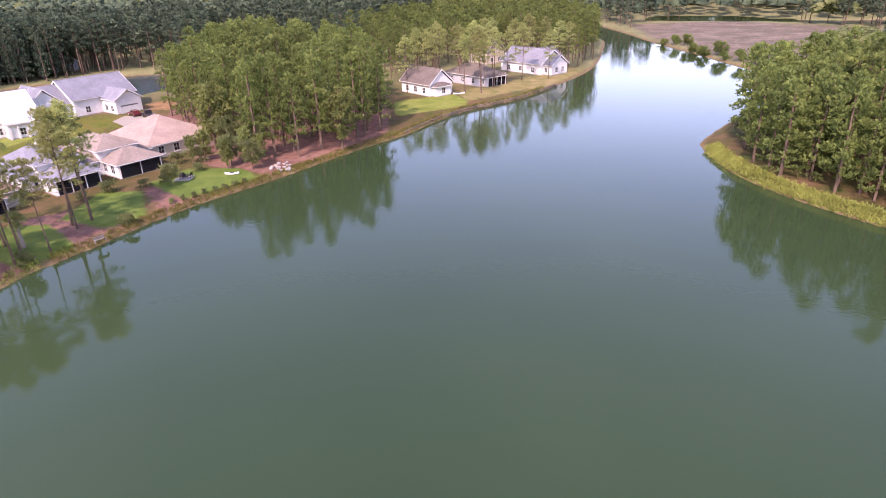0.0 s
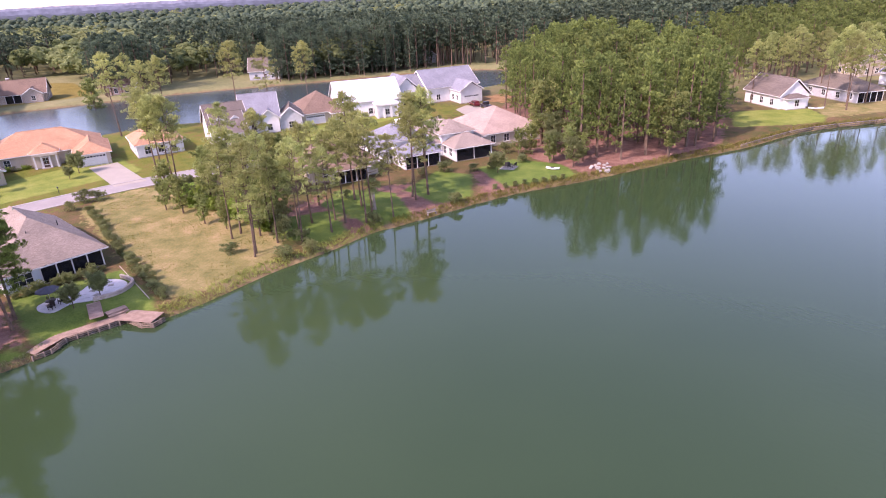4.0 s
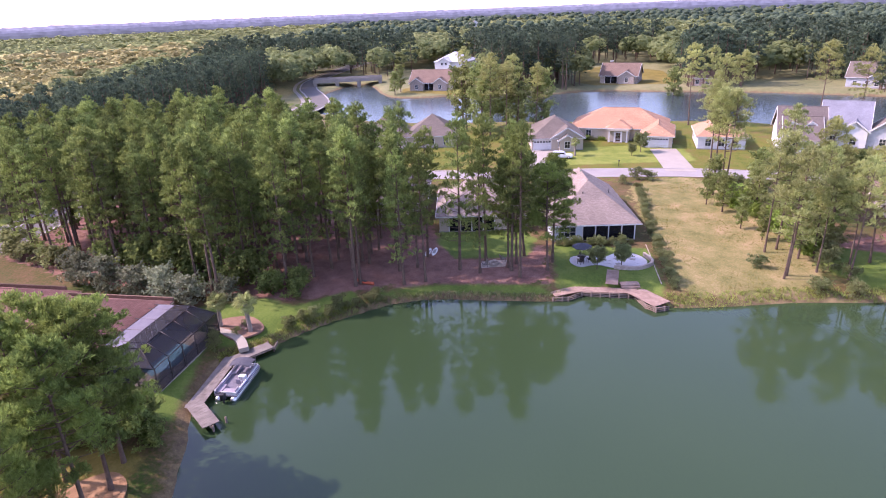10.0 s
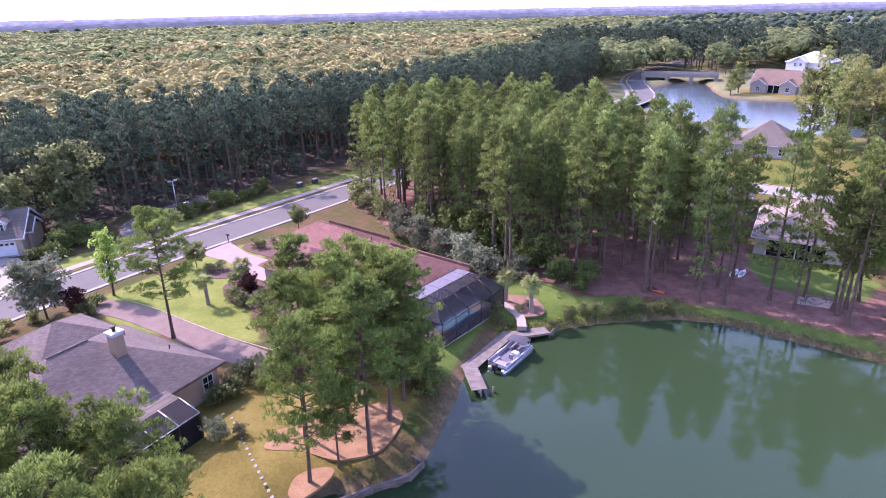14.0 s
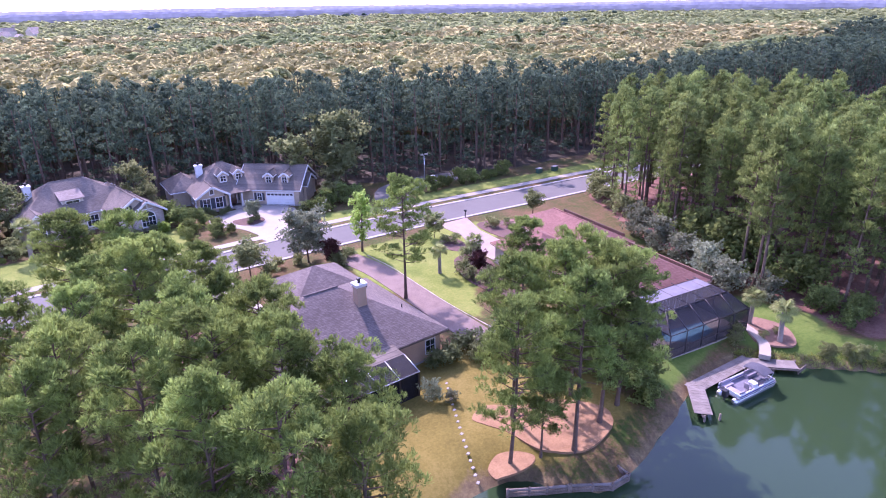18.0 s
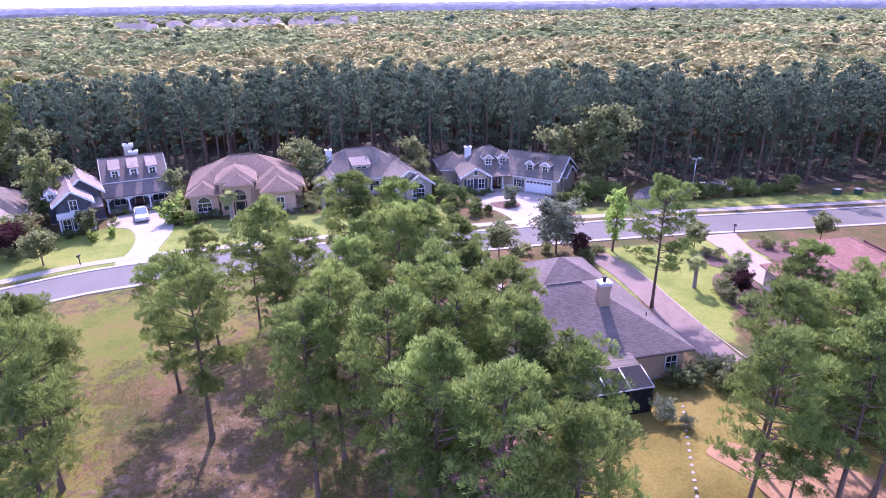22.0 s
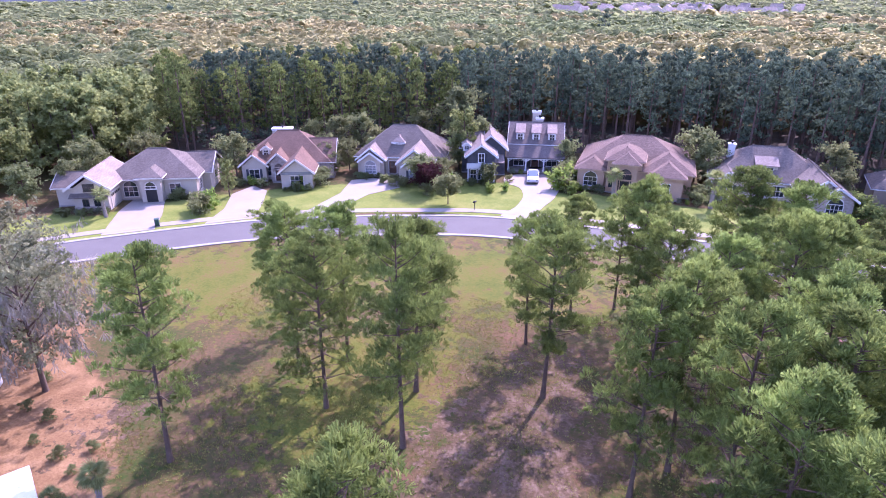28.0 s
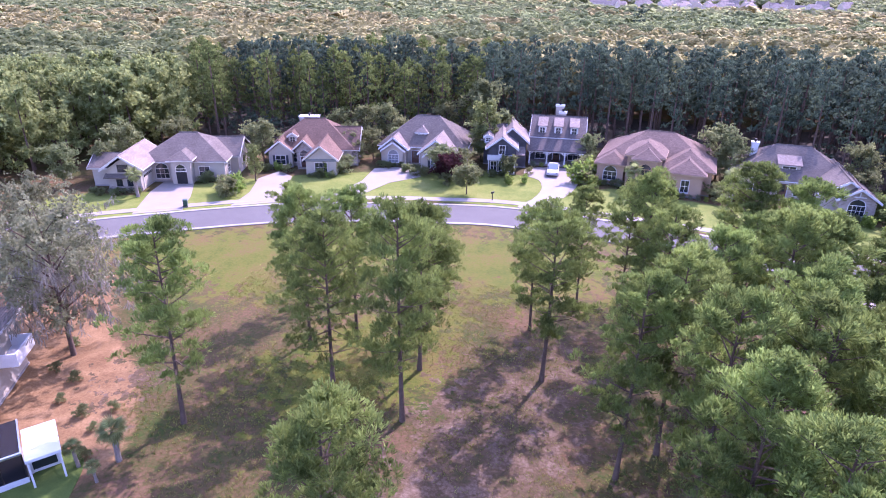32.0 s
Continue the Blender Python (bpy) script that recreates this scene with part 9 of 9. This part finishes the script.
board("paddle_board", -81.6, -4.9, 170, 3.2, 0.75, "white", "white paddle board lying on pine straw", "paddle board", "boards under the pines")
board("paddle_board", -81.8, -4.0, 172, 3.2, 0.75, "white", "white paddle board lying on pine straw", "paddle board", "boards under the pines")
board("kayak", -71.6, -12.6, 60, 3.0, 0.7, "orange", "orange kayak under the pines", "kayak")
board("canoe", -48.9, 102.0, 68, 4.6, 0.9, "white", "white canoe drawn up at the water's edge", "canoe")
board("dinghy", -59.4, 97.2, 20, 2.6, 1.2, "white", "small white upturned dinghy on the lawn", "boat")
board("canoe", -34.2, 178.2, 30, 3.6, 0.9, "white", "white boat lying on the far lawn", "boat")
rng_ = random.Random(3)
for n_ in range(22):
    bm_ = bmesh.new()
    bmesh.ops.create_icosphere(bm_, subdivisions=1, radius=0.38)
    for v_ in bm_.verts:
        v_.co *= rng_.uniform(0.7, 1.25)
        v_.co.z *= 0.7
    me_ = bpy.data.meshes.new("boulder")
    bm_.to_mesh(me_)
    bm_.free()
    me_.materials.append(M["kerb"])
    o_ = tagged(new("boulder", me_), "pale grey boulder heaped on the shore", "boulder", "boulders on the shore")
    x_, y_ = -52.6 + rng_.uniform(-1.6, 1.6), 103.4 + rng_.uniform(-2.2, 2.2)
    o_.location = (x_, y_, float(ground_height(np.array([x_]), np.array([y_]))[0]) + 0.12)
bn_ = empty("garden_bench", pose(-61.8, 66.2, 0.9, 0, 0, 70), label="pale wooden bench at the water's edge", category="bench")
box("seat", -0.8, 0.8, -0.2, 0.2, 0.4, 0.46, M["wood"], bn_)
box("backrest", -0.8, 0.8, 0.16, 0.21, 0.5, 0.85, M["wood"], bn_)
for x_ in (-0.7, 0.7):
    box("leg", x_ - 0.05, x_ + 0.05, -0.18, 0.2, 0, 0.4, M["wood"], bn_)


# ---- vehicles ----
def vehicle(x, y, turn, paint, label, category, length=4.6, width=1.85, height=1.55, bed_=False):
    root = empty("car", pose(x, y, G + 0.05, 0, 0, turn), label=label, category=category)
    L, W, H = length / 2, width / 2, height
    side = [(-L, 0.35), (-L, 0.85), (-L * 0.97, 0.95), (L * 0.45, 0.98), (L * 0.92, 0.85), (L, 0.7), (L, 0.35)]

    def hull(name, prof, w0, w1, material):
        bm = bmesh.new()
        rows = []
        for yy, k in ((-w0, 0), (w0, 0)):
            rows.append([bm.verts.new((px, yy if pz < 0.8 or w0 == w1 else (w1 if yy > 0 else -w1), pz)) for px, pz in prof])
        n = len(prof)
        bm.faces.new(rows[0])
        bm.faces.new(rows[1][::-1])
        for i in range(n):
            bm.faces.new((rows[0][i], rows[1][i], rows[1][(i + 1) % n], rows[0][(i + 1) % n]))
        bmesh.ops.recalc_face_normals(bm, faces=bm.faces)
        bmesh.ops.bevel(bm, geom=list(bm.edges), offset=0.06, segments=2, affect="EDGES")
        return part(name, bm, material, root)

    hull("body", side, W, W, M[paint])
    c0, c1 = (-L * 0.2, L * 0.42) if bed_ else (-L * 0.92, L * 0.4)
    hull("cabin", [(c0, 0.9), (c0 + 0.2, H), (c1 - 0.65, H), (c1, 0.95)], W * 0.93, W * 0.8, M[paint])
    hull("glass", [(c0 + 0.02, 0.98), (c0 + 0.2, H - 0.1), (c1 - 0.64, H - 0.1), (c1 - 0.04, 0.98)], W * 0.945, W * 0.83, M["glass"])
    if bed_:
        box("cargo_bed", -L * 0.95, -L * 0.24, -W * 0.82, W * 0.82, 0.93, 0.98, M["black"], root)
    for sx in (-L * 0.62, L * 0.62):
        for sy in (-1, 1):
            w = tube("wheel", [(sx, sy * (W - 0.2), 0.34), (sx, sy * (W + 0.01), 0.34)], 0.34, M["rubber"], root, 14)
            tube("rim", [(sx, sy * (W - 0.02), 0.34), (sx, sy * (W + 0.025), 0.34)], 0.2, M["metal"], w, 10)
    for sy in (-1, 1):
        box("headlight", L - 0.06, L + 0.01, sy * W * 0.72 - 0.16, sy * W * 0.72 + 0.16, 0.62, 0.76, M["glass_light"], root)
        box("tail_light", -L - 0.01, -L + 0.05, sy * W * 0.8 - 0.1, sy * W * 0.8 + 0.1, 0.65, 0.85, M["car_red"], root)
    return root


vehicle(24.6, -102.6, 104, "car_silver", "silver pickup truck parked before the porch", "truck", 5.4, 1.95, 1.8, True)
vehicle(-136.2, 22.6, 80, "car_white", "white estate car parked on the drive", "car")
vehicle(-109.0, 139.4, 150, "car_black", "black pickup truck on the driveway", "truck", 5.4, 1.95, 1.8, True)
vehicle(-114.0, 140.2, 150, "car_red", "dark red car beside a garage", "car")
vehicle(-113.0, 109.8, 70, "car_white", "white jeep parked by the street", "car", 4.2, 1.85, 1.8)

# ---- street furniture ----
def mailbox(x, y, turn):
    r = empty("mailbox", pose(x, y, G, 0, 0, turn), label="black mailbox on a post beside the kerb", category="mailbox", group="mailboxes on the street")
    box("post", -0.05, 0.05, -0.05, 0.05, 0, 1.15, M["black"], r)
    tube("box", [(-0.28, 0, 1.25), (0.28, 0, 1.25)], 0.13, M["black"], r, 10)
    box("bracket", -0.25, 0.25, -0.04, 0.04, 1.08, 1.13, M["black"], r)


for a_ in ((-59.8, -73.0, 90), (-23.6, -74.9, 90), (28.6, -84.6, 70), (-127.4, 33, 0), (-126.5, 52, 0)):
    mailbox(*a_)
b_ = empty("wheelie_bin", pose(66.6, -61.8, G + 0.05, 0, 0, 40), label="dark green wheeled rubbish bin at the kerb", category="bin")
box("body", -0.28, 0.28, -0.32, 0.32, 0.1, 0.95, M["green_bin"], b_, bevel=0.05)
box("lid", -0.31, 0.31, -0.36, 0.34, 0.95, 1.03, M["green_bin"], b_, bevel=0.02)
for y_ in (-0.25, 0.25):
    tube("wheel", [(-0.33, 0.3, 0.1), (-0.26, 0.3, 0.1)] if y_ < 0 else [(0.26, 0.3, 0.1), (0.33, 0.3, 0.1)], 0.1, M["rubber"], b_, 10)
lp_ = empty("light_post", pose(-67.6, -94.6, G), label="grey floodlight post in the parking area", category="lamp post")
tube("pole", [(0, 0, 0), (0, 0, 5.2)], [0.09, 0.06], M["metal"], lp_, 8)
for s_ in (-1, 1):
    box("floodlight", s_ * 0.55 - 0.3, s_ * 0.55 + 0.3, -0.18, 0.18, 5.1, 5.35, M["metal"], lp_)
cb_ = empty("utility_box", pose(-68.6, -93.4, G), label="white electrical cabinet on the tarmac", category="utility box")
box("cabinet", -0.4, 0.4, -0.3, 0.3, 0, 1.2, M["white"], cb_, bevel=0.03)
box("door", -0.34, 0.34, 0.3, 0.32, 0.1, 1.1, M["trim"], cb_)
for x_, y_ in ((-88.4, -84.6), (-92, -83.8)):
    c_ = empty("utility_box", pose(x_, y_, G, 0, 0, 5), label="green utility cabinet on the verge", category="utility box")
    box("cabinet", -0.6, 0.6, -0.4, 0.4, 0, 0.9, M["green_bin"], c_, bevel=0.03)
    box("lid", -0.63, 0.63, -0.43, 0.43, 0.9, 0.97, M["kerb"], c_)

# ---- bridge and far town ----
br_ = empty("road_bridge", pose(-299, -52, 0, 0, 0, 98), label="pale concrete road bridge over the pond's arm", category="bridge")
box("deck", -16, 16, -4.5, 4.5, 2.6, 3.2, M["concrete"], br_)
for y_ in (-4.4, 4.1):
    box("parapet", -16, 16, y_, y_ + 0.3, 3.2, 4.2, M["concrete"], br_)
for x_ in (-15, -5, 5, 15):
    box("pier", x_ - 0.8, x_ + 0.8, -4.4, 4.4, -1.5, 2.6, M["concrete"], br_)


def far_town():
    rng = np.random.default_rng(17)
    V, F, I = [], [], []
    for k in range(75):
        x, y = rng.uniform(-75, 150), rng.uniform(-820, -540)
        w, d, h, r, a = rng.uniform(7, 11), rng.uniform(6, 9), rng.uniform(2.5, 4), rng.uniform(2, 3.4), rng.uniform(0, 3.1)
        c, s = math.cos(a), math.sin(a)
        n = len(V)
        loc = [(-w / 2, -d / 2, 0), (w / 2, -d / 2, 0), (w / 2, d / 2, 0), (-w / 2, d / 2, 0), (-w / 2, -d / 2, h), (w / 2, -d / 2, h), (w / 2, d / 2, h), (-w / 2, d / 2, h), (-w / 2, 0, h + r), (w / 2, 0, h + r)]
        V += [(x + px * c - py * s, y + px * s + py * c, pz + 10.0 if pz else G) for px, py, pz in loc]
        F += [tuple(i + n for i in q) for q in ((0, 1, 5, 4), (1, 2, 6, 5), (2, 3, 7, 6), (3, 0, 4, 7), (4, 7, 8), (5, 6, 9), (4, 5, 9, 8), (6, 7, 8, 9))]
        I += [0] * 6 + [1, 1]
    ob = mesh_object("far_houses", V, F, slots=[M["cream"], M["roof_tan"]], index=I)
    tagged(ob, "distant cluster of pale houses beyond the woods", "houses", kind="stuff")


far_town()


def far_hills():
    """Wooded rises at the edge of sight, with haze painted into their own glow."""
    # emission colours carry the haze: each farther ring is bluer and paler
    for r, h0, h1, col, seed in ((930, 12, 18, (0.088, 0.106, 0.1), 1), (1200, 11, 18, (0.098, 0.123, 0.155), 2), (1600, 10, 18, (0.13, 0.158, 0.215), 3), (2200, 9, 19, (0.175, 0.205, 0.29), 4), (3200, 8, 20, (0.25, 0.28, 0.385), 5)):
        m, n, l, b = mat("painted_haze", 1.0, 0.0, 0.0)
        nz = node(n, "ShaderNodeTexNoise", Scale=0.06, Detail=6.0)
        geo = n.new("ShaderNodeNewGeometry")
        l.new(geo.outputs["Position"], nz.inputs["Vector"])
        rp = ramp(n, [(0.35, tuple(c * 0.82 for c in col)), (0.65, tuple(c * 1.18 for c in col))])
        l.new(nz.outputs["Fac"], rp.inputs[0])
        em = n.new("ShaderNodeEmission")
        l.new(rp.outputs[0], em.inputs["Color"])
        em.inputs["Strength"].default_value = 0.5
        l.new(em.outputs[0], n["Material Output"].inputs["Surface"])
        V, F = [], []
        N = 1080
        for i in range(N):
            a = 2 * math.pi * i / N
            x, y = r * math.cos(a), r * math.sin(a)
            t = 0.5 + 0.5 * noise.noise(Vector((x * 0.0016, y * 0.0016, seed))) + 0.3 * noise.noise(Vector((x * 0.03, y * 0.03, seed))) + 0.22 * noise.noise(Vector((x * 0.11, y * 0.11, seed)))
            V += [(x, y, -1.0), (x, y, h0 + (h1 - h0) * t)]
        F = [(2 * i, 2 * ((i + 1) % N), 2 * ((i + 1) % N) + 1, 2 * i + 1) for i in range(N)]
        tagged(mesh_object("backdrop", V, F, m), "backdrop of a wooded rise painted hazy blue", "backdrop", kind="structure")


far_hills()

for t_ in (*PINE_NEAR, *PINE_HIGH, *PINE_AIRY, *PINE_STAND):
    park(t_)
